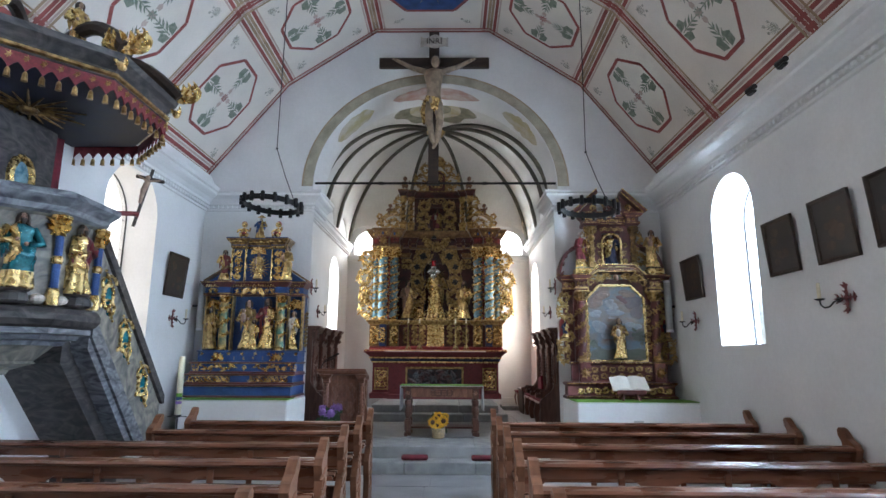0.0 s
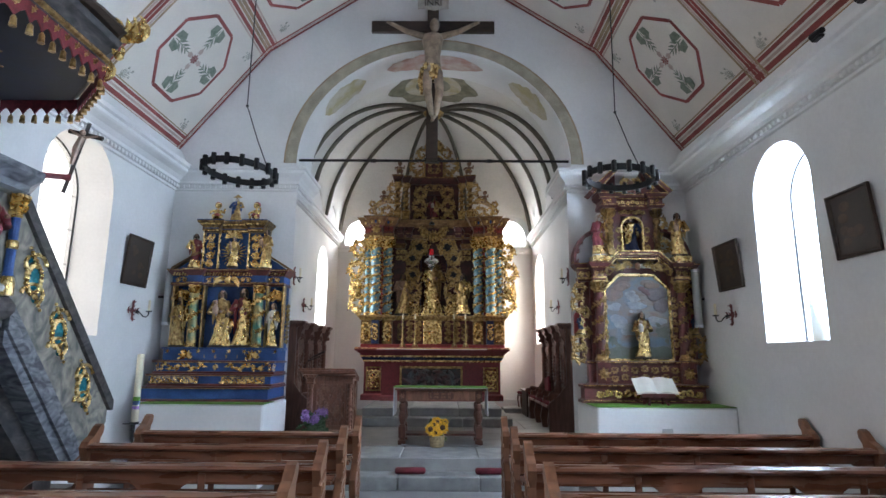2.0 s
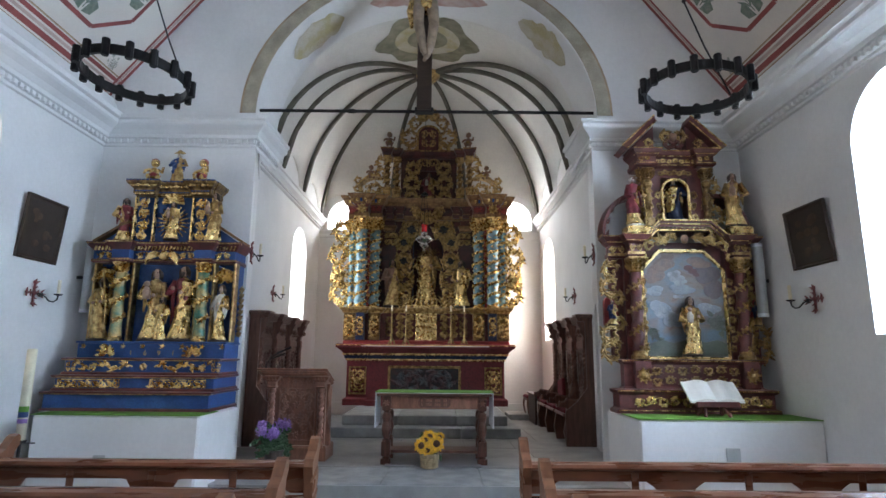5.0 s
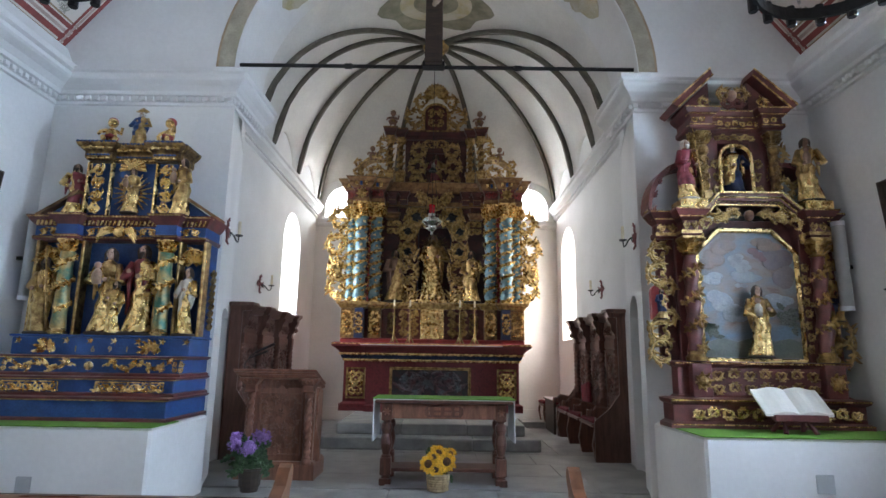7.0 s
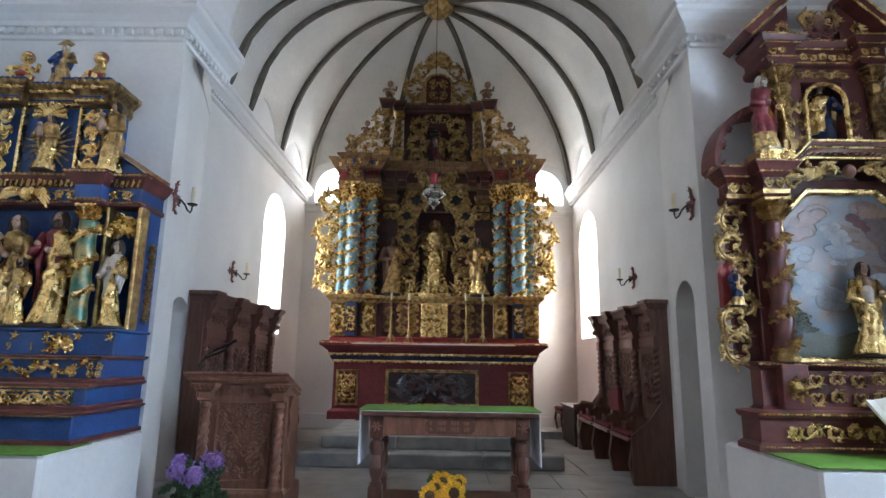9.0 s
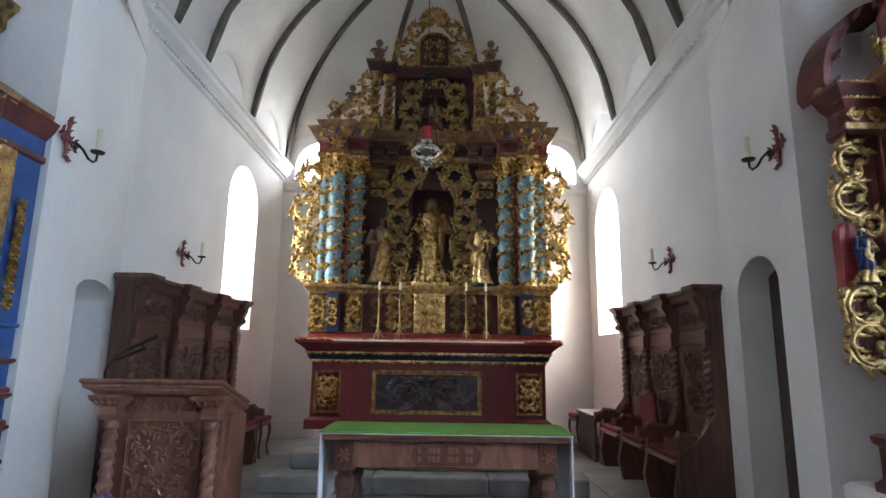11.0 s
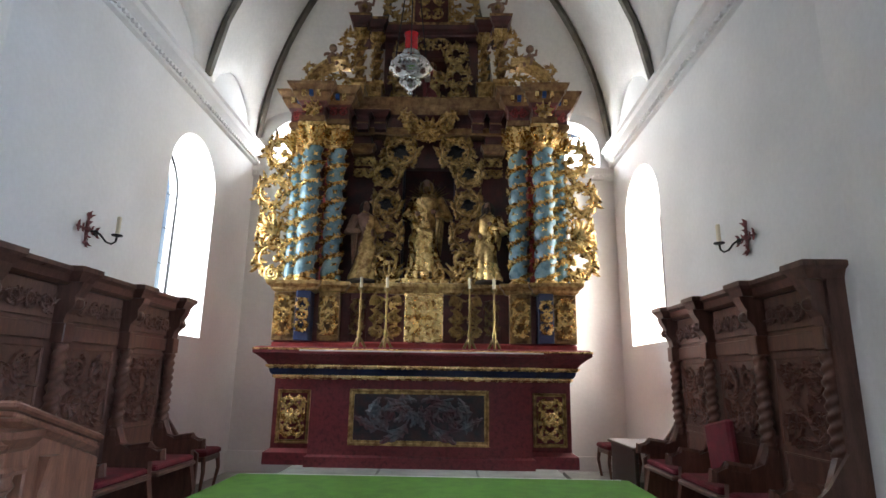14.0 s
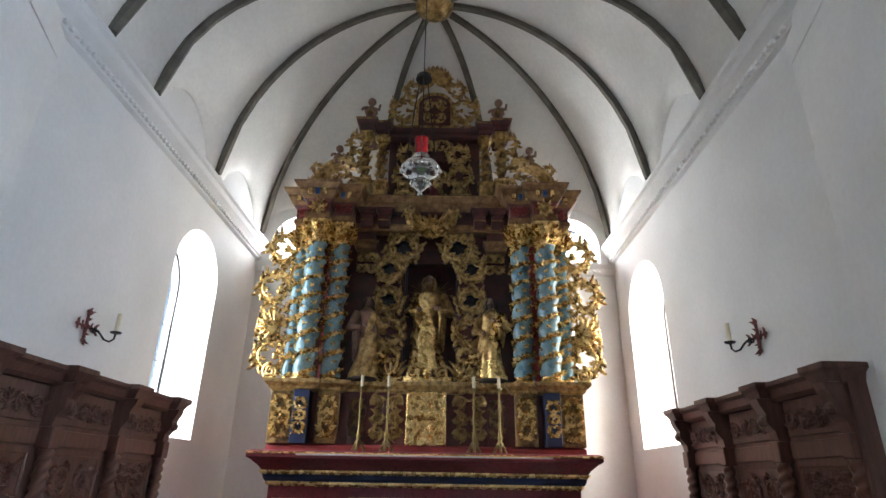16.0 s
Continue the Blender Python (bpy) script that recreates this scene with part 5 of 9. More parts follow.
for cx, cy, r in ((-0.93, 13.98, 0.058), (-0.72, 14.06, 0.05), (0.69, 14.06, 0.05), (0.90, 13.98, 0.058)):
    bm = B()
    box(bm, cx - 0.085, cx + 0.085, cy - 0.085, 14.3, 5.02, 5.26)
    moulding(bm, cx - 0.08, cx + 0.08, cy - 0.08, 14.3, [(0.0, 5.24), (0.03, 5.27), (0.03, 5.29), (0.0, 5.3)])
    relief(bm, cx - 0.07, cx + 0.07, 5.05, 5.23, cy - 0.095, 9, 0.01, dense=1.3)
    ped = wpart("upper_pedestal", bm, GOLD_OLD, ha, "dark gilded pedestal")
    bm = B()
    twisted(bm, cx, cy, 5.30, 5.90, r, 4, 12, 40, 0.18)
    col = wpart("upper_column", bm, GOLD_DARK, ha, "small dark twisted column", True)
    bm = B()
    garland(bm, cx, cy, 5.32, 5.88, r, 4, 30, 0.06)
    capital(bm, cx, cy, 5.88, 6.04, r)
    wpart("vine", bm, GOLD_OLD, col, "gilded vine and capital")
UC = [(0.0, 6.03), (0.02, 6.05), (0.02, 6.09), (0.05, 6.12), (0.07, 6.17), (0.08, 6.20), (0.02, 6.22)]
bm = B()
for x0, x1, y0 in ((-1.0, -0.86, 13.9), (0.83, 0.97, 13.9), (-0.8, -0.66, 13.98), (0.63, 0.77, 13.98), (-0.7, 0.67, 14.1)):
    moulding(bm, x0, x1, y0, 14.4, [p for p in UC if p[1] <= 6.17])
    moulding(bm, x0, x1, y0, 14.4, [p for p in UC if p[1] >= 6.17], 1)
wpart("upper_cornice", bm, [DEEPWOOD, GOLD_DARK], ha, "dark red-brown upper cornice")
for s in (-1, 1):
    bm = B()
    # half gable, sinking outwards, with a curling end
    rings = []
    for i in range(9):
        t = i / 8
        x, z = s * (1.04 + 0.5 * t) - 0.02, 5.52 - 0.22 * t + 0.10 * math.sin(math.pi * t)
        rings.append([(x, 13.85, z), (x, 13.85, z + 0.05), (x, 14.1, z + 0.07), (x, 14.1, z - 0.02)])
    quadring(bm, rings)
    for px, pz, r, mid, sw in ((1.54, 5.46, 0.06, 0.6, 3.2), (1.55, 5.28, 0.06, -0.4, 3.2), (1.38, 5.28, 0.11, -1.2, 3.0), (1.18, 5.25, 0.13, 2.4, 3.0), (1.08, 5.13, 0.09, 0.0, 3.0), (0.98, 5.86, 0.15, 0.5, 3.2), (1.03, 5.62, 0.12, -0.4, 2.8)):
        swirl(bm, -0.02, s, px, pz, r, mid, sw, 13.97, 0.026, 0.55, 6, 2)
    wpart("volute", bm, GOLD_OLD, ha, "gilded broken-gable volute")
# crowning piece
bm = B()
n = 14
arcp = [(-0.27, 6.22), (-0.27, 6.62)] + [(-0.02 - 0.25 * math.cos(math.pi * k / n), 6.62 + 0.2 * math.sin(math.pi * k / n)) for k in range(n + 1)] + [(0.23, 6.62), (0.23, 6.22)]
quadring(bm, [[(x, y, z) for x, z in arcp] for y in (14.15, 14.25)])
crown = wpart("crown_panel", bm, REDWOOD, ha, "arched dark crowning panel")
bm = B()
tube(bm, [(x, 14.13, z) for x, z in arcp], 0.025, 6)
relief(bm, -0.2, 0.16, 6.28, 6.72, 14.12, 44, 0.014)
for s in (-1, 1):
    for px, pz, r, mid, sw in ((0.42, 6.52, 0.18, 0.1, 3.2), (0.36, 6.30, 0.09, -1.0, 3.0), (0.30, 6.86, 0.12, 0.7, 3.0), (0.13, 7.0, 0.09, 1.2, 3.0)):
        swirl(bm, -0.02, s, px, pz, r, mid, sw, 14.12, 0.032, 0.6, 7, 4)
for k in range(13):
    leaf(bm, (-0.02, 14.1, 6.98), math.pi * k / 12, 0.25)
wpart("crown_scrollwork", bm, GOLD_OLD, crown, "gilded crowning scrollwork")

ROBE_G, ROBE_R = [GOLD, REDP, SKIN_D, HAIR, PALE], [REDP, GOLD_OLD, SKIN_D, HAIR, PALE]
statue("statue", -0.02, 14.24, 2.78, 1.24, [GOLD, GOLD_OLD, SKIN_D, GOLD_DARK, PALE], "gilded carved saint in a flowing robe standing in the altar niche", 0, "robed", girth=1.1, seed=3)
statue("statue", -0.77, 13.98, 2.66, 1.0, [GOLD_OLD, SKIN_D, SKIN_D, HAIR, PALE], "carved half-draped saint in a gilded cloth beside the niche", 15, "open", seed=7)
statue("statue", 0.74, 13.98, 2.66, 1.0, [GOLD, GOLD_OLD, SKIN_D, HAIR, PALE], "carved bearded saint in a gilded robe beside the niche", -15, "robed", seed=8)
statue("statue", -0.01, 14.28, 5.0, 0.74, [GOLD_OLD, REDP, SKIN_D, HAIR, PALE], "small dark gilded saint in the upper niche", 0, "child", seed=9)
for x in (-0.90, 0.87):
    putto("cherub", x, 13.95, 6.24, 0.36, [SKIN_D, GOLD_DARK], "small dark carved cherub seated on the upper cornice", 10 if x < 0 else -10)
for x in (-1.29, 1.27):
    putto("cherub", x, 13.95, 5.5, 0.32, [SKIN_D, GOLD_DARK], "small carved cherub reclining on the altar gable", 25 if x < 0 else -25)


def candlestick(name, x, y, z, h, label, group):
    e = thing(name, label, "candlestick", group, (x, y, z))
    bm = B()
    for k in range(3):
        a = 2 * math.pi * k / 3 + 0.5
        tube(bm, [(0.075 * math.cos(a), 0.075 * math.sin(a), 0.0), (0.06 * math.cos(a), 0.06 * math.sin(a), 0.03), (0.02 * math.cos(a), 0.02 * math.sin(a), 0.10)], [0.018, 0.014, 0.018], 6)
    lathe(bm, [(0.03, 0.06), (0.035, 0.09), (0.018, 0.12), (0.028, 0.15), (0.014, 0.19), (0.012, h * 0.55), (0.022, h * 0.58), (0.012, h * 0.61), (0.012, h * 0.8), (0.035, h * 0.83), (0.038, h * 0.85), (0.012, h * 0.84)], 0, 0, 12)
    part("stem", bm, BRASS, e, smooth=True)
    bm = B()
    lathe(bm, [(0.017, h * 0.84), (0.017, h * 1.0), (0.012, h * 1.005)], 0, 0, 10)
    part("candle", bm, WAX, e, "white wax candle")
    return e


cs = candlestick("altar_candlestick", -0.71, 13.6, 1.89, 0.78, "slim brass candlestick with a white candle on the altar", "altar candlesticks")
for x in (-0.42, 0.50, 0.77):
    copy_thing(cs, pose(x, 13.6, 1.89))

# ================= blue side altar =================
ba = thing("side_altar", "blue and gold carved side altar on a white block", "altar", at=(-2.85, 8.5, 1.06))
bm = B()
box(bm, -3.72, -2.07, 7.75, 8.85, 0.0, 1.05, 0.02)
setting("pedestal_left", bm, PLASTER, "white plastered altar block")
bm = B()
box(bm, -3.74, -2.06, 7.74, 8.2, 1.052, 1.062, 0.004)
tagged(link("altar_cloth", bm, GREEN_CLOTH), "bright green felt cloth on the altar block", "altar cloth")
for x0, x1, y0, z0, z1, nm in ((-3.84, -2.11, 8.04, 1.064, 1.25, "lower_step"), (-3.82, -2.12, 8.16, 1.262, 1.415, "middle_step"), (-3.80, -2.125, 8.26, 1.427, 1.595, "upper_step")):
    bm = B()
    box(bm, x0, x1, y0, 8.84, z0, z1)
    st = wpart(nm, bm, BLUE, ba)
    bm = B()
    moulding(bm, x0, x1, y0, 8.84, [(0.005, z1 - 0.02), (0.03, z1 - 0.005), (0.03, z1 + 0.008), (0.0, z1 + 0.012)], 0)
    moulding(bm, x0, x1, y0, 8.84, [(0.02, z0), (0.02, z0 + 0.02), (0.004, z0 + 0.03)], 0)
    wpart("trim_moulding", bm, REDWOOD, st, "thin red-brown moulding")
    gilt_edge(st, x0 - 0.02, x1 + 0.02, y0 - 0.028, z1 - 0.014, 0.006, 0.08, GOLD_OLD)
    if nm in ("middle_step", "upper_step"):
        bm = B()
        if nm == "middle_step":
            for xa, xb in ((-3.78, -3.12), (-2.80, -2.20)):
                frame_rect(bm, xa, xb, z0 + 0.04, z1 - 0.03, y0 - 0.002, 0.012, 0.01)
                for k in range(9):
                    xx = xa + (xb - xa) * (k + 0.5) / 9
                    pts = scroll(xx, (z0 + z1) / 2, 0.045, k * 3.1, 1.2 if k % 2 else -1.2, 12, 0.2, y0 - 0.012)
                    acanthus(bm, pts, 0.009, 5, 0.045)
        else:
            for s in (-1, 1):
                pts = [(-2.93 + s * (0.12 + 0.60 * t), y0 - 0.012, 1.512 + 0.03 * math.sin(t * 14)) for t in [k / 24 for k in range(25)]]
                acanthus(bm, pts, 0.012, 18, 0.07, s)
                relief(bm, -2.93 + s * 0.79 - 0.06, -2.93 + s * 0.79 + 0.06, 1.46, 1.565, y0 - 0.012, 7, 0.008)
            ball(bm, (-2.93, y0 - 0.02, 1.515), 0.04, 8, 6)
        wpart("gilt_relief", bm, GOLD, st, "gilded scrolling relief")
bm = B()
box(bm, -3.77, -2.12, 8.40, 8.84, 1.607, 1.765)
box(bm, -3.79, -2.10, 8.38, 8.84, 1.767, 1.79)
fr = wpart("date_frieze", bm, BLUE, ba, "blue frieze with gilt ornament")
bm = B()
for k in range(8):
    xx = -3.70 + 1.55 * k / 7
    for j in range(5):
        leaf(bm, (xx, 8.392, 1.735), j * 1.256, 0.035)
for xx in (-3.41, -2.455):
    for j in range(7):
        leaf(bm, (xx, 8.36, 1.65), math.pi * j / 6, 0.11)
wpart("gilt_ornament", bm, GOLD, fr)
cu = bpy.data.curves.new("date", "FONT")
cu.body, cu.size, cu.extrude, cu.align_x, cu.space_character = "1691", 0.075, 0.003, "CENTER", 4.2
ob = new("date", cu)
ob.parent = fr
ob.matrix_local = pose(-2.93, 8.396, 1.637, 90)
ob.data.materials.append(GOLD_OLD)
# back with three bays
bm = B()
box(bm, -3.75, -2.12, 8.64, 8.84, 1.79, 2.72)
wpart("back_board", bm, BLUE, ba, "ultramarine painted back board")
for x0, x1 in ((-3.77, -3.74), (-3.325, -3.295), (-2.57, -2.54), (-2.135, -2.105), (-3.51, -3.485), (-2.375, -2.35)):
    bm = B()
    box(bm, x0, x1, 8.52, 8.64, 1.79, 2.72)
    wpart("pilaster", bm, GOLD_OLD, ba, "narrow gilded pilaster strip")
for cx in (-3.41, -2.455):
    bm = B()
    twisted(bm, cx, 8.47, 1.83, 2.58, 0.066, 3.2, 14, 44, 0.06)
    col = wpart("column", bm, GREENP, ba, "green glazed column with gilded vines", True)
    bm = B()
    garland(bm, cx, 8.47, 2.02, 2.56, 0.07, 2.4, 14, 0.07)
    pts = [(cx + 0.07 * math.cos(2.4 * 2 * math.pi * t - 1.57), 8.47 + 0.07 * math.sin(2.4 * 2 * math.pi * t - 1.57), 2.02 + 0.54 * t) for t in [k / 40 for k in range(41)]]
    tube(bm, pts, 0.02, 6)
    capital(bm, cx, 8.47, 2.57, 2.70, 0.055)
    lathe(bm, [(0.08, 1.79), (0.085, 1.81), (0.066, 1.83), (0.072, 1.85)], cx, 8.47, 12)
    wpart("vine", bm, GOLD, col, "gilded vine and capital")
for cx in (-3.63, -2.24):
    bm = B()
    for k in range(9):
        a = math.pi * k / 8
        leaf(bm, (cx, 8.56, 2.50), a, 0.12, thick=0.3)
    pts = [(cx + 0.13 * math.cos(math.pi * k / 10), 8.55, 2.50 + 0.13 * math.sin(math.pi * k / 10)) for k in range(11)]
    acanthus(bm, pts, 0.016, 7, 0.07)
    wpart("shell", bm, GOLD, ba, "gilded niche shell")
bm = B()
for k in range(9):
    for sg in (-1, 1):
        leaf(bm, (-2.10, 8.70, 1.86 + 0.065 * k), 1.0 - 0.5 * sg, 0.075, curl=0.6 * sg, thick=0.3)
wpart("side_fringe", bm, GOLD_OLD, ba, "carved gilded fringe along the side")
EB = [(0.0, 2.70), (0.015, 2.71), (0.015, 2.74), (0.0, 2.745), (0.0, 2.84), (0.02, 2.86), (0.05, 2.90), (0.06, 2.92), (0.07, 2.94), (0.0, 2.95)]
for x0, x1, y0 in ((-3.78, -2.115, 8.5), (-3.51, -3.31, 8.40), (-2.555, -2.355, 8.40)):
    bm = B()
    moulding(bm, x0, x1, y0, 8.84, [p for p in EB if p[1] <= 2.745])
    moulding(bm, x0, x1, y0, 8.84, [p for p in EB if 2.745 <= p[1] <= 2.84], 1)
    moulding(bm, x0, x1, y0, 8.84, [p for p in EB if p[1] >= 2.84])
    ent = wpart("entablature", bm, [REDWOOD, BLUE], ba, "gold and blue entablature")
    gilt_edge(ent, x0 - 0.06, x1 + 0.06, y0 - 0.066, 2.925, 0.011, 0.08, GOLD_OLD)
    gilt_edge(ent, x0 - 0.015, x1 + 0.015, y0 - 0.02, 2.725, 0.009, 0.06, GOLD_OLD)
    if x1 - x0 > 1:
        bm = B()
        for k in range(40):
            xx = x0 + 0.02 + (x1 - x0 - 0.04) * k / 39
            tube(bm, [(xx, y0 - 0.02, 2.85), (xx + 0.03, y0 - 0.05, 2.89)], 0.012, 5)
        for xx in (-3.64, -3.18, -2.68, -2.26):
            relief(bm, xx - 0.09, xx + 0.09, 2.75, 2.835, y0 - 0.01, 5, 0.007)
        ball(bm, (-2.94, y0 - 0.03, 2.78), 0.06, 10, 7)
        for s in (-1, 1):
            for j in range(5):
                a = 0.1 + 0.16 * j - 0.35
                tongue(bm, -2.94 + s * 0.04, y0 - 0.02, 2.80, a if s > 0 else math.pi - a, 0.20 - 0.015 * j, -0.5 * s, 0.02)
        wpart("gilt_ornament", bm, GOLD, ent)
for s in (-1, 1):
    bm = B()
    xe, xi = -2.95 + s * 0.845, -2.95 + s * 0.50
    quadring(bm, [[(xe, y, 2.95), (xi, y, 2.95), (xi, y, 3.18)] for y in (8.6, 8.8)])
    gb = wpart("half_gable", bm, BLUE, ba, "blue half gable")
    bm = B()
    quadring(bm, [[(xe - s * -0.04, y, 2.95), (xi, y, 3.19), (xi, y, 3.225), (xe + s * 0.05, y, 2.975)] for y in (8.54, 8.8)])
    wpart("trim_moulding", bm, GILTBROWN, gb)
bm = B()
box(bm, -3.38, -2.47, 8.6, 8.82, 2.95, 3.56)
wpart("upper_board", bm, BLUE, ba, "blue upper panel")
bm = B()
for x0, x1 in ((-3.40, -3.375), (-3.165, -3.14), (-2.71, -2.685), (-2.475, -2.45)):
    box(bm, x0, x1, 8.55, 8.62, 2.96, 3.52)
for cx in (-3.27, -2.58):
    relief(bm, cx - 0.07, cx + 0.07, 2.98, 3.5, 8.55, 6, 0.016, dense=1.5)
for k in range(22):
    a = 2 * math.pi * k / 22
    tube(bm, [(-2.925 + 0.08 * math.cos(a), 8.575, 3.2 + 0.1 * math.sin(a)), (-2.925 + 0.2 * math.cos(a), 8.575, 3.2 + 0.22 * math.sin(a))], [0.013, 0.004], 4)
for k in range(9):
    a = math.pi * k / 8
    tube(bm, [(-2.925, 8.56, 3.44), (-2.925 + 0.06 * math.cos(a), 8.535, 3.44 + 0.05 * math.sin(a)), (-2.925 + 0.13 * math.cos(a), 8.55, 3.44 + 0.11 * math.sin(a))], [0.01, 0.016, 0.022], 6)
wpart("upper_carving", bm, GOLD, ba, "gilded pilasters, rays and shell")
UB = [(0.0, 3.52), (0.02, 3.54), (0.02, 3.60), (0.05, 3.63), (0.08, 3.66), (0.085, 3.69), (0.0, 3.70)]
for x0, x1, y0 in ((-3.385, -2.465, 8.58), (-3.37, -3.14, 8.5), (-2.70, -2.48, 8.5)):
    bm = B()
    moulding(bm, x0, x1, y0, 8.82, UB)
    n = int((x1 - x0) / 0.05)
    for k in range(n):
        xx = x0 + (x1 - x0) * (k + 0.5) / n
        ball(bm, (xx, y0 - 0.085, 3.675), 0.018, 6, 4)
    uc = wpart("upper_cornice", bm, [GOLD_DARK], ba, "dark gilded upper cornice")
    gilt_edge(uc, x0 - 0.04, x1 + 0.04, y0 - 0.06, 3.632, 0.019, 0.08)
    gilt_edge(uc, x0 - 0.08, x1 + 0.08, y0 - 0.088, 3.690, 0.012, 0.08, BLUE)
    gilt_edge(uc, x0, x1, y0 - 0.025, 3.57, 0.010, 0.08, BLUE)
    gilt_edge(uc, x0, x1, y0 - 0.028, 3.535, 0.013, 0.08)
RB = [GOLD, REDP, SKIN, HAIR, PALE]
statue("statue", -3.03, 8.52, 1.79, 0.82, [GOLD, GOLD_OLD, SKIN, HAIR, SKIN], "gilded mother and child statue in the blue altar niche", 8, "child", seed=11, group="blue altar saints", girth=0.9)
statue("statue", -2.71, 8.52, 1.79, 0.85, RB, "bearded saint in a red mantle in the blue altar niche", -5, "robed", seed=12, group="blue altar saints", girth=0.88)
statue("statue", -2.89, 8.46, 1.79, 0.50, [GOLD, GOLD_OLD, SKIN, HAIR], "small gilded child figure between two saints", 0, "robed", seed=13, group="blue altar saints", girth=0.85)
statue("statue", -3.63, 8.53, 1.79, 0.72, [GOLD_OLD, GOLD, SKIN_D, HAIR], "gilded pilgrim saint with a staff in a blue bay", 10, "staff", seed=14, group="blue altar saints", girth=0.8)
statue("statue", -2.245, 8.53, 1.79, 0.64, [GOLD, PALE, SKIN, HAIR], "gilded young saint in a tunic in a blue bay", -10, "robed", seed=15, group="blue altar saints", girth=0.75)
statue("statue", -3.53, 8.60, 2.955, 0.54, [GOLD, REDP, SKIN, HAIR], "saint in red and gold standing on the half gable", 20, "robed", seed=16, group="blue altar saints")
statue("statue", -2.44, 8.58, 2.955, 0.60, [GOLD, GOLD_OLD, SKIN, HAIR, SKIN], "gilded saint with a child standing on the half gable", -15, "child", seed=17, group="blue altar saints")
statue("statue", -2.925, 8.55, 2.98, 0.46, [GOLD, GOLD_OLD, SKIN, HAIR, SKIN], "gilded figure before a halo of rays", 0, "child", seed=18, group="blue altar saints")
statue("statue", -2.94, 8.62, 3.7, 0.38, [GOLD_OLD, BLUE, SKIN, PALE], "bearded half figure with a pointed gilded hat crowning the blue altar", 0, "hat", seed=19, group="blue altar saints", girth=1.4)
for x in (-3.23, -2.63):
    putto("cherub", x, 8.60, 3.71, 0.31, [GOLD, REDBRIGHT], "red and gold kneeling angel on the blue altar", 20 if x < -3 else -20)

# ================= red side altar =================
ra = thing("side_altar", "red-brown and gilded baroque side altar with a landscape painting", "altar", at=(3.13, 8.5, 1.06))
bm = B()
box(bm, 2.27, RX, 7.75, 8.85, 0.0, 1.05, 0.02)
setting("pedestal_right", bm, PLASTER, "white plastered altar block")
bm = B()
box(bm, 2.26, RX - 0.01, 7.74, 8.3, 1.052, 1.062, 0.004)
tagged(link("altar_cloth", bm, GREEN_CLOTH), "bright green felt cloth on the altar block", "altar cloth")
bm = B()
moulding(bm, 2.25, 3.94, 8.28, 8.52, [(0.04, 1.064), (0.04, 1.10), (0.0, 1.12), (0.0, 1.26), (0.03, 1.28), (0.04, 1.31), (0.0, 1.32)])
base = wpart("base", bm, REDWOOD, ra, "red-brown base")
gilt_edge(base, 2.22, 3.97, 8.242, 1.30, 0.009, 0.1)
gilt_edge(base, 2.22, 3.97, 8.242, 1.095, 0.008, 0.1)
bm = B()
for s in (-1, 1):
    pts = [(3.15 + s * (0.1 + 0.62 * t), 8.265, 1.19 + 0.04 * math.sin(t * 13)) for t in [k / 24 for k in range(25)]]
    tube(bm, pts, 0.010, 6)
    for k in range(5):
        swirl(bm, 3.15, s, 0.17 + 0.13 * k, 1.19, 0.042, 1.57 if k % 2 else -1.57, 2.8, 8.262, 0.015, 0.5, 3, 2)
wpart("gilt_relief", bm, GOLD, base, "gilded wave scroll", True)
bm = B()
moulding(bm, 2.36, 3.90, 8.42, 8.56, [(0.03, 1.32), (0.0, 1.34), (0.0, 1.58), (0.03, 1.60), (0.04, 1.63), (0.0, 1.64)])
for s in (-1, 1):
    box(bm, 3.15 + s * 0.60 - 0.09, 3.15 + s * 0.60 + 0.09, 8.34, 8.5, 1.32, 1.62)
pre = wpart("predella", bm, REDWOOD, ra)
gilt_edge(pre, 2.33, 3.93, 8.382, 1.62, 0.009, 0.1)
bm = B()
for k in range(7):
    xx = 2.72 + 0.86 * k / 6
    for zz in (1.40, 1.52):
        swirl(bm, xx, 1, 0.0, zz, 0.042, 1.57 if k % 2 else -1.57, 2.8, 8.405, 0.013, 0.5, 3, 2)
for s in (-1, 1):
    ball(bm, (3.15 + s * 0.60, 8.33, 1.46), 0.05, 8, 6)
    for j in range(8):
        leaf(bm, (3.15 + s * 0.60, 8.33, 1.46), j * 0.785, 0.09)
wpart("gilt_relief", bm, GOLD_OLD, pre)
# painting with a gabled top
bm = B()
outl = [(2.66, 1.65), (3.62, 1.65), (3.62, 2.68), (3.40, 2.90), (2.88, 2.90), (2.66, 2.68)]
quadring(bm, [[(x, y, z) for x, z in outl] for y in (8.56, 8.6)])
can = wpart("painting", bm, SKYPAINT, ra, "landscape painting under a cloudy sky")
bm = B()
hill = [(2.68, 1.68), (3.60, 1.68), (3.60, 1.82), (3.5, 1.86), (3.35, 1.83), (3.2, 1.88), (3.0, 1.82), (2.85, 1.86), (2.68, 1.80)]
quadring(bm, [[(x, y, z) for x, z in hill] for y in (8.552, 8.56)])
rnd = random.Random(4)
for k in range(26):
    a, r = rnd.uniform(0, 6.28), rnd.uniform(0, 0.13)
    leaf(bm, (3.5 + r * 0.6 * math.cos(a), 8.557, 2.05 + r * math.sin(a)), rnd.uniform(0, 6.28), 0.08, thick=0.05)
    leaf(bm, (2.76 + r * 0.5 * math.cos(a), 8.557, 1.92 + r * 0.6 * math.sin(a)), rnd.uniform(0, 6.28), 0.07, thick=0.05)
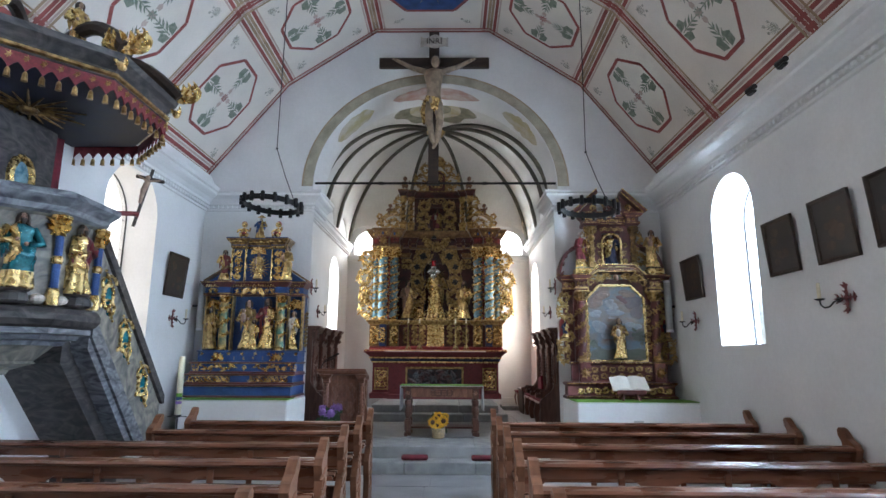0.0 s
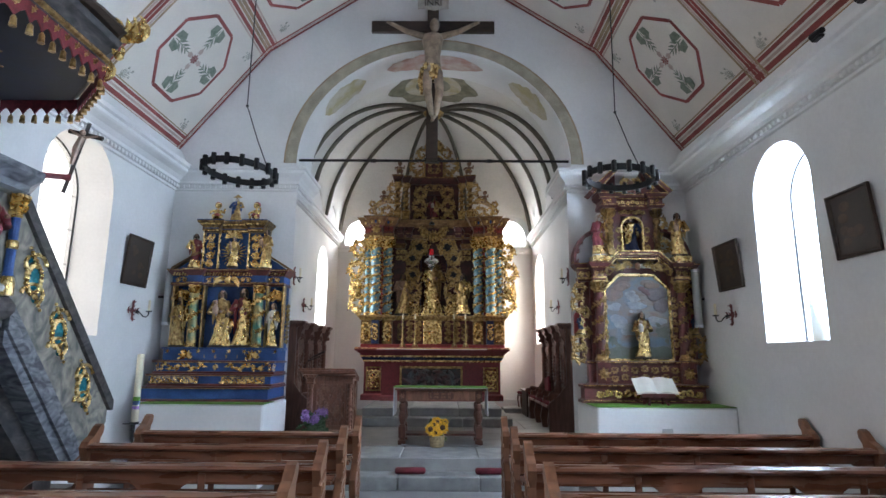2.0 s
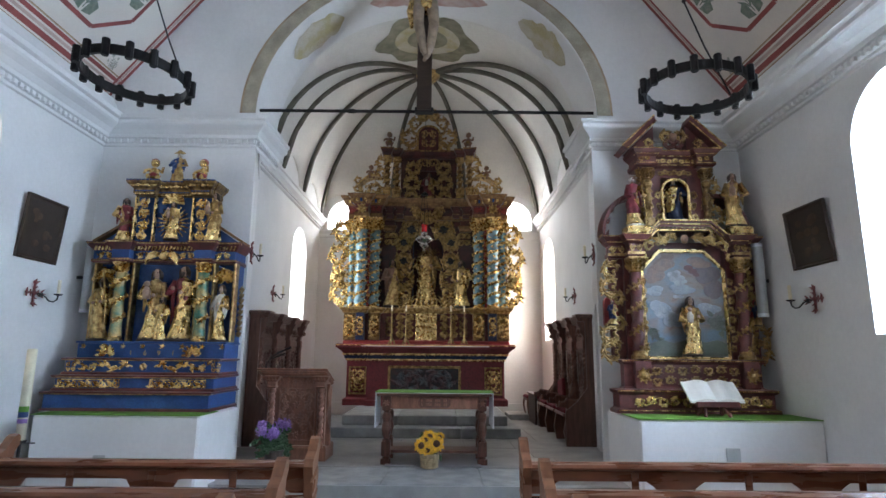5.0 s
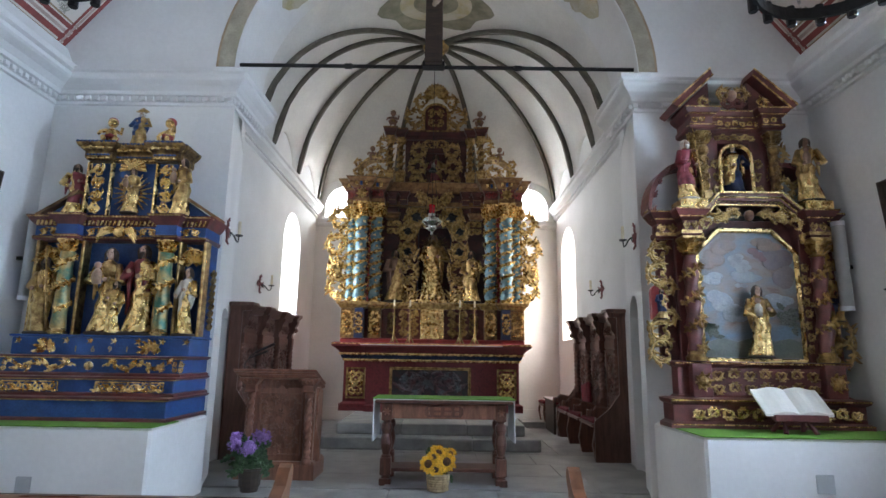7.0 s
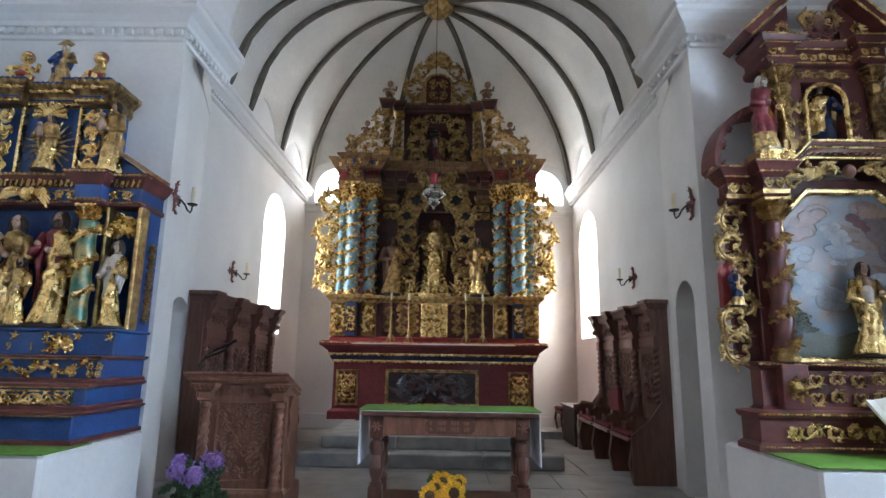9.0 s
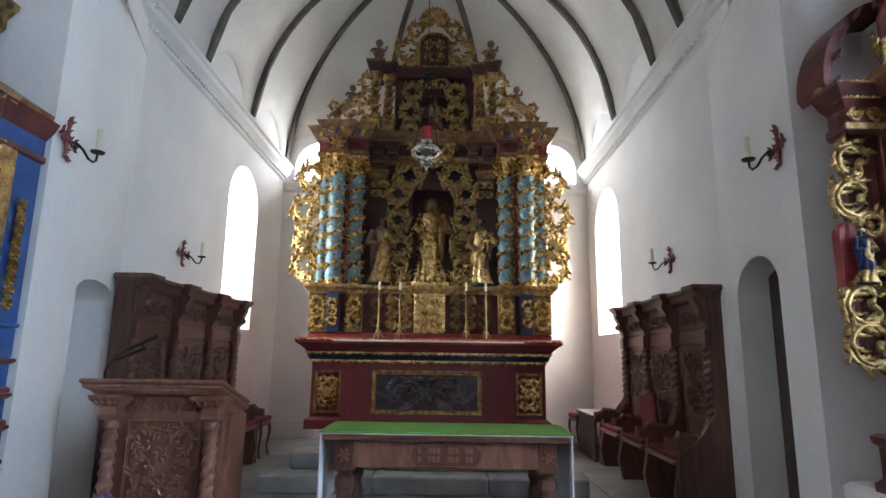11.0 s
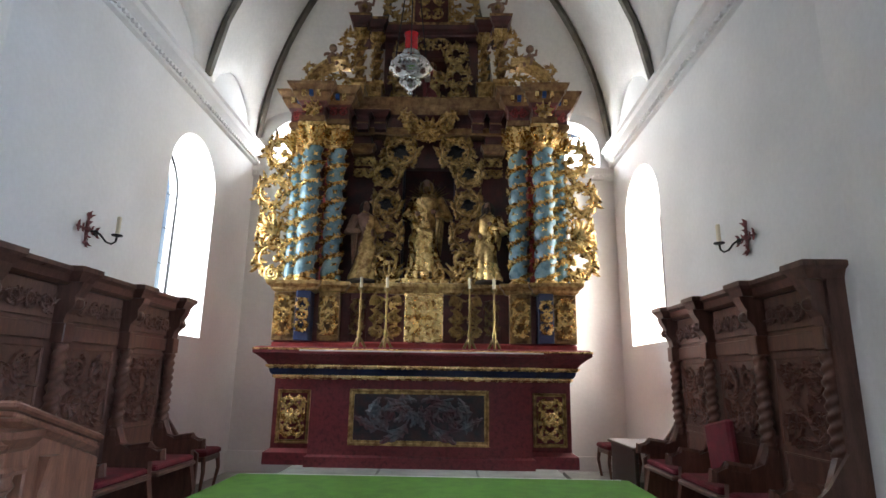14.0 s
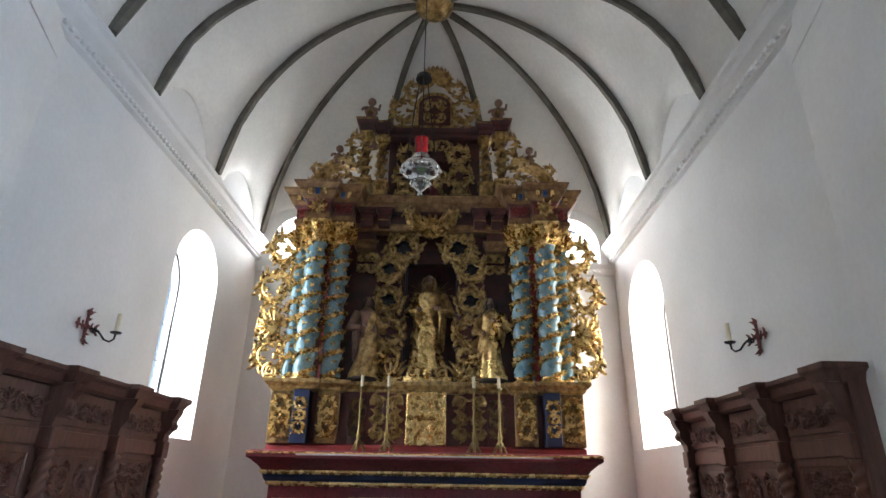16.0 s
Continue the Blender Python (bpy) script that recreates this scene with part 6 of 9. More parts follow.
wpart("painted_landscape", bm, HILL, can, "dark painted hills and trees")
bm = B()
for x, z, w, hh, mi in ((2.82, 2.60, 0.13, 0.09, 0), (2.92, 2.72, 0.12, 0.07, 0), (3.44, 2.62, 0.15, 0.12, 1), (3.50, 2.44, 0.10, 0.12, 1), (3.36, 2.76, 0.13, 0.06, 0), (2.86, 2.22, 0.13, 0.10, 2), (3.00, 2.10, 0.10, 0.09, 2), (3.42, 2.22, 0.14, 0.06, 2), (2.80, 2.42, 0.10, 0.05, 2), (3.14, 2.44, 0.16, 0.05, 2)):
    for q in range(4):
        ball(bm, (x + 0.05 * math.sin(q * 2.3 + x * 9), 8.5605 - 0.0006 * q, z + 0.03 * math.cos(q * 1.7 + z * 7)), 1.0, 16, 6, (w * (0.9 - 0.12 * q), 0.002, hh * (0.9 - 0.12 * q)), mi)
wpart("painted_sky_clouds", bm, [mat("brown_cloud", (0.27, 0.165, 0.125), 0.32, vary=0.3, scale=9, second=(0.20, 0.14, 0.125)), mat("plum_cloud", (0.115, 0.085, 0.095), 0.32, vary=0.3, scale=9, second=(0.17, 0.12, 0.115)), mat("pale_cloud", (0.36, 0.38, 0.40), 0.32, vary=0.3, scale=9, second=(0.24, 0.28, 0.32))], can, "brown, plum and pale painted clouds", True)
bm = B()
for k, (x, z, r) in enumerate(((3.02, 2.62, 0.05), (3.08, 2.64, 0.045), (3.05, 2.57, 0.06), (3.12, 2.58, 0.05), (3.10, 2.52, 0.055), (3.16, 2.54, 0.035), (3.05, 2.36, 0.03), (3.11, 2.36, 0.03))):
    ball(bm, (x, 8.558, z), r, 12, 6, (1.1, 0.03, 0.7), 0)
for x, z, r in ((3.22, 2.70, 0.05), (3.27, 2.66, 0.05), (3.31, 2.62, 0.035)):
    ball(bm, (x, 8.557, z), r, 12, 6, (1.1, 0.03, 0.7), 1)
wpart("painted_cloud", bm, [mat("painted_pale", (0.33, 0.33, 0.34), 0.5, vary=0.3, scale=14), REDWOOD], can, "pale and red painted shapes in the clouds")
bm = B()
tube(bm, [(x, 8.54, z) for x, z in outl + outl[:1]], 0.026, 6, 1.0)
wpart("painting_frame", bm, GOLD, ra, "gilded frame")
bm = B()
box(bm, 2.44, 2.64, 8.5, 8.66, 1.64, 3.0)
box(bm, 3.64, 3.86, 8.5, 8.66, 1.64, 3.0)
box(bm, 2.27, 2.44, 8.55, 8.60, 1.64, 2.94)
box(bm, 3.86, 3.99, 8.55, 8.60, 1.64, 2.94)
box(bm, 2.6, 3.68, 8.62, 8.84, 2.7, 3.02)
wpart("back_board", bm, REDWOOD, ra, "red-brown back board")
for cx in (2.54, 3.75):
    bm = B()
    twisted(bm, cx, 8.42, 1.72, 2.62, 0.07, 3.5, 12, 40, 0.14)
    col = wpart("column", bm, REDWOOD, ra, "twisted red-brown column with gilded vines", True)
    bm = B()
    garland(bm, cx, 8.42, 1.74, 2.6, 0.072, 3.5, 17, 0.075)
    capital(bm, cx, 8.42, 2.62, 2.80, 0.065)
    lathe(bm, [(0.09, 1.64), (0.095, 1.67), (0.07, 1.70), (0.078, 1.73)], cx, 8.42, 12)
    wpart("vine", bm, GOLD_OLD, col, "gilded vine and capital")
for s, cx in ((-1, 2.30), (1, 3.93)):
    bm = B()
    for px, pz, r, mid in ((0.0, 2.66, 0.09, 0.5), (0.02, 2.46, 0.10, 0.0), (0.03, 1.92, 0.10, -0.2), (0.02, 1.73, 0.11, 0.2), (-0.05, 2.33, 0.06, 2.6), (-0.05, 2.04, 0.06, 2.6)):
        swirl(bm, cx, s, px, pz, r, mid, 2.8, 8.52, 0.026, 0.5, 7, 4)
    wpart("wing", bm, GOLD_OLD, ra, "gilded scroll wing", True)
    bm = B()
    n = 8
    ar = [(cx + s * 0.02 - 0.08, 2.02), (cx + s * 0.02 + 0.08, 2.02)] + [(cx + s * 0.02 + 0.08 * math.cos(math.pi * k / n), 2.28 + 0.08 * math.sin(math.pi * k / n)) for k in range(n + 1)]
    quadring(bm, [[(x, y, z) for x, z in ar] for y in (8.54, 8.6)])
    wpart("wing_niche", bm, REDBRIGHT, ra, "small red niche")
    statue("statue", cx + s * 0.02, 8.5, 2.02, 0.28, [GOLD_OLD, NAVY, SKIN, HAIR], "tiny dark saint in the red altar's side niche", 0, "robed", seed=30 + s, group="red altar saints")
ER = [(0.0, 2.80), (0.02, 2.82), (0.02, 2.86), (0.0, 2.865), (0.0, 2.95), (0.04, 2.98), (0.07, 3.02), (0.09, 3.04), (0.09, 3.06), (0.0, 3.07)]
for x0, x1, y0 in ((2.47, 2.62, 8.36), (3.67, 3.83, 8.36), (2.28, 2.46, 8.5), (3.85, 3.97, 8.5)):
    bm = B()
    moulding(bm, x0, x1, y0, 8.64, ER)
    ent = wpart("entablature", bm, REDWOOD, ra, "red-brown entablature block")
    gilt_edge(ent, x0 - 0.085, x1 + 0.085, y0 - 0.09, 3.05, 0.008, 0.12)
    gilt_edge(ent, x0 - 0.04, x1 + 0.04, y0 - 0.045, 2.985, 0.009, 0.1)
    bm = B()
    relief(bm, x0, x1, 2.86, 2.95, y0 - 0.01, 8, 0.008)
    moulding(bm, x0, x1, y0 - 0.001, 8.5, [(0.022, 2.825), (0.022, 2.855)])
    wpart("gilt_relief", bm, GOLD_OLD, ent)
bm = B()
seq = [(2.64, 2.86), (2.84, 3.06), (3.44, 3.06), (3.65, 2.86)]
for dy, (lo, hi) in ((0.0, (0.06, 0.10)), (0.05, (0.10, 0.14)), (0.09, (0.14, 0.17))):
    quadring(bm, [[(x, 8.44 - dy, z + lo), (x, 8.44 - dy, z + hi), (x, 8.8, z + hi), (x, 8.8, z + lo)] for x, z in seq])
gc = wpart("gabled_cornice", bm, REDWOOD, ra, "red-brown cornice bent over the painting")
bm = B()
for dy, dz, r in ((0.095, 0.172, 0.010), (0.055, 0.135, 0.008), (0.004, 0.07, 0.010)):
    tube(bm, [(x, 8.44 - dy, z + dz) for x, z in seq], r, 6)
for (xa, za), (xb, zb) in zip(seq, seq[1:]):
    for k in range(12):
        t = (k + 0.5) / 12
        plainbox(bm, xa + (xb - xa) * t - 0.009, xa + (xb - xa) * t + 0.009, 8.40, 8.44, za + (zb - za) * t + 0.095, za + (zb - za) * t + 0.125)
wpart("gilt_fillet", bm, GOLD, gc, "gilded fillets and dentils")
bm = B()
for s in (-1, 1):
    pts = [(3.14 + s * (0.08 + 0.3 * t), 8.43, 3.03 - 0.02 * t + 0.03 * math.sin(t * 9)) for t in [k / 12 for k in range(13)]]
    acanthus(bm, pts, 0.02, 8, 0.10, s)
    pts = [(3.14 + s * (0.4 + 0.17 * t), 8.45, 2.97 - 0.2 * t) for t in [k / 8 for k in range(9)]]
    for px, pz, r, mid in ((0.16, 3.02, 0.055, 1.57), (0.28, 3.02, 0.05, -1.57), (0.42, 2.93, 0.055, 0.8), (0.52, 2.80, 0.05, -2.3), (0.30, 2.97, 0.045, 1.2)):
        swirl(bm, 3.14, s, px, pz, r, mid, 2.6, 8.40, 0.012, 0.45, 5, 4)
ball(bm, (3.14, 8.42, 3.02), 0.045, 10, 8, (1, 1, 1.2), 1)
wpart("gable_carving", bm, [GOLD_OLD, SKIN_D], ra, "gilded leaves and a carved head", True)
for s in (-1, 1):
    bm = B()
    for px, pz, r, mid in ((0.42, 3.72, 0.09, 0.3), (0.40, 3.50, 0.07, 3.0), (0.47, 3.36, 0.09, -0.2), (0.40, 3.88, 0.05, 1.2)):
        swirl(bm, 3.15, s, px, pz, r, mid, 3.1, 8.62, 0.024, 0.55, 6, 4)
    wpart("upper_wing", bm, GOLD_OLD, ra, "gilded scroll beside the upper storey", True)
    bm = B()
    for k in range(8):
        swirl(bm, 3.15, s, 0.505, 1.76 + 0.11 * k, 0.030, 0.0 if k % 2 else 3.14, 3.0, 8.49, 0.012, 0.5, 3, 2)
    wpart("strip_carving", bm, GOLD_OLD, ra, "gilded carved strip beside the painting", True)
# upper storey
bm = B()
for x0, x1 in ((2.78, 2.98), (3.30, 3.52)):
    box(bm, x0, x1, 8.6, 8.84, 3.2, 3.96)
box(bm, 2.96, 3.32, 8.76, 8.84, 3.2, 3.96)
box(bm, 2.96, 3.32, 8.6, 8.76, 3.82, 3.96)
ub = wpart("upper_board", bm, REDWOOD, ra, "red-brown upper storey with a niche")
bm = B()
for s in (-1, 1):
    for zz, mid in ((3.32, 0.4), (3.46, 2.7), (3.60, 0.4)):
        swirl(bm, 3.15, s, 0.21, zz, 0.035, mid, 2.8, 8.592, 0.012, 0.5, 4, 2)
for kk in range(7):
    swirl(bm, 2.98 + 0.057 * kk, 1, 0.0, 3.885, 0.026, 1.57 if kk % 2 else -1.57, 2.8, 8.592, 0.010, 0.5, 3, 2)
wpart("gilt_relief", bm, GOLD_OLD, ub, "gilded carved leafwork", True)
for cx in (2.79, 3.50):
    bm = B()
    box(bm, cx - 0.06, cx + 0.06, 8.5, 8.64, 3.2, 3.3)
    twisted(bm, cx, 8.55, 3.3, 3.78, 0.045, 2, 10, 24, 0.12)
    ball(bm, (cx, 8.53, 3.72), 0.06, 8, 6)
    capital(bm, cx, 8.55, 3.78, 3.92, 0.05)
    relief(bm, cx - 0.05, cx + 0.05, 3.3, 3.66, 8.50, 10, 0.012)
    wpart("upper_column", bm, GOLD_OLD if cx < 3 else GOLD_DARK, ra, "carved gilded upper column")
bm = B()
pts = [(2.98, 8.58, 3.22), (2.98, 8.58, 3.66)] + [(3.14 - 0.16 * math.cos(math.pi * k / 8), 8.58, 3.66 + 0.14 * math.sin(math.pi * k / 8)) for k in range(9)] + [(3.30, 8.58, 3.22)]
tube(bm, pts, 0.02, 6)
wpart("niche_frame", bm, GOLD, ra)
UR = [(0.0, 3.94), (0.02, 3.96), (0.02, 4.0), (0.0, 4.005), (0.0, 4.07), (0.05, 4.11), (0.07, 4.14), (0.07, 4.16), (0.0, 4.17)]
for x0, x1, y0 in ((2.76, 3.50, 8.6), (2.68, 2.90, 8.5), (3.40, 3.60, 8.5)):
    bm = B()
    moulding(bm, x0, x1, y0, 8.84, UR)
    ent = wpart("upper_entablature", bm, REDWOOD, ra)
    bm = B()
    for k in range(max(2, int((x1 - x0) / 0.075))):
        xx = x0 + 0.035 + k * 0.075
        swirl(bm, xx, 1, 0.0, 4.035, 0.024, 1.57 if k % 2 else -1.57, 3.0, y0 - 0.012, 0.009, 0.5, 3, 2)
    wpart("gilt_relief", bm, GOLD, ent, "", True)
    gilt_edge(ent, x0 - 0.065, x1 + 0.065, y0 - 0.07, 4.15, 0.010, 0.1)
    gilt_edge(ent, x0 - 0.02, x1 + 0.02, y0 - 0.025, 3.98, 0.008, 0.08)
    gilt_edge(ent, x0 - 0.03, x1 + 0.03, y0 - 0.04, 4.09, 0.008, 0.08)
for s in (-1, 1):
    bm = B()
    xe, xi = 3.11 + s * 0.57, 3.11 + s * 0.20
    quadring(bm, [[(xe, y, 4.14), (xi, y, 4.50), (xi + s * 0.02, y, 4.57), (xe + s * 0.06, y, 4.18)] for y in (8.44, 8.8)])
    quadring(bm, [[(xe - s * 0.05, y, 4.17), (xi, y, 4.17), (xi, y, 4.48)] for y in (8.56, 8.8)])
    hg = wpart("half_gable", bm, REDWOOD, ra, "red-brown broken gable")
    bm = B()
    for a, b in (((xe + s * 0.06, 4.182), (xi + s * 0.02, 4.572)), ((xe, 4.142), (xi, 4.502))):
        tube(bm, [(a[0], 8.436, a[1]), (b[0], 8.436, b[1])], 0.009, 6)
        for k in range(13):
            t = (k + 0.5) / 13
            ball(bm, (a[0] + (b[0] - a[0]) * t, 8.432, a[1] + (b[1] - a[1]) * t), 0.010, 6, 4)
    swirl(bm, 3.145, s, 0.30, 4.25, 0.045, 1.0, 3.0, 8.548, 0.014, 0.5, 4, 2)
    wpart("gilt_edge", bm, GOLD, hg, "gilded beaded edge", True)
bm = B()
ball(bm, (3.14, 8.58, 4.33), 0.07, 12, 9, mi=1)
for s in (-1, 1):
    swirl(bm, 3.14, s, 0.08, 4.33, 0.06, 0.6, 3.0, 8.54, 0.024, 0.5, 6, 2)
    swirl(bm, 3.14, s, 0.05, 4.24, 0.05, -0.8, 3.0, 8.54, 0.022, 0.5, 6, 2, 2)
    ball(bm, (3.14 + s * 0.10, 8.58, 4.38), 0.045, 8, 6, mi=2)
wpart("crowning_head", bm, [GOLD_OLD, SKIN_D, REDWOOD], ra, "gilded carved head and clouds between the gables", True)
for s in (-1, 1):
    bm = B()
    rings = []
    for i in range(11):
        t = i / 10
        a = math.pi / 2 * t
        x, z = 3.12 + s * (0.46 + 0.40 * math.cos(a)), 3.07 + 0.50 * math.sin(a)
        rings.append([(x, 8.56, z), (x + s * 0.03, 8.56, z + 0.045), (x + s * 0.03, 8.8, z + 0.045), (x, 8.8, z)])
    quadring(bm, rings)
    for p in rings[::2]:
        leaf(bm, (p[0][0], 8.55, p[0][2]), 1.57 + s * 0.6, 0.08)
    wpart("scroll_shoulder", bm, REDWOOD, ra, "curved red-brown shoulder")
    bm = B()
    pts = [(3.145 + s * p[0], p[1], p[2]) for p in scroll(0.89, 3.06, 0.06, 3.0, 1.4, 14, 0.2, 8.6)]
    acanthus(bm, pts, 0.028, 6, 0.06, s)
    wpart("scroll_end", bm, GOLD_DARK, ra)
    bm = B()
    box(bm, 3.2 + s * 0.60 - 0.13, 3.2 + s * 0.60 + 0.13, 8.36, 8.6, 3.08, 3.17)
    swirl(bm, 3.2 + s * 0.60, 1, 0.05, 3.125, 0.03, 0.0, 3.0, 8.35, 0.012, 0.5, 3, 2)
    swirl(bm, 3.2 + s * 0.60, -1, 0.05, 3.125, 0.03, 0.0, 3.0, 8.35, 0.012, 0.5, 3, 2)
    wpart("statue_base", bm, GOLD, ra, "gilded figure base")
statue("statue", 3.15, 8.44, 1.67, 0.66, [GOLD, GOLD_OLD, SKIN, HAIR, PALE], "gilded mother and child statue before the painting", 0, "child", seed=21, group="red altar saints", girth=0.95)
statue("statue", 3.16, 8.66, 3.22, 0.60, [NAVY, GOLD, SKIN, HAIR], "saint in blue and gold in the red altar's upper niche", 0, "robed", seed=22, group="red altar saints", girth=1.15)
statue("statue", 2.60, 8.48, 3.17, 0.62, [GOLD, REDP, SKIN, PALE], "bearded saint in red and gold holding a long staff", 12, "staff", seed=23, group="red altar saints")
statue("statue", 3.80, 8.48, 3.17, 0.66, [GOLD, GOLD_OLD, SKIN_D, HAIR, SKIN], "yellow-gold robed saint carrying a child on the red altar", -12, "child", seed=24, group="red altar saints")
lec = thing("book_stand", "dark wooden book stand holding a large open book", "book stand", at=(3.15, 8.0, 1.062))
bm = B()
quadring(bm, [[(-0.22, -0.06, 0.13), (0.22, -0.06, 0.13), (0.22, 0.15, 0.30), (-0.22, 0.15, 0.30)], [(-0.22, -0.05, 0.105), (0.22, -0.05, 0.105), (0.22, 0.16, 0.275), (-0.22, 0.16, 0.275)]])
box(bm, -0.22, 0.22, -0.085, -0.055, 0.10, 0.155)
for x in (-0.1, 0.1):
    tube(bm, [(x, 0.05, 0.18), (x, 0.0, 0.08), (x * 1.3, -0.06, 0.0)], [0.02, 0.018, 0.022], 6)
    tube(bm, [(x, 0.05, 0.18), (x, 0.08, 0.08), (x * 1.3, 0.14, 0.0)], [0.02, 0.018, 0.022], 6)
part("stand", bm, REDWOOD, lec)
book = thing("open_book", "large open book with cream pages on the stand", "book", at=(3.15, 8.0, 1.062))
for s in (-1, 1):
    bm = B()
    rings = []
    for i in range(7):
        t = i / 6
        x, b = s * 0.28 * t, 0.022 * math.sin(math.pi * min(1, t * 1.3))
        rings.append([(x, -0.06, 0.14), (x, -0.06 - b * 0.6, 0.16 + b), (x, 0.16 - b * 0.6, 0.345 + b), (x, 0.16, 0.32)])
    quadring(bm, rings)
    part("page_block", bm, PAPER, book)


# ================= pews =================
def pew_end(bm, s=1):
    """The carved bench end: a curled head, a waist and a foot; it lies in the y-z plane."""
    out = [(-0.20, 0.0), (-0.20, 0.06), (-0.16, 0.10), (-0.15, 0.30), (-0.19, 0.40), (-0.20, 0.50), (-0.13, 0.58), (-0.06, 0.66), (-0.04, 0.78), (-0.07, 0.84), (-0.09, 0.90), (-0.06, 0.945),
           (0.02, 0.985), (0.09, 1.06), (0.13, 1.075), (0.155, 1.05), (0.15, 1.0), (0.11, 0.955), (0.10, 0.90), (0.115, 0.84), (0.12, 0.80), (0.09, 0.72), (0.09, 0.55), (0.12, 0.40), (0.12, 0.06), (0.15, 0.03), (0.15, 0.0)]
    quadring(bm, [[(x, y * k, z) for y, z in out] for x, k in ((-0.032, 0.97), (-0.026, 1.0), (0.026, 1.0), (0.032, 0.97))])


def pew(x0, x1, label):
    """A bench: seat in front of its own back, sloping book rest behind. Placed with its back at y = 0, facing the altar."""
    e = thing("pew", label, "pew", "nave pews")
    w = x1 - x0
    for x in (x0 + 0.035, x1 - 0.035):
        bm = B()
        pew_end(bm)
        ob = part("bench_end", bm, WOOD_END, e, "carved wooden bench end with a curled head")
        ob.location.x = x
        bm = B()
        for k in range(9):
            z = 0.2 + 0.075 * k
            sx = 0.033 if x > (x0 + x1) / 2 else -0.033
            tube(bm, [(sx, -0.10 + 0.05 * math.sin(k * 2), z), (sx, -0.02, z + 0.04), (sx, 0.05 - 0.05 * math.sin(k * 2), z + 0.075)], [0.008, 0.014, 0.008], 5)
        part("carving", bm, WOOD_END, ob)
    bm = B()
    # back board with a wavy lower edge
    n = 60
    top, low = [], []
    for i in range(n + 1):
        x = x0 + 0.06 + (w - 0.12) * i / n
        ph = (i / n * (2 if w < 2.6 else 3)) % 1.0
        d = 0.0 if ph < 0.12 or ph > 0.88 else 0.085 * min(1, min(ph - 0.12, 0.88 - ph) / 0.05)
        top.append((x, 0.87))
        low.append((x, 0.715 + d))
    vs = [[[bm.verts.new((x, y, z)) for x, z in row] for y in (-0.012, 0.014)] for row in (top, low)]
    for i in range(n):
        for a, b in (((0, 0), (1, 0)), ((0, 1), (1, 1)), ((0, 0), (0, 1)), ((1, 0), (1, 1))):
            bm.faces.new((vs[a[0]][a[1]][i], vs[a[0]][a[1]][i + 1], vs[b[0]][b[1]][i + 1], vs[b[0]][b[1]][i]))
    part("back_board", bm, WOOD, e)
    for k in range(1, 4):
        bm = B()
        x = x0 + w * k / 4
        box(bm, x - 0.025, x + 0.025, -0.03, -0.012, 0.45, 0.86)
        part("back_post", bm, WOOD, e)
    bm = B()
    rings = []
    for y, z in ((-0.075, 0.885), (-0.085, 0.90), (-0.075, 0.918), (-0.02, 0.93), (0.04, 0.925), (0.055, 0.905), (0.04, 0.885), (0.0, 0.87)):
        rings.append((y, z))
    quadring(bm, [[(x, y, z) for y, z in rings] for x in (x0 + 0.04, x1 - 0.04)])
    part("top_rail", bm, WOOD, e, "polished rounded top rail")
    bm = B()
    quadring(bm, [[(x, -0.26, 0.655), (x, -0.02, 0.685), (x, -0.02, 0.705), (x, -0.26, 0.677)] for x in (x0 + 0.06, x1 - 0.06)])
    box(bm, x0 + 0.06, x1 - 0.06, -0.275, -0.26, 0.655, 0.69)
    part("book_rest", bm, WOOD, e)
    bm = B()
    box(bm, x0 + 0.06, x1 - 0.06, 0.02, 0.36, 0.42, 0.45, 0.01)
    part("seat", bm, WOOD, e)
    bm = B()
    box(bm, x0 + 0.06, x1 - 0.06, -0.012, 0.012, 0.42, 0.56)
    part("lower_board", bm, WOOD, e)
    return e


PITCH = [6.16, 5.29, 4.42, 3.55, 2.68, 1.81]
pr0 = pew(0.88, 4.06, "polished brown wooden pew with carved ends beside the aisle")
pr0.matrix_basis = pose(0, PITCH[0], 0)
for k, y in enumerate(PITCH[1:]):
    copy_thing(pr0, pose(0, y, 0))
pl0 = pew(-2.82, -0.56, "short polished wooden pew beside the pulpit stair")
pl0.matrix_basis = pose(0, PITCH[0] - 0.03, 0)
copy_thing(pl0, pose(0, PITCH[1] - 0.03, 0))
pl1 = pew(-4.0, -0.56, "polished brown wooden pew with carved ends beside the aisle")
pl1.matrix_basis = pose(0, PITCH[2] - 0.03, 0)
for y in PITCH[3:]:
    copy_thing(pl1, pose(0, y - 0.03, 0))


def hymnal(x, y, z, turn, label="blue hymn book lying on the pew's book rest"):
    e = thing("hymn_book", label, "book", "hymn books")
    bm = B()
    box(bm, -0.075, 0.075, -0.055, 0.055, 0.004, 0.034, 0.002)
    part("page_block", bm, PAPER, e)
    bm = B()
    box(bm, -0.08, 0.08, -0.06, 0.06, 0.0, 0.004, 0.001)
    box(bm, -0.08, 0.08, -0.06, 0.06, 0.034, 0.038, 0.001)
    box(bm, -0.082, -0.076, -0.06, 0.06, 0.0, 0.038, 0.001)
    part("cover", bm, BLUE_BOOK, e)
    e.matrix_basis = pose(x, y, z, 7, 0, turn)
    return e


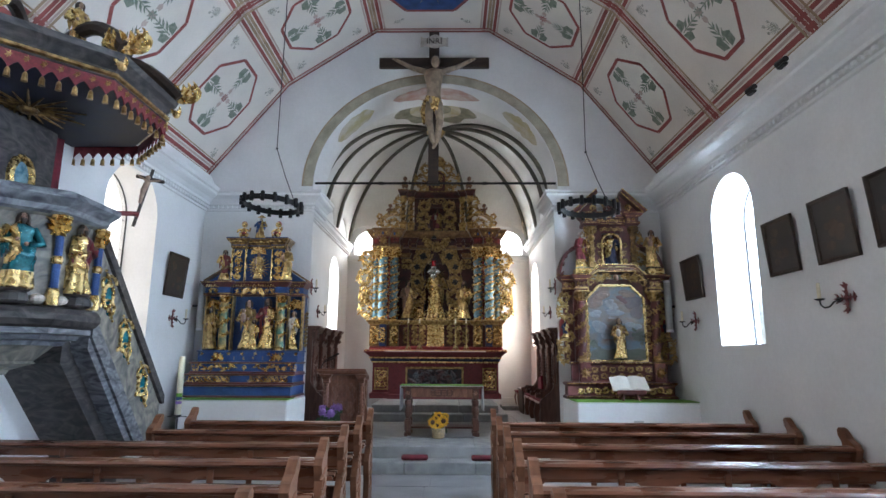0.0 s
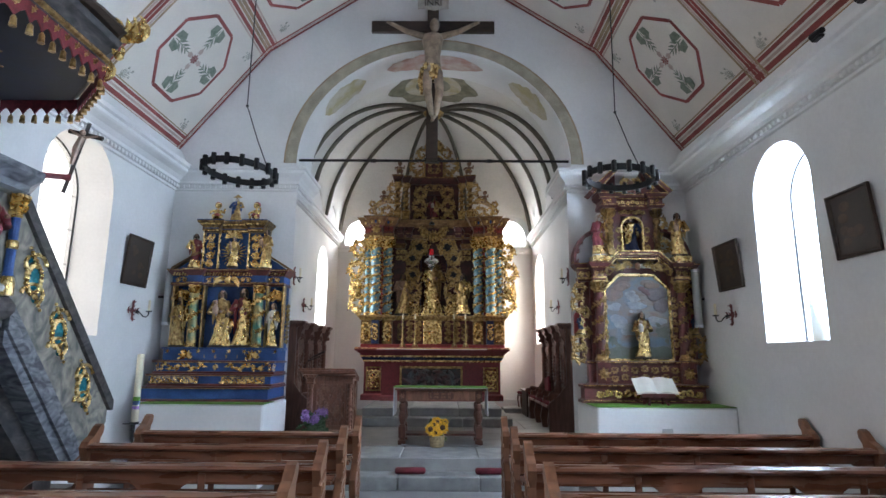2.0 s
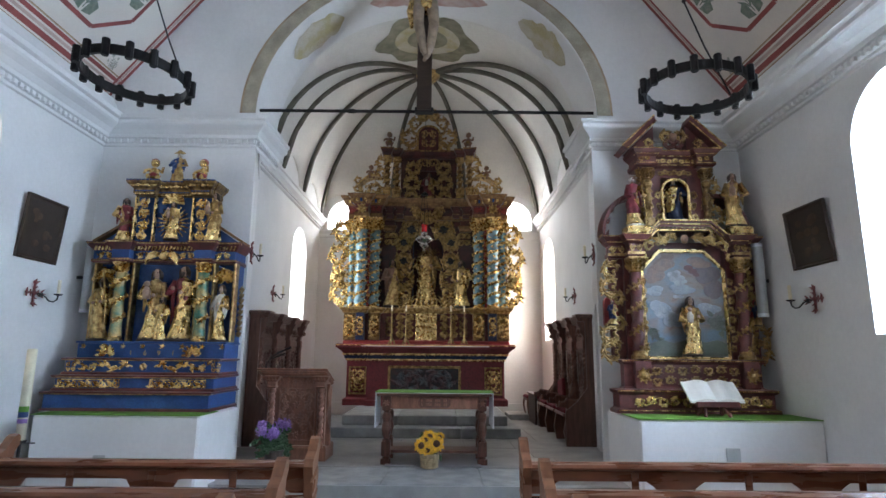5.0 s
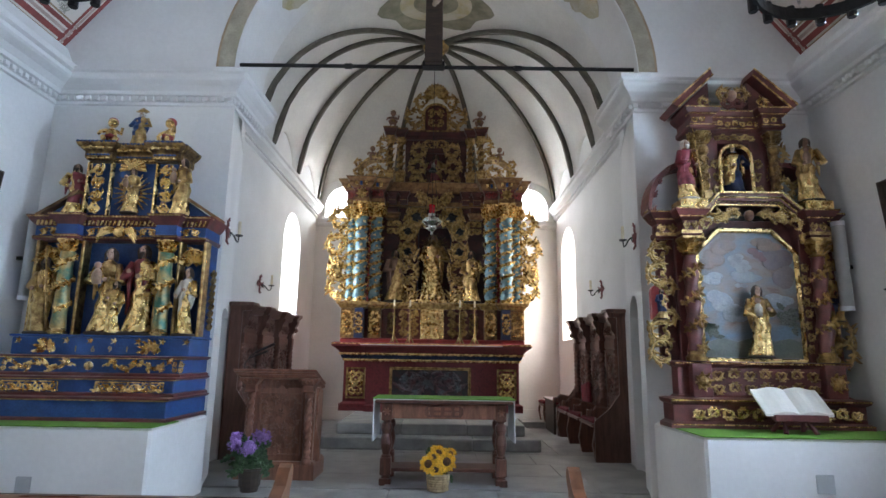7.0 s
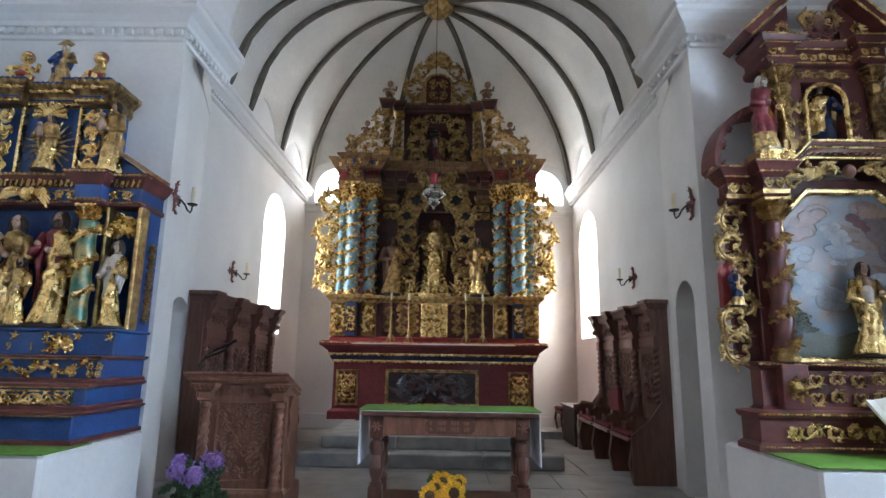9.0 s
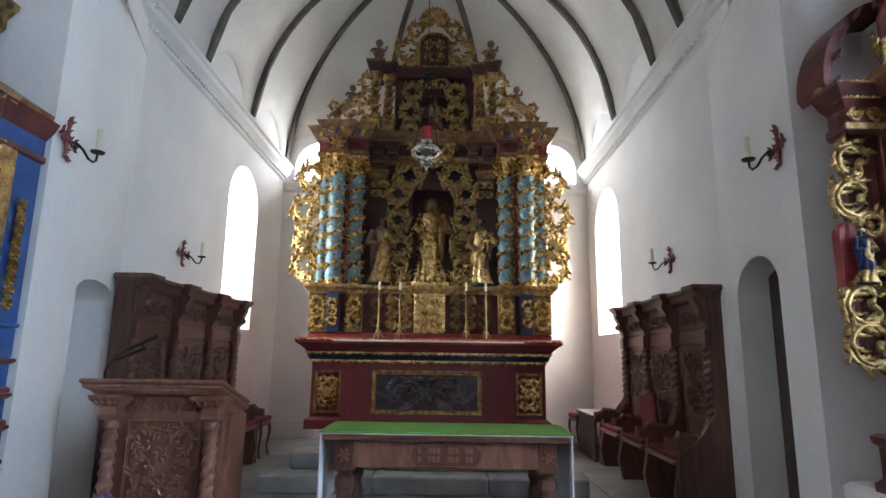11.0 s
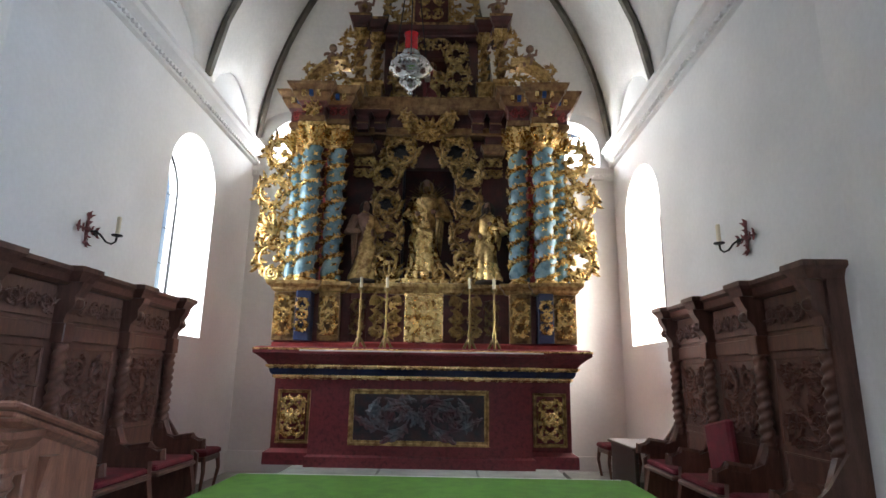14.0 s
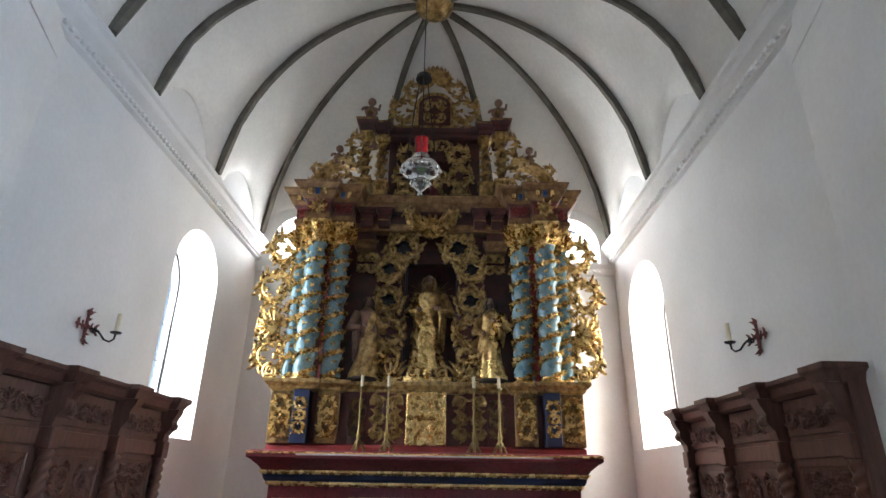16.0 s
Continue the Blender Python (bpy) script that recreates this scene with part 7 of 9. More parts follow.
for row, xs in ((3, (1.58, 2.02, 2.28, -1.0, -1.75, -2.05, -3.55)), (2, (-3.6,)), (4, (3.2,))):
    for k, x in enumerate(xs):
        hymnal(x, PITCH[row] - 0.15, 0.692, (k * 7) % 9 - 4)
# added white sheets for pale strips that are gaps onto the altar block
for row, x, w in ((0, 2.2, 0.36), (0, -1.2, 0.5), (1, 1.2, 0.4), (1, -1.1, 0.55)):
    bm = B()
    box(bm, x - w / 2, x + w / 2, PITCH[row] - 0.25, PITCH[row] - 0.06, 0.792, 0.798, 0.002)
    for v in bm.verts:
        v.co.z += (v.co.y - (PITCH[row] - 0.25)) * 0.125 - 0.112
    tagged(link("gap_sheet", bm, PAPER), "white sheet added on a pew's book rest for the pale gap below the rail", "paper")

# ================= communion table =================
tb = thing("altar_table", "dark carved wooden altar table with turned legs", "table", at=(0.23, 9.42, CHF))
tb.scale.z = 0.962
X0, X1, Y0, Y1 = -0.64, 0.64, -0.24, 0.24
bm = B()
moulding(bm, X0 - 0.05, X1 + 0.05, Y0 - 0.04, Y1 + 0.04, [(0.0, 0.84), (0.02, 0.85), (0.02, 0.87), (0.0, 0.878)])
part("tabletop", bm, WALNUT, tb)
bm = B()
box(bm, X0, X1, Y0 + 0.01, Y0 + 0.035, 0.68, 0.84)
box(bm, X0, X1, Y1 - 0.035, Y1 - 0.01, 0.68, 0.84)
box(bm, X0, X0 + 0.03, Y0, Y1, 0.68, 0.84)
box(bm, X1 - 0.03, X1, Y0, Y1, 0.68, 0.84)
apron = part("apron", bm, WALNUT_L, tb)
bm = B()
outl = [(-0.17, 0.70), (0.17, 0.70), (0.20, 0.73), (0.20, 0.79), (0.17, 0.82), (-0.17, 0.82), (-0.20, 0.79), (-0.20, 0.73)]
quadring(bm, [[(x, y, z) for x, z in outl] for y in (Y0 - 0.01, Y0 + 0.012)])
cart = part("cartouche", bm, WALNUT, apron, "carved cartouche with worn letters")
bm = B()
for r in range(2):
    for k in range(9):
        x = -0.15 + 0.036 * k + 0.012 * ((k * 5 + r * 3) % 3 - 1)
        plainbox(bm, x, x + 0.018, Y0 - 0.016, Y0 - 0.009, 0.772 - 0.05 * r, 0.802 - 0.05 * r)
part("worn_lettering", bm, WALNUT_L, cart)
for x in (X0 + 0.05, X1 - 0.05):
    for y in (Y0 + 0.05, Y1 - 0.05):
        bm = B()
        box(bm, x - 0.055, x + 0.055, y - 0.055, y + 0.055, 0.66, 0.845)
        lathe(bm, [(0.05, 0.66), (0.035, 0.64), (0.055, 0.62), (0.06, 0.57), (0.045, 0.52), (0.055, 0.48), (0.062, 0.42), (0.05, 0.36), (0.034, 0.31), (0.05, 0.30), (0.05, 0.28)], x, y, 14)
        box(bm, x - 0.055, x + 0.055, y - 0.055, y + 0.055, 0.10, 0.28)
        box(bm, x - 0.06, x + 0.06, y - 0.06, y + 0.06, 0.0, 0.07)
        lathe(bm, [(0.05, 0.07), (0.04, 0.085), (0.05, 0.10)], x, y, 12)
        lg = part("leg", bm, WALNUT, tb, "turned bulbous table leg")
        bm = B()
        for k in range(6):
            leaf(bm, (x, y - 0.056 if y < 0 else y, 0.755), k * 1.047, 0.045)
        part("rosette", bm, WALNUT_L, lg)
bm = B()
box(bm, -0.6, 0.6, Y0 + 0.06, Y1 - 0.06, 0.13, 0.165)
part("stretcher", bm, WALNUT, tb)
cl = thing("altar_cloth", "white linen altar cloth hanging at both ends under green felt", "altar cloth", at=(0.23, 9.42, CHF + 0.846))
bm = B()
box(bm, -0.73, 0.73, -0.29, 0.29, 0.0, 0.006, 0.002)
for s in (-1, 1):
    rows = []
    for i in range(9):
        z = 0.004 - 0.42 * i / 8
        rows.append([(s * (0.722 + 0.010 * math.sin(k * 1.9) * i / 8), -0.27 + 0.54 * k / 16, z) for k in range(17)] + [(s * (0.73 + 0.010 * math.sin(k * 1.9) * i / 8), -0.27 + 0.54 * k / 16, z) for k in range(16, -1, -1)])
    quadring(bm, rows)
part("linen", bm, WHITE_CLOTH, cl, "white linen hanging in soft folds")
bm = B()
box(bm, -0.735, 0.735, -0.295, 0.21, 0.007, 0.017, 0.003)
part("felt", bm, GREEN_CLOTH, cl, "bright green felt cover")
bm = B()
box(bm, -0.36, 0.80, 9.02, 10.55, CHF + 0.004, CHF + 0.014, 0.004)
tagged(link("floor_slab_pale", bm, SLATE), "pale smooth stone slab under the altar table", "floor slab")

# sunflowers in a basket
sf = thing("flower_basket", "wicker basket of sunflowers standing before the altar table", "flowers", at=(0.18, 8.98, CHF))
bm = B()
lathe(bm, [(0.075, 0.0), (0.10, 0.02), (0.115, 0.16), (0.122, 0.165), (0.115, 0.17), (0.10, 0.165), (0.09, 0.05)], 0, 0, 20)
for k in range(7):
    z = 0.02 + 0.022 * k
    tube(bm, [((0.10 + 0.002 * k) * math.cos(a), (0.10 + 0.002 * k) * math.sin(a), z) for a in [2 * math.pi * j / 24 for j in range(25)]], 0.009, 5)
part("basket", bm, WICKER, sf)
rnd = random.Random(6)
for k, (x, z, r, t) in enumerate(((0.0, 0.36, 0.082, 0.1), (0.085, 0.29, 0.085, -0.3), (-0.095, 0.27, 0.08, 0.4), (0.03, 0.235, 0.065, -0.2), (-0.05, 0.33, 0.06, 0.5), (-0.02, 0.22, 0.06, 0.2), (0.12, 0.36, 0.055, -0.6))):
    y = -0.07 - 0.02 * (k % 3)
    fl = B()
    ball(fl, (x, y, z), r * 0.5, 12, 6, (1, 0.35, 1))
    fl = part("flower_head", fl, SEED, sf, "brown sunflower disc with yellow petals")
    bm = B()
    for j in range(20):
        a = 2 * math.pi * j / 20 + rnd.uniform(-0.1, 0.1)
        leaf(bm, (x + 0.42 * r * math.cos(a), y + 0.005 * (j % 2), z + 0.42 * r * math.sin(a)), a, r * rnd.uniform(0.6, 0.8), curl=rnd.uniform(-0.3, 0.3), thick=0.12)
    part("petals", bm, PETAL, fl)
    bm = B()
    tube(bm, [(x, y + 0.02, z), (x * 0.6, 0.0, z * 0.7), (x * 0.3, 0.0, 0.12)], 0.006, 5)
    part("stalk", bm, PLANT, sf)
bm = B()
for k in range(30):
    leaf(bm, (rnd.uniform(-0.13, 0.13), rnd.uniform(-0.08, 0.05), rnd.uniform(0.15, 0.36)), rnd.uniform(0, 6.28), rnd.uniform(0.05, 0.1), thick=0.15)
part("foliage", bm, PLANT, sf)

# lilac hydrangea by the reading desk
hy = thing("potted_plant", "potted hydrangea with lilac flower heads on the chancel floor", "plant", at=(-1.62, 8.85, CHF))
bm = B()
lathe(bm, [(0.08, 0.0), (0.12, 0.20), (0.13, 0.205), (0.13, 0.22), (0.11, 0.22), (0.10, 0.05)], 0, 0, 16)
part("pot", bm, DARKWOOD, hy)
bm = B()
for k in range(110):
    a, r = rnd.uniform(0, 6.28), rnd.uniform(0.02, 0.22)
    leaf(bm, (r * math.cos(a), r * math.sin(a) * 0.8, rnd.uniform(0.18, 0.42)), rnd.uniform(-0.6, 3.7), rnd.uniform(0.07, 0.12), thick=0.12)
part("foliage", bm, PLANT, hy)
for x, y, z, r in ((-0.12, -0.1, 0.44, 0.065), (0.02, -0.14, 0.42, 0.08), (0.13, -0.05, 0.50, 0.055), (-0.16, 0.0, 0.50, 0.05), (0.06, 0.02, 0.50, 0.06)):
    bm = B()
    for k in range(60):
        d = Vector((rnd.gauss(0, 1), rnd.gauss(0, 1), rnd.gauss(0, 1) * 0.8)).normalized() * r
        leaf(bm, (x + d.x, y + d.y, z + d.z), rnd.uniform(0, 6.28), 0.028, thick=0.1)
    ball(bm, (x, y, z), r * 0.8, 9, 6)
    part("flower_head", bm, LILAC, hy, "round lilac flower head")

# kneeling cushions on the step
for x in (-0.15, 0.90):
    bm = B()
    rings = []
    for t in (-1, -0.97, -0.9, 0.9, 0.97, 1):
        k = 1 - 0.5 * max(0, abs(t) - 0.9) / 0.1
        rings.append([(x + 0.2 * t, 7.94 + 0.09 * k * math.cos(a), 0.178 + 0.04 + 0.04 * k * math.sin(a) * (1 if abs(math.sin(a)) < .95 else 0.9)) for a in [2 * math.pi * j / 12 for j in range(12)]])
    quadring(bm, rings)
    tagged(link("kneeling_cushion", bm, RED_CLOTH, None, smooth=True), "wine-red velvet kneeling cushion lying on the chancel step", "cushion", "kneeling cushions")


# ================= reading desk =================
def twist_post(bm, x, y, z0, z1, r, turns=5):
    twisted(bm, x, y, z0, z1, r, turns * 1.5, 12, 80, 0.17)


def carved_panel(name, parent, x0, x1, z0, z1, y, seed, material=WALNUT):
    bm = B()
    frame_rect(bm, x0, x1, z0, z1, y, 0.02, 0.012)
    relief(bm, x0 + 0.03, x1 - 0.03, z0 + 0.03, z1 - 0.03, y - 0.004, seed, 0.012, True, dense=1.5)
    return part(name, bm, material, parent, "carved leafwork panel")


am = thing("reading_desk", "carved walnut reading desk with twisted corner columns", "lectern", at=(-1.58, 9.40, CHF))
am.scale.z = 0.968
bm = B()
box(bm, -0.32, 0.42, 0.0, 0.42, 0.0, 1.09)
for v in bm.verts:
    if v.co.z > 0.5:
        v.co.z -= 0.17 if v.co.y > 0.2 else 0.025
part("body", bm, WALNUT_L, am)
bm = B()
moulding(bm, -0.38, 0.46, -0.06, 0.44, [(0.0, 0.0), (0.0, 0.16), (-0.02, 0.19)])
part("plinth", bm, WALNUT_L, am)
bm = B()
moulding(bm, -0.36, 0.42, -0.06, 0.36, [(0.0, 1.10), (0.012, 1.105), (0.03, 1.12), (0.03, 1.13)])
box(bm, -0.43, 0.435, -0.11, 0.38, 1.13, 1.152, 0.006)
box(bm, -0.445, 0.45, -0.125, 0.395, 1.154, 1.182, 0.01)
for v in bm.verts:
    v.co.z -= 0.012 + 0.31 * max(0.0, v.co.y + 0.12)
part("top", bm, WALNUT_L, am, "moulded sloping top")
bm = B()
frame_rect(bm, -0.17, 0.29, 0.25, 0.92, -0.003, 0.02, 0.012)
for sg in (-1, 1):
    for zz, mid in ((0.80, 0.8), (0.62, -0.6), (0.42, 0.4)):
        swirl(bm, 0.06, sg, 0.105, zz, 0.075, mid, 3.0, -0.012, 0.014, 0.55, 6, 4)
for zz in (0.33, 0.52, 0.71, 0.86):
    ball(bm, (0.06, -0.012, zz), 0.03, 10, 6, (1, 0.6, 1))
    for k in range(6):
        tongue(bm, 0.06, -0.008, zz, k * 1.047 + 0.5, 0.06, 0.5, 0.012)
part("carved_panel", bm, WALNUT_L, am, "carved leafwork panel").scale.z = 0.985
for x in (-0.25, 0.37):
    bm = B()
    twisted(bm, x, -0.05, 0.22, 0.88, 0.040, 9, 14, 110, 0.16)
    lathe(bm, [(0.055, 0.17), (0.055, 0.20), (0.04, 0.23)], x, -0.05, 14)
    lathe(bm, [(0.036, 0.87), (0.05, 0.89), (0.04, 0.91), (0.045, 0.93)], x, -0.05, 14)
    part("corner_column", bm, WALNUT_L, am, "twisted corner column", True).scale.z = 0.985
    bm = B()
    moulding(bm, x - 0.05, x + 0.05, -0.10, 0.0, [(0.0, 0.93), (0.01, 0.945), (0.0, 0.96), (0.0, 1.01), (0.02, 1.025), (0.05, 1.06), (0.055, 1.085), (0.0, 1.09)])
    for k in range(4):
        leaf(bm, (x - 0.06 + 0.04 * k, -0.13, 1.02), 1.57, 0.06, thick=0.3)
    part("capital", bm, WALNUT_L, am, "carved bracket capital").scale.z = 0.985
bm = B()
relief(bm, -0.18, 0.30, 0.97, 1.05, -0.008, 4, 0.008)
part("frieze", bm, WALNUT_L, am).scale.z = 0.985
bm = B()
prof = [(0.0, 0.16), (0.07, 0.2), (0.055, 0.4), (0.01, 0.58), (0.03, 0.72), (0.015, 0.85), (0.04, 0.98), (0.0, 0.98)]
quadring(bm, [[(0.42 + a, y, z) for a, z in prof] for y in (0.06, 0.12)])
part("side_bracket", bm, WALNUT_L, am).scale.z = 0.985
mic = thing("microphone", "slim black gooseneck microphone on the reading desk", "microphone", at=(-1.95, 9.42, CHF + 1.08))
bm = B()
lathe(bm, [(0.05, 0.0), (0.05, 0.012), (0.015, 0.02)], 0, 0, 14)
tube(bm, [(0, 0, 0.01), (0.0, 0, 0.10), (0.05, 0.02, 0.19), (0.16, 0.03, 0.26), (0.28, 0.03, 0.31)], 0.007, 6)
part("gooseneck", bm, IRON, mic)
bm = B()
tube(bm, [(0.10, 0.03, 0.225), (0.30, 0.03, 0.32)], [0.012, 0.015], 8)
tube(bm, [(0.02, 0.05, 0.16), (0.22, 0.05, 0.24)], [0.009, 0.012], 8)
part("capsule", bm, IRON, mic)


# ================= choir stalls =================
def stall(name, s, label):
    """Three seats with a tall carved back; s = 1 stands against the right wall."""
    e = thing(name, label, "choir stall", "choir stalls")
    L, D, H = 2.42, 0.56, 1.95
    # local: x along the wall away from the viewer, y out into the room is negative
    bm = B()
    box(bm, 0.0, L, -0.10, 0.0, 0.0, 1.62)
    part("back", bm, STALLWOOD, e)
    for k in range(3):
        a, b = L * k / 3 + 0.1, L * (k + 1) / 3 - 0.1
        carved_panel("carved_panel", e, a, b, 0.82, 1.40, -0.102, 50 + k, WALNUT)
        bm = B()
        frame_rect(bm, a, b, 0.50, 0.78, -0.10, 0.02, 0.012)
        part("lower_panel", bm, STALLWOOD, e)
        bm = B()
        box(bm, a - 0.02, b + 0.02, -0.13, -0.10, 1.44, 1.55)
        relief(bm, a, b, 1.62, 1.76, -0.135, 70 + k, 0.014, dense=1.5)
        box(bm, a - 0.03, b + 0.03, -0.12, 0.0, 1.58, 1.82)
        part("frieze", bm, STALLWOOD, e)
        bm = B()
        box(bm, a - 0.05, b + 0.05, -0.52, -0.10, 0.42, 0.46, 0.012)
        seat = part("seat", bm, STALLWOOD, e)
        bm = B()
        box(bm, a - 0.03, b + 0.03, -0.50, -0.12, 0.462, 0.51, 0.02)
        part("seat_cushion", bm, RED_CLOTH, seat, "wine-red seat cushion")
    for k in range(4):
        x = L * k / 3
        x = min(max(x, 0.05), L - 0.05)
        bm = B()
        twist_post(bm, x, -0.155, 0.80, 1.42, 0.048, 6)
        lathe(bm, [(0.055, 0.74), (0.055, 0.78), (0.04, 0.80)], x, -0.15, 10)
        box(bm, x - 0.055, x + 0.055, -0.20, -0.1, 1.42, 1.56)
        part("twisted_column", bm, WALNUT, e, "barley-twist column")
        bm = B()
        pr = [(-0.18, 1.56), (-0.19, 1.62), (-0.24, 1.68), (-0.235, 1.74), (-0.27, 1.80), (-0.28, 1.84), (-0.1, 1.84), (-0.1, 1.56)]
        quadring(bm, [[(x + o, y, z) for y, z in pr] for o in (-0.05, 0.05)])
        ball(bm, (x, -0.235, 1.69), 0.04, 8, 6)
        part("console", bm, STALLWOOD, e)
        bm = B()
        # swept arm rest
        arm = [(-0.10, 0.86), (-0.17, 0.80), (-0.22, 0.68), (-0.32, 0.64), (-0.46, 0.66), (-0.55, 0.62), (-0.55, 0.56), (-0.47, 0.55), (-0.48, 0.40), (-0.52, 0.2), (-0.48, 0.0), (-0.10, 0.0)]
        quadring(bm, [[(x + o, y, z) for y, z in arm] for o in (-0.035, 0.035)])
        tube(bm, [(x, y - 0.0, z) for y, z in arm[:7]], 0.042, 7)
        part("arm_rest", bm, WALNUT, e, "curved carved arm rest")
    bm = B()
    moulding(bm, 0.0, L, -0.16, 0.0, [(0.0, 1.82), (0.03, 1.84), (0.05, 1.89), (0.08, 1.91), (0.08, 1.94), (0.0, 1.95)])
    for k in range(4):
        x = min(max(L * k / 3, 0.05), L - 0.05)
        moulding(bm, x - 0.07, x + 0.07, -0.26, 0.0, [(0.0, 1.84), (0.03, 1.89), (0.05, 1.91), (0.05, 1.945), (0.0, 1.955)])
    part("cornice", bm, STALLWOOD, e)
    for x0 in (-0.03, L):
        bm = B()
        pr = [(0.0, 0.0), (-0.5, 0.0), (-0.5, 0.5), (-0.30, 0.66), (-0.16, 0.85), (-0.16, 1.84), (0.0, 1.84)]
        quadring(bm, [[(x0 + o, y, z) for y, z in pr] for o in (0.0, 0.03)])
        part("end_panel", bm, STALLWOOD if x0 < 0 else STALLWOOD, e)
    return e


sl = stall("choir_stall", -1, "carved walnut choir stall with red cushions against the chancel wall")
sl.matrix_basis = Matrix.Translation((CL + 0.07, 10.47, CHF)) @ Matrix.Rotation(radians(90), 4, "Z")
sr = copy_thing(sl, pose(CR + 0.05, 13.14, CHF, 0, 0, -90))
bm = B()
box(bm, -0.2, 0.2, -0.03, 0.03, 0.0, 0.42, 0.025)
ob = tagged(link("back_cushion", bm, RED_CLOTH), "tall wine-red cushion leaning in the middle stall seat", "cushion")
ob.matrix_world = pose(2.38, 11.9, CHF + 0.515, 0, 10, 90)

def chair(x, y, turn, label):
    e = thing("stool", label, "stool", "chancel stools")
    bm = B()
    box(bm, -0.2, 0.2, -0.2, 0.2, 0.44, 0.50, 0.025)
    part("seat", bm, RED_CLOTH, e, "red upholstered seat")
    bm = B()
    box(bm, -0.19, 0.19, -0.19, 0.19, 0.39, 0.44)
    part("seat_frame", bm, WALNUT, e)
    for a in (-1, 1):
        for b in (-1, 1):
            bm = B()
            tube(bm, [(a * 0.17, b * 0.17, 0.42), (a * 0.185, b * 0.185, 0.3), (a * 0.16, b * 0.16, 0.12), (a * 0.18, b * 0.18, 0.0)], [0.024, 0.02, 0.014, 0.018], 8)
            part("leg", bm, WALNUT, e)
    e.matrix_basis = pose(x, y, CHF, 0, 0, turn)


chair(2.3, 14.45, 5, "small wooden stool with a red seat beside the chancel wall")
chair(-2.28, 13.35, 0, "small wooden stool with a red seat beside the choir stall")
st = thing("side_table", "dark side table with a white cloth by the choir stall", "table", at=(2.35, 13.75, CHF))
bm = B()
for a in (-0.19, 0.19):
    box(bm, a - 0.02, a + 0.02, -0.42, 0.42, 0.0, 0.55)
part("sides", bm, DARKWOOD, st)
bm = B()
box(bm, -0.24, 0.24, -0.46, 0.46, 0.55, 0.575)
part("tabletop", bm, DARKWOOD, st)
bm = B()
box(bm, -0.23, 0.23, -0.44, 0.44, 0.577, 0.585, 0.003)
tagged(link("table_cloth", bm, WHITE_CLOTH), "white cloth on the side table", "cloth").matrix_world = pose(2.35, 13.75, CHF)
bm = B()
box(bm, 1.72, 2.6, 14.2, 14.9, CHF, 0.47)
setting("step_side", bm, STONE_STEP, "low stone step beside the high altar")


# ================= wall sconces =================
def sconce(label, group):
    """A red iron fleury cross plate with a curled arm and a candle; it hangs on a wall behind +y, arm to the front and right."""
    e = thing("wall_sconce", label, "sconce", group)
    bm = B()
    for a in range(4):
        d = a * math.pi / 2
        c, s = math.cos(d), math.sin(d)
        tube(bm, [(0, -0.02, 0), (0.075 * c, -0.02, 0.075 * s), (0.12 * c, -0.02, 0.12 * s)], [0.016, 0.010, 0.012], 6)
        for k in (-1, 0, 1):
            aa = d + k * 0.75
            leaf(bm, (0.095 * c, -0.022, 0.095 * s), aa, 0.055, curl=0.4 * k, thick=0.25)
            leaf(bm, (0.05 * c, -0.022, 0.05 * s), d + k * 1.2, 0.04, thick=0.25)
    ball(bm, (0, -0.025, 0), 0.025, 8, 6)
    part("cross_plate", bm, REDIRON, e, "dark red iron cross plate")
    bm = B()
    tube(bm, [(0.0, -0.02, -0.01), (0.05, -0.06, -0.005), (0.085, -0.09, -0.035), (0.12, -0.11, -0.075), (0.17, -0.125, -0.08), (0.215, -0.13, -0.05), (0.225, -0.13, -0.005)], 0.008, 6)
    tube(bm, [(p[0], p[1] - 0.05, p[2]) for p in scroll(0.07, -0.01, 0.03, 3.5, 1.3, 12, 0.3)], 0.006, 5)
    lathe(bm, [(0.006, -0.01), (0.04, 0.0), (0.045, 0.012), (0.015, 0.012)], 0.225, -0.13, 12)
    part("arm", bm, IRON, e, "curled black iron arm with drip pan")
    bm = B()
    lathe(bm, [(0.017, 0.01), (0.017, 0.16), (0.012, 0.165)], 0.225, -0.13, 10)
    part("candle", bm, WAX, e, "pale wax candle")
    return e


sc = sconce("red iron cross sconce with a pale candle on the white wall", "wall sconces")
sc.matrix_basis = pose(LX, 7.96, 2.28, 0, 0, 90)
for x, y, z, turn in ((-2.62, 11.66, 2.69, 90), (-2.125, 8.99, 2.92, 108)):
    copy_thing(sc, pose(x, y, z, 0, 0, turn))
mir = Matrix.Diagonal((-1, 1, 1, 1))
for x, y, z, turn in ((RX, 7.65, 2.25, -90), (RX, 4.33, 2.26, -90), (2.62, 11.68, 2.69, -90), (2.265, 9.04, 2.94, -104)):
    c = copy_thing(sc, pose(x, y, z, 0, 0, turn))
    c.matrix_basis = pose(x, y, z, 0, 0, turn) @ mir


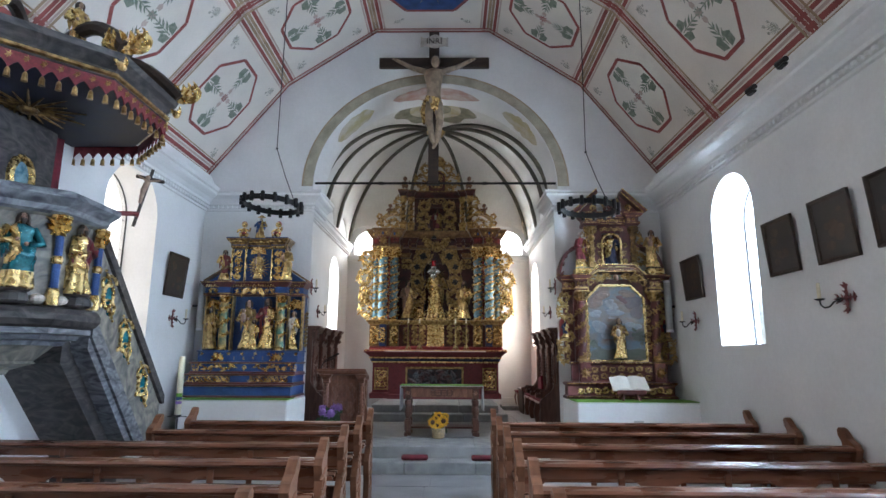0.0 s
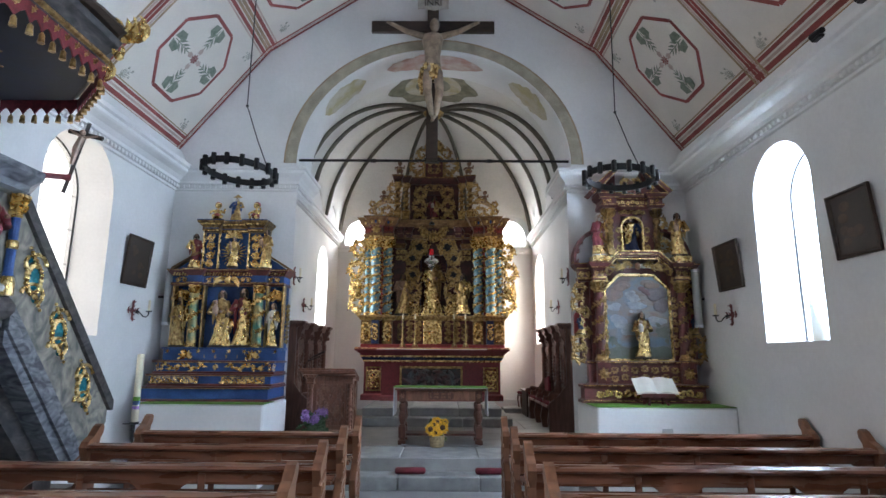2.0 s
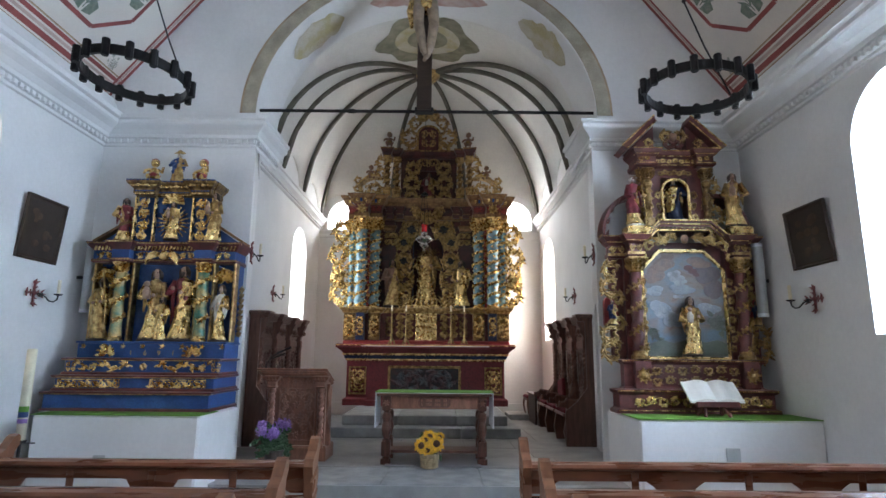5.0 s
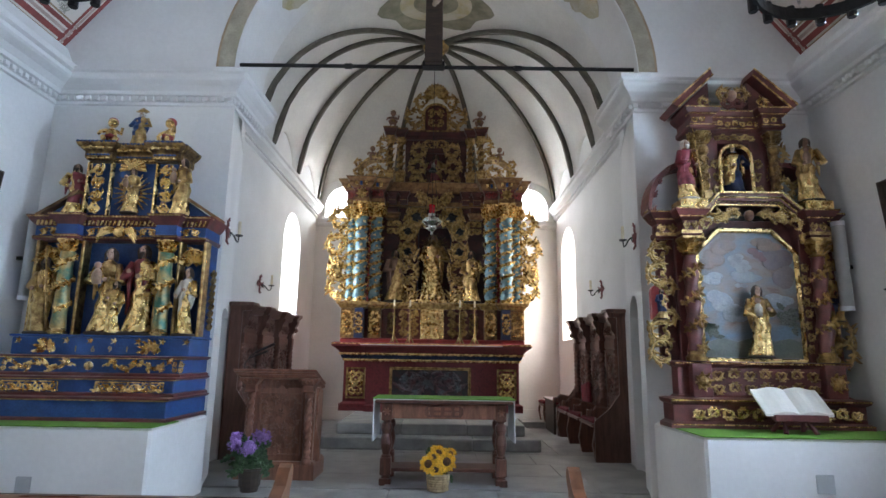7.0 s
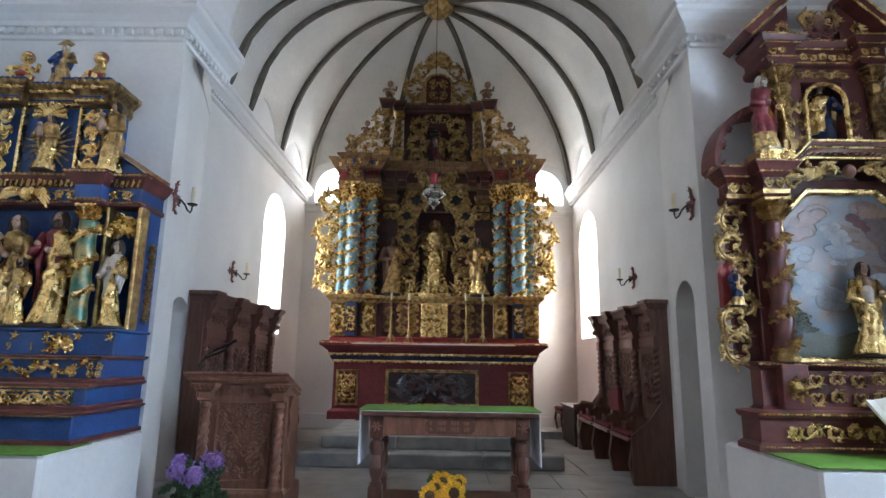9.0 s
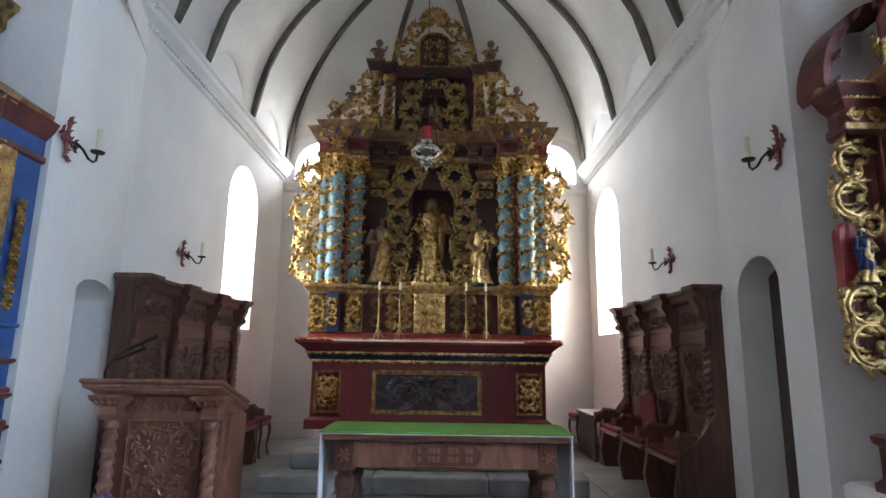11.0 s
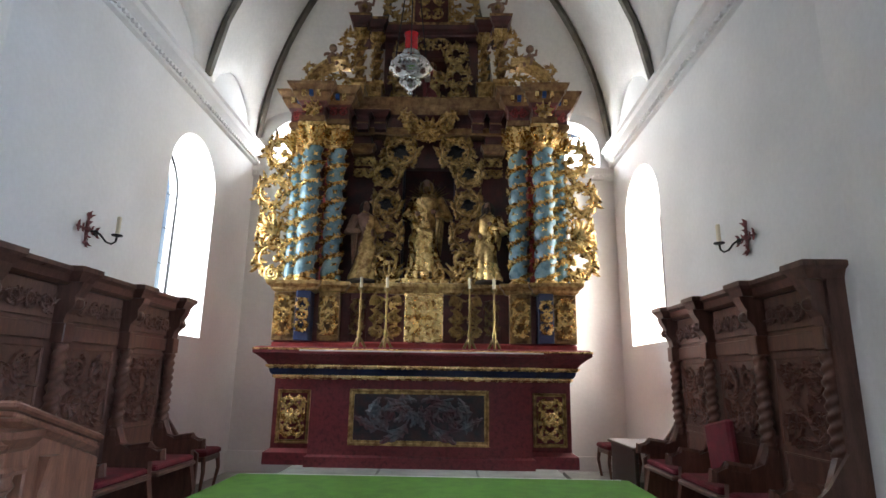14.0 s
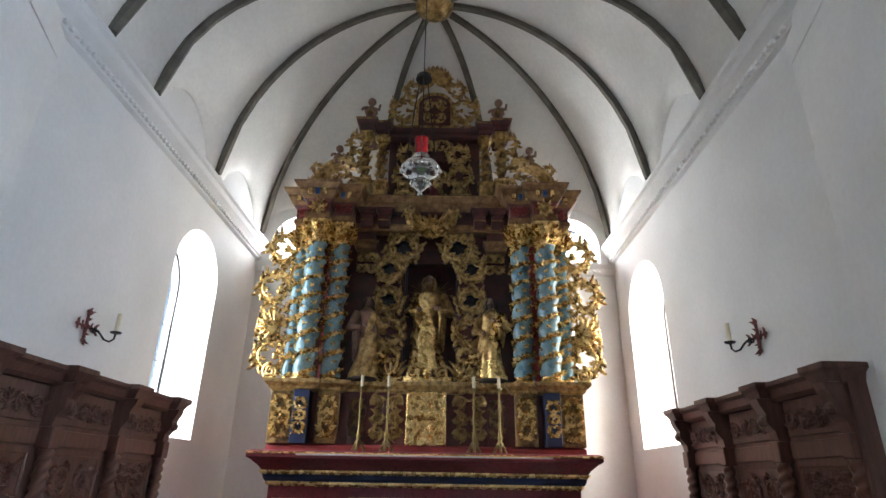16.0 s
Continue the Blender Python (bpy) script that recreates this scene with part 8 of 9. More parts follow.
# ================= pictures and loudspeakers =================
def picture(x, y0, y1, z0, z1, s, label):
    e = thing("framed_picture", label, "picture", "pictures on the nave walls", (x, (y0 + y1) / 2, (z0 + z1) / 2))
    w, h = y1 - y0, z1 - z0
    bm = B()
    frame_rect(bm, -w / 2, w / 2, -h / 2, h / 2, 0.0, 0.045, 0.035)
    part("picture_frame", bm, DARKWOOD, e, "dark wooden frame")
    bm = B()
    plainbox(bm, -w / 2 + 0.02, w / 2 - 0.02, -0.014, 0.0, -h / 2 + 0.02, h / 2 - 0.02)
    cv = part("canvas", bm, PICTURE, e, "darkened painted canvas")
    bm = B()
    rr = random.Random(int(y0 * 100))
    for k in range(9):
        ball(bm, (rr.uniform(-0.25, 0.25) * w, -0.0142, rr.uniform(-0.3, 0.3) * h), rr.uniform(0.03, 0.08), 10, 5, (1, 0.03, 0.7))
    part("faded_shapes", bm, mat("faded_brown", (0.10, 0.065, 0.045), 0.5, vary=0.3, scale=12), cv, "faded brown shapes")
    e.matrix_basis = pose(x - s * 0.006, (y0 + y1) / 2, (z0 + z1) / 2, 0, 0, -90 if s > 0 else 90) @ pose(0, 0, 0, 5)
    return e


picture(RX - 0.02, 7.29, 7.93, 2.58, 3.21, 1, "dark old painting in a thin dark frame beside the window")
picture(RX - 0.02, 4.97, 5.53, 2.62, 3.24, 1, "dark old painting in a thin dark frame on the nave wall")
picture(RX - 0.02, 4.08, 4.66, 2.62, 3.26, 1, "dark old painting in a thin dark frame on the nave wall")
picture(RX - 0.02, 3.25, 3.85, 2.64, 3.28, 1, "dark old painting in a thin dark frame on the nave wall")
p = picture(LX + 0.02, 7.62, 8.23, 2.62, 3.30, -1, "black framed dark picture with a pale edge on the nave wall")
for x, y, s in ((-3.88, 8.62, 1), (3.98, 8.42, -1)):
    e = thing("column_loudspeaker", "slim grey column loudspeaker on a wall bracket", "loudspeaker", "column loudspeakers", (x, y, 2.12))
    bm = B()
    lathe(bm, [(0.05, 0.0), (0.058, 0.01), (0.058, 0.84), (0.05, 0.85)], 0, 0, 16)
    part("tube", bm, GREY_METAL, e, smooth=True)
    bm = B()
    lathe(bm, [(0.060, 0.0), (0.060, 0.04)], 0, 0, 16)
    lathe(bm, [(0.060, 0.81), (0.060, 0.85)], 0, 0, 16)
    part("end_caps", bm, WHITE_CLOTH, e)
    bm = B()
    box(bm, min(0, -s * 0.17), max(0, -s * 0.17), 0.03, 0.05, 0.40, 0.44)
    part("bracket", bm, IRON, e)


# ================= chandeliers =================
def chandelier(x, y, z, label):
    e = thing("ring_chandelier", label, "chandelier", "ring chandeliers", (x, y, z))
    bm = B()
    R, n = 0.33, 48

    def tilt(c, s):
        return -0.02 * c - 0.015 * s
    quadring(bm, [[(r * math.cos(2 * math.pi * k / n), r * math.sin(2 * math.pi * k / n), zz + tilt(math.cos(2 * math.pi * k / n), math.sin(2 * math.pi * k / n))) for k in range(n)] for r, zz in ((R, -0.03), (R, 0.03), (R - 0.02, 0.03), (R - 0.02, -0.03), (R, -0.03))], caps=False)
    part("ring", bm, IRON, e, "black iron hoop")
    for k in range(16):
        a = 2 * math.pi * k / 16
        bm = B()
        lathe(bm, [(0.020, -0.055), (0.024, -0.05), (0.024, 0.05), (0.020, 0.055)], 0, 0, 8)
        ob = part("lamp_holder", bm, IRON, e)
        ob.location = ((R + 0.012) * math.cos(a), (R + 0.012) * math.sin(a), tilt(math.cos(a), math.sin(a)))
    bm = B()
    tube(bm, [(0.22, 0.26, 0.03), (0.08, 0.2, 0.40), (-0.03, 0.14, 0.75), (-0.02, 0.14, 2.4), (-0.02, 0.14, 3.95)], 0.006, 5)
    ball(bm, (-0.03, 0.14, 0.75), 0.016, 6, 5)
    part("cable", bm, IRON, e, "thin black hanging cable")
    return e


ch = chandelier(-1.71, 5.4, 3.44, "black iron ring chandelier hanging by a thin cable")
copy_thing(ch, pose(2.0, 5.47, 3.42, 0, 0, -25))
for y in (5.0, 4.4):
    e = thing("spotlight", "small black spotlight clamped to the cornice", "spotlight", "cornice spotlights", (3.78, y, 4.60))
    bm = B()
    box(bm, -0.03, 0.03, -0.06, 0.06, 0.03, 0.06)
    tube(bm, [(0, -0.07, 0.09), (0, 0.07, 0.09)], [0.03, 0.045], 10)
    part("body", bm, IRON, e)

# ================= tie rod and great crucifix =================
bm = B()
tube(bm, [(-2.13, 8.97, 4.83), (2.31, 8.97, 4.83)], 0.022, 8)
for x in (-0.9, 1.0):
    tube(bm, [(x - 0.04, 8.97, 4.83), (x + 0.04, 8.97, 4.83)], 0.032, 8)
tagged(link("tie_rod", bm, IRON), "dark iron tie rod across the chancel arch", "tie rod")
cx = thing("crucifix", "large dark wooden crucifix with a carved pale figure before the arch", "crucifix", at=(0.06, 8.80, 4.83))
bm = B()
box(bm, -0.095, 0.095, -0.04, 0.04, -0.05, 2.93, 0.008)
part("upright", bm, DARKWOOD, cx)
bm = B()
box(bm, -1.03, 1.03, -0.035, 0.045, 2.20, 2.40, 0.008)
part("crossbeam", bm, DARKWOOD, cx)
bm = B()
box(bm, -0.12, 0.12, 0.02, 0.14, -0.06, 0.0)
part("bracket", bm, IRON, cx)
pq = B()
rings = []
for i in range(13):
    t = i / 12
    x = -0.26 + 0.52 * t
    b = 0.03 * math.sin(t * 9)
    rings.append([(x, -0.06 + b * 0.5, 2.60 + b), (x, -0.06 + b * 0.5, 2.82 - b), (x, -0.045 + b * 0.5, 2.82 - b), (x, -0.045 + b * 0.5, 2.60 + b)])
quadring(pq, rings)
pq = part("title_board", pq, PALE, cx, "pale curling title scroll")
tc = bpy.data.curves.new("lettering", "FONT")
tc.body, tc.size, tc.extrude, tc.align_x = "INRI", 0.16, 0.004, "CENTER"
ob = new("lettering", tc)
ob.parent = pq
ob.matrix_local = pose(0, -0.082, 2.655, 90)
ob.data.materials.append(HAIR)
bm = B()
ball(bm, (0.03, -0.16, 2.24), 0.095, 12, 9, (0.85, 0.95, 1.2), 0)
ball(bm, (0.03, -0.13, 2.27), 0.10, 12, 8, (0.95, 0.9, 1.15), 1)
rings = []
for z, rx, ry, ox in ((2.12, 0.05, 0.05, 0.01), (2.08, 0.17, 0.085, 0.0), (1.98, 0.175, 0.11, 0.0), (1.85, 0.15, 0.10, 0.0), (1.70, 0.125, 0.085, 0.0), (1.58, 0.13, 0.09, 0.0), (1.48, 0.15, 0.10, 0.0), (1.40, 0.15, 0.10, 0.0)):
    rings.append([(ox + rx * math.cos(a), -0.12 + ry * math.sin(a), z) for a in [2 * math.pi * k / 16 for k in range(16)]])
quadring(bm, rings, mi=0)
for s in (-1, 1):
    tube(bm, [(s * 0.14, -0.11, 2.06), (s * 0.42, -0.09, 2.16), (s * 0.70, -0.06, 2.33)], [0.055, 0.045, 0.03], 9, 1, 0)
    tube(bm, [(s * 0.70, -0.06, 2.33), (s * 0.78, -0.06, 2.36)], [0.03, 0.018], 7, 1, 0)
    tube(bm, [(s * 0.085, -0.12, 1.42), (s * 0.10 + 0.02, -0.20, 1.05), (s * 0.04 + 0.03, -0.13, 0.72), (0.03 - s * 0.01, -0.11, 0.62)], [0.085, 0.07, 0.05, 0.035], 9, 1, 0)
tube(bm, [(0.03, -0.13, 0.64), (0.0, -0.17, 0.55)], [0.04, 0.025], 7, 1, 0)
rings = []
for i in range(7):
    z = 1.52 - 0.24 * i / 6
    rings.append([((0.155 + 0.015 * math.sin(5 * a + i)) * math.cos(a), -0.12 + (0.11 + 0.02 * math.sin(4 * a)) * math.sin(a), z - 0.05 * math.cos(a)) for a in [2 * math.pi * k / 20 for k in range(20)]])
quadring(bm, rings, mi=2)
tube(bm, [(-0.15, -0.14, 1.48), (-0.19, -0.14, 1.25), (-0.17, -0.14, 1.02)], [0.045, 0.055, 0.02], 7, 1, 2)
ob = link("carved_figure", bm, [mat("old_ivory_paint", (0.36, 0.27, 0.19), 0.5, vary=0.25, scale=10), HAIR, GOLD], cx, "pale carved figure with a gilded loincloth", smooth=True)

# ================= sanctuary lamp =================
sa = thing("sanctuary_lamp", "silver hanging sanctuary lamp with a red glass", "lamp", at=(0.03, 10.46, 3.37))
bm = B()
lathe(bm, [(0.004, -0.14), (0.018, -0.125), (0.008, -0.11), (0.03, -0.09), (0.055, -0.06), (0.06, -0.04), (0.045, -0.025), (0.09, -0.005), (0.122, 0.03), (0.125, 0.05), (0.105, 0.085), (0.06, 0.10), (0.045, 0.125), (0.055, 0.14), (0.05, 0.15), (0.03, 0.145)], 0, 0, 24)
body = part("bowl", bm, SILVER, sa, "embossed silver bowl", True)
bm = B()
for k in range(12):
    a = 2 * math.pi * k / 12
    ball(bm, (0.112 * math.cos(a), 0.112 * math.sin(a), 0.04), 0.022, 7, 5)
    ball(bm, (0.055 * math.cos(a), 0.055 * math.sin(a), -0.05), 0.014, 6, 4)
part("embossing", bm, SILVER, body, smooth=True)
bm = B()
lathe(bm, [(0.033, 0.145), (0.040, 0.16), (0.040, 0.24), (0.048, 0.27), (0.045, 0.27), (0.036, 0.24), (0.03, 0.15)], 0, 0, 18)
part("glass", bm, RUBY, sa, "red votive glass", True)
bm = B()
for k in range(3):
    a = 2 * math.pi * k / 3 + 0.6
    tube(bm, [(0.12 * math.cos(a), 0.12 * math.sin(a), 0.06), (0.03 * math.cos(a), 0.03 * math.sin(a), 0.75)], 0.004, 5)
lathe(bm, [(0.01, 0.80), (0.05, 0.77), (0.055, 0.74), (0.03, 0.745)], 0, 0, 12)
tube(bm, [(0, 0, 0.78), (0, 0, 4.29)], 0.004, 5)
part("chains", bm, IRON, sa, "thin chains and hanging cord")

# ================= paschal candle =================
pc = thing("tall_candle_stand", "tall white candle with painted marks in an iron stand", "candle stand", at=(-3.52, 7.35, 0.0))
bm = B()
lathe(bm, [(0.12, 0.0), (0.12, 0.015), (0.02, 0.03), (0.014, 0.05), (0.014, 0.83), (0.05, 0.85), (0.055, 0.87), (0.03, 0.87)], 0, 0, 14)
tube(bm, [(-0.14, 0, 0.845), (0.14, 0, 0.845)], 0.006, 5)
part("stand", bm, IRON, pc)
bm = B()
lathe(bm, [(0.042, 0.87), (0.042, 1.68), (0.03, 1.69)], 0, 0, 16)
cn = part("candle", bm, WAX, pc, "white wax candle", True)
for k, (z0, z1, m) in enumerate(((1.12, 1.17, GREEN_CLOTH), (1.07, 1.12, BLUE_BOOK), (1.02, 1.06, LILAC))):
    bm = B()
    quadring(bm, [[(r * math.cos(a), r * math.sin(a), z) for a in [math.pi + math.pi * j / 8 for j in range(9)]] for r, z in ((0.0435, z0), (0.0435, z1))], close=False, caps=False)
    part("painted_mark", bm, m, cn)
for x, z, w in ((-3.01, 0.62, 0.06), (3.17, 0.72, 0.07)):
    bm = B()
    box(bm, x - w, x + w, 7.735, 7.75, z - w, z + w, 0.006)
    tagged(link("socket_plate", bm, GREY_METAL), "small grey metal plate on the white altar block", "socket plate", "socket plates")

# ================= pulpit =================
pu = thing("pulpit", "marbled and gilded baroque pulpit with painted saints on the nave wall", "pulpit", at=(-3.76, 4.15, 1.5))
PCX, PCY = -3.76, 4.15


def octa(ap, z, rot=0.0):
    r = ap / math.cos(math.pi / 8)
    return [(PCX + r * math.cos(math.pi / 8 + k * math.pi / 4), PCY + r * math.sin(math.pi / 8 + k * math.pi / 4), z) for k in range(8)]


def octastack(name, prof, material, label="", parent=pu):
    bm = B()
    quadring(bm, [octa(a, z) for a, z in prof])
    return wpart(name, bm, material, parent, label)


octastack("rim", [(0.70, 2.92), (0.74, 2.94), (0.75, 2.99), (0.80, 3.03), (0.83, 3.06), (0.83, 3.11), (0.78, 3.13)], MARB, "grey marbled rim")
octastack("body", [(0.64, 2.12), (0.66, 2.14), (0.66, 2.90), (0.70, 2.92)], MARB_L, "buff marbled parapet")
octastack("torus", [(0.66, 2.12), (0.73, 2.10), (0.765, 2.05), (0.765, 2.0), (0.73, 1.95), (0.66, 1.93)], MARB_D, "dark marbled roll moulding")
octastack("under_mouldings", [(0.70, 1.93), (0.70, 1.88), (0.62, 1.87), (0.60, 1.83), (0.52, 1.82), (0.50, 1.78)], MARB, "grey marbled steps")
octastack("under_bowl", [(0.44, 1.78), (0.38, 1.72), (0.30, 1.64), (0.32, 1.62), (0.14, 1.56), (0.12, 1.52)], MARB_L, "buff tapering underside")
bm = B()
lathe(bm, [(0.02, 1.36), (0.06, 1.40), (0.07, 1.45), (0.05, 1.50), (0.03, 1.52)], PCX, PCY, 12)
wpart("pendant", bm, REDBRIGHT, pu, "red carved pendant knob")
for k in range(8):
    a = math.pi / 8 + k * math.pi / 4
    if math.cos(a) < -0.5:
        continue
    r = 0.69 / math.cos(math.pi / 8)
    x, y = PCX + r * math.cos(a), PCY + r * math.sin(a)
    bm = B()
    lathe(bm, [(0.034, 2.26), (0.038, 2.28), (0.034, 2.30), (0.034, 2.72), (0.03, 2.74)], x, y, 12)
    col = wpart("corner_column", bm, BLUE, pu, "small blue corner column")
    bm = B()
    lathe(bm, [(0.055, 2.12), (0.055, 2.22), (0.045, 2.26), (0.036, 2.27)], x, y, 8)
    capital(bm, x, y, 2.73, 2.92, 0.042)
    lathe(bm, [(0.037, 2.48), (0.045, 2.50), (0.045, 2.53), (0.037, 2.55)], x, y, 10)
    for j in range(8):
        leaf(bm, (x, y - 0.03, 2.80), j * 0.78, 0.08)
    wpart("gilt_mounts", bm, GOLD, col, "gilded capital and mounts")
GLAZE = mat("teal_glaze", (0.015, 0.135, 0.15), 0.25, 0.3, vary=0.3, scale=20)
for k, rb in ((0, ([GOLD, REDP, SKIN_D, HAIR])), (7, [GOLD, GLAZE, SKIN_D, HAIR]), (6, [GLAZE, GOLD, SKIN_D, HAIR])):
    a = k * math.pi / 4
    statue("statue", PCX + 0.70 * math.cos(a), PCY + 0.70 * math.sin(a), 2.22, 0.66, rb, "seated-looking gilded and painted saint on the pulpit front", math.degrees(a) + 90, "robed", seed=60 + k, group="pulpit saints", girth=1.25)
    bm = B()
    r = 0.72
    lathe(bm, [(0.10, 2.12), (0.12, 2.14), (0.11, 2.2), (0.08, 2.225)], PCX + r * math.cos(a), PCY + r * math.sin(a), 12)
    wpart("figure_base", bm, MARB_D, pu)
    bm = B()
    t = Vector((-math.sin(a), math.cos(a), 0))
    for s in (-1, 1):
        c = Vector((PCX + 0.69 * math.cos(a), PCY + 0.69 * math.sin(a), 2.17)) + t * s * 0.18
        ball(bm, c, 0.07, 10, 6, (0.9, 0.9, 0.6))
    wpart("clouds", bm, PALE, pu, "pale carved clouds")
# back panel between pulpit and canopy
bm = B()
box(bm, LX, LX + 0.10, 3.5, 4.85, 3.0, 4.15)
bk = wpart("back_panel", bm, MARB_D, pu, "dark marbled back panel")
bm = B()
pts = [(LX + 0.11, 4.4 + 0.14 * math.cos(a), 3.45 + 0.2 * math.sin(a)) for a in [2 * math.pi * j / 20 for j in range(21)]]
tube(bm, pts, 0.04, 7)
wpart("gilt_frame", bm, GOLD, bk, "gilded oval frame")
bm = B()
ball(bm, (LX + 0.10, 4.4, 3.45), 0.14, 12, 8, (0.2, 0.9, 1.3))
wpart("oval_picture", bm, TURQ, bk)
bm = B()
quadring(bm, [[(LX + 0.02 + 0.02 * math.sin(j * 1.3), 4.85 + 0.025 * j, z) for j in range(7)] + [(LX + 0.05 + 0.02 * math.sin(j * 1.3), 4.85 + 0.025 * j, z) for j in range(6, -1, -1)] for z in (3.1, 3.5, 4.1)])
wpart("curtain", bm, RED_CLOTH, pu, "dark red curtain strip")
# sounding board
octastack("canopy", [(1.08, 4.10), (1.12, 4.14), (1.12, 4.22), (1.16, 4.27), (1.20, 4.31), (1.22, 4.36), (1.18, 4.38), (0.9, 4.46)], MARB_D, "dark marbled sounding board")
octastack("canopy_moulding", [(1.125, 4.15), (1.15, 4.16), (1.15, 4.185), (1.125, 4.19)], GOLD_OLD)
octastack("canopy_ceiling", [(1.07, 4.098), (1.07, 4.088)], mat("night_blue_board", (0.012, 0.014, 0.035), 0.6, vary=0.4, scale=4), "dark blue canopy ceiling")
bm = B()
for k in range(20):
    a = 2 * math.pi * k / 20
    tube(bm, [(PCX + 0.1 * math.cos(a), PCY + 0.1 * math.sin(a), 4.075), (PCX + (0.5 if k % 2 else 0.38) * math.cos(a), PCY + (0.5 if k % 2 else 0.38) * math.sin(a), 4.075)], [0.02, 0.006], 4)
ball(bm, (PCX, PCY, 4.06), 0.09, 10, 6, (1, 1, 0.5))
wpart("sunburst", bm, GOLD_DARK, pu, "dark gilded sunburst under the canopy")
# lambrequin: one red lappet with a tassel after another round the eaves
vs = octa(1.13, 4.12)
for k in range(8):
    a, b = Vector(vs[k]), Vector(vs[(k + 1) % 8])
    if (a.x + b.x) / 2 < -4.3:
        continue
    n = 8
    for j in range(n):
        lam, gil = B(), B()
        p, q = a + (b - a) * j / n, a + (b - a) * (j + 1) / n
        m = (p + q) / 2
        o = Vector((PCX - m.x, PCY - m.y, 0)).normalized() * 0.012
        shape = [p, q, q - Vector((0, 0, 0.085)), m + (q - m) * 0.55 - Vector((0, 0, 0.105)), m - Vector((0, 0, 0.15)), m + (p - m) * 0.55 - Vector((0, 0, 0.105)), p - Vector((0, 0, 0.085))]
        quadring(lam, [shape, [v + o for v in shape]])
        for i in range(6):
            leaf(gil, m - o * 1.5 - Vector((0, 0, 0.05)), i * 1.047, 0.032)
        lathe(gil, [(0.006, m.z - 0.15), (0.02, m.z - 0.17), (0.022, m.z - 0.20), (0.026, m.z - 0.235)], m.x, m.y, 7)
        lam = wpart("lappet", lam, REDP, pu, "dark red scalloped lappet")
        wpart("tassel", gil, GOLD_OLD, lam, "gilded tassel")
for k in range(8):
    a = math.pi / 8 + k * math.pi / 4
    if math.cos(a) < -0.45:
        continue
    r = 1.22 / math.cos(math.pi / 8)
    x, y = PCX + r * math.cos(a), PCY + r * math.sin(a)
    bm = B()
    for s in (-1, 1):
        pts = [(x + s * p[0], y, p[2]) for p in scroll(0.12, 4.48, 0.11, 3.4, 1.4, 18, 0.2)]
        acanthus(bm, pts, 0.035, 8, 0.10, s)
    for j in range(5):
        leaf(bm, (x, y, 4.36), 0.6 + j * 0.5, 0.2)
    leaf(bm, (x, y - 0.02, 4.2), math.pi / 2 + 0.5, 0.11)
    leaf(bm, (x, y - 0.02, 4.2), math.pi / 2 - 0.5, 0.11)
    ball(bm, (x, y - 0.03, 4.22), 0.04, 8, 6)
    wpart("corner_ornament", bm, GOLD, pu, "gilded scroll and cherub head at the canopy corner")
    pts = [Vector((x, y, 4.40)) + (Vector((PCX, PCY, 4.9)) - Vector((x, y, 4.40))) * t + Vector((0, 0, 0.16 * math.sin(math.pi * t * 1.6))) for t in [j / 12 for j in range(13)]]
    bm = B()
    tube(bm, pts, [0.08 - 0.003 * j for j in range(13)], 8)
    wpart("canopy_rib", bm, DARKWOOD, pu, "dark curving volute on the canopy")
statue("statue", PCX + 0.55, PCY - 0.25, 4.5, 0.55, [GOLD, GOLD_OLD, SKIN, HAIR], "gilded figure standing on the pulpit canopy", 60, "robed", seed=90, group="pulpit saints")

# stair with marbled stringer
def yz_prism(bm, pts, x0, x1):
    quadring(bm, [[(x, y, z) for y, z in pts] for x in (x0, x1)])


bm = B()
yz_prism(bm, [(4.72, 2.94), (4.78, 2.98), (6.36, 1.14), (6.36, 0.98), (6.10, 0.62), (5.86, 0.62), (4.72, 2.06)], -3.37, -3.30)
sg = wpart("stair_parapet", bm, MARB_L, pu, "buff marbled stair parapet")
bm = B()
yz_prism(bm, [(4.70, 3.0), (4.76, 3.06), (6.40, 1.20), (6.40, 1.10), (6.36, 1.10), (4.72, 2.96)], -3.41, -3.26)
wpart("handrail", bm, MARB_D, pu, "dark marbled handrail")
bm = B()
yz_prism(bm, [(4.72, 2.16), (6.02, 0.66), (5.70, 0.60), (4.72, 1.76)], -3.43, -3.25)
yz_prism(bm, [(4.72, 2.03), (5.92, 0.64), (5.80, 0.62), (4.72, 1.88)], -3.45, -3.22)
wpart("stringer", bm, MARB, pu, "grey marbled stair stringer")
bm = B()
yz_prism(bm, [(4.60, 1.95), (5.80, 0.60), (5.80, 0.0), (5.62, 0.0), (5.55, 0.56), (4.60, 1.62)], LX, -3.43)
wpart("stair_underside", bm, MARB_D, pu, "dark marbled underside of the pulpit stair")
for k in range(10):
    z = 0.19 * (k + 1)
    y = 6.45 - 0.19 * k
    bm = B()
    box(bm, LX, -3.44, y - 0.22, y, z - 0.04, z)
    wpart("tread", bm, WALNUT, pu)
GLAZE = mat("blue_green_glaze", (0.02, 0.16, 0.19), 0.2, vary=0.3, scale=20)
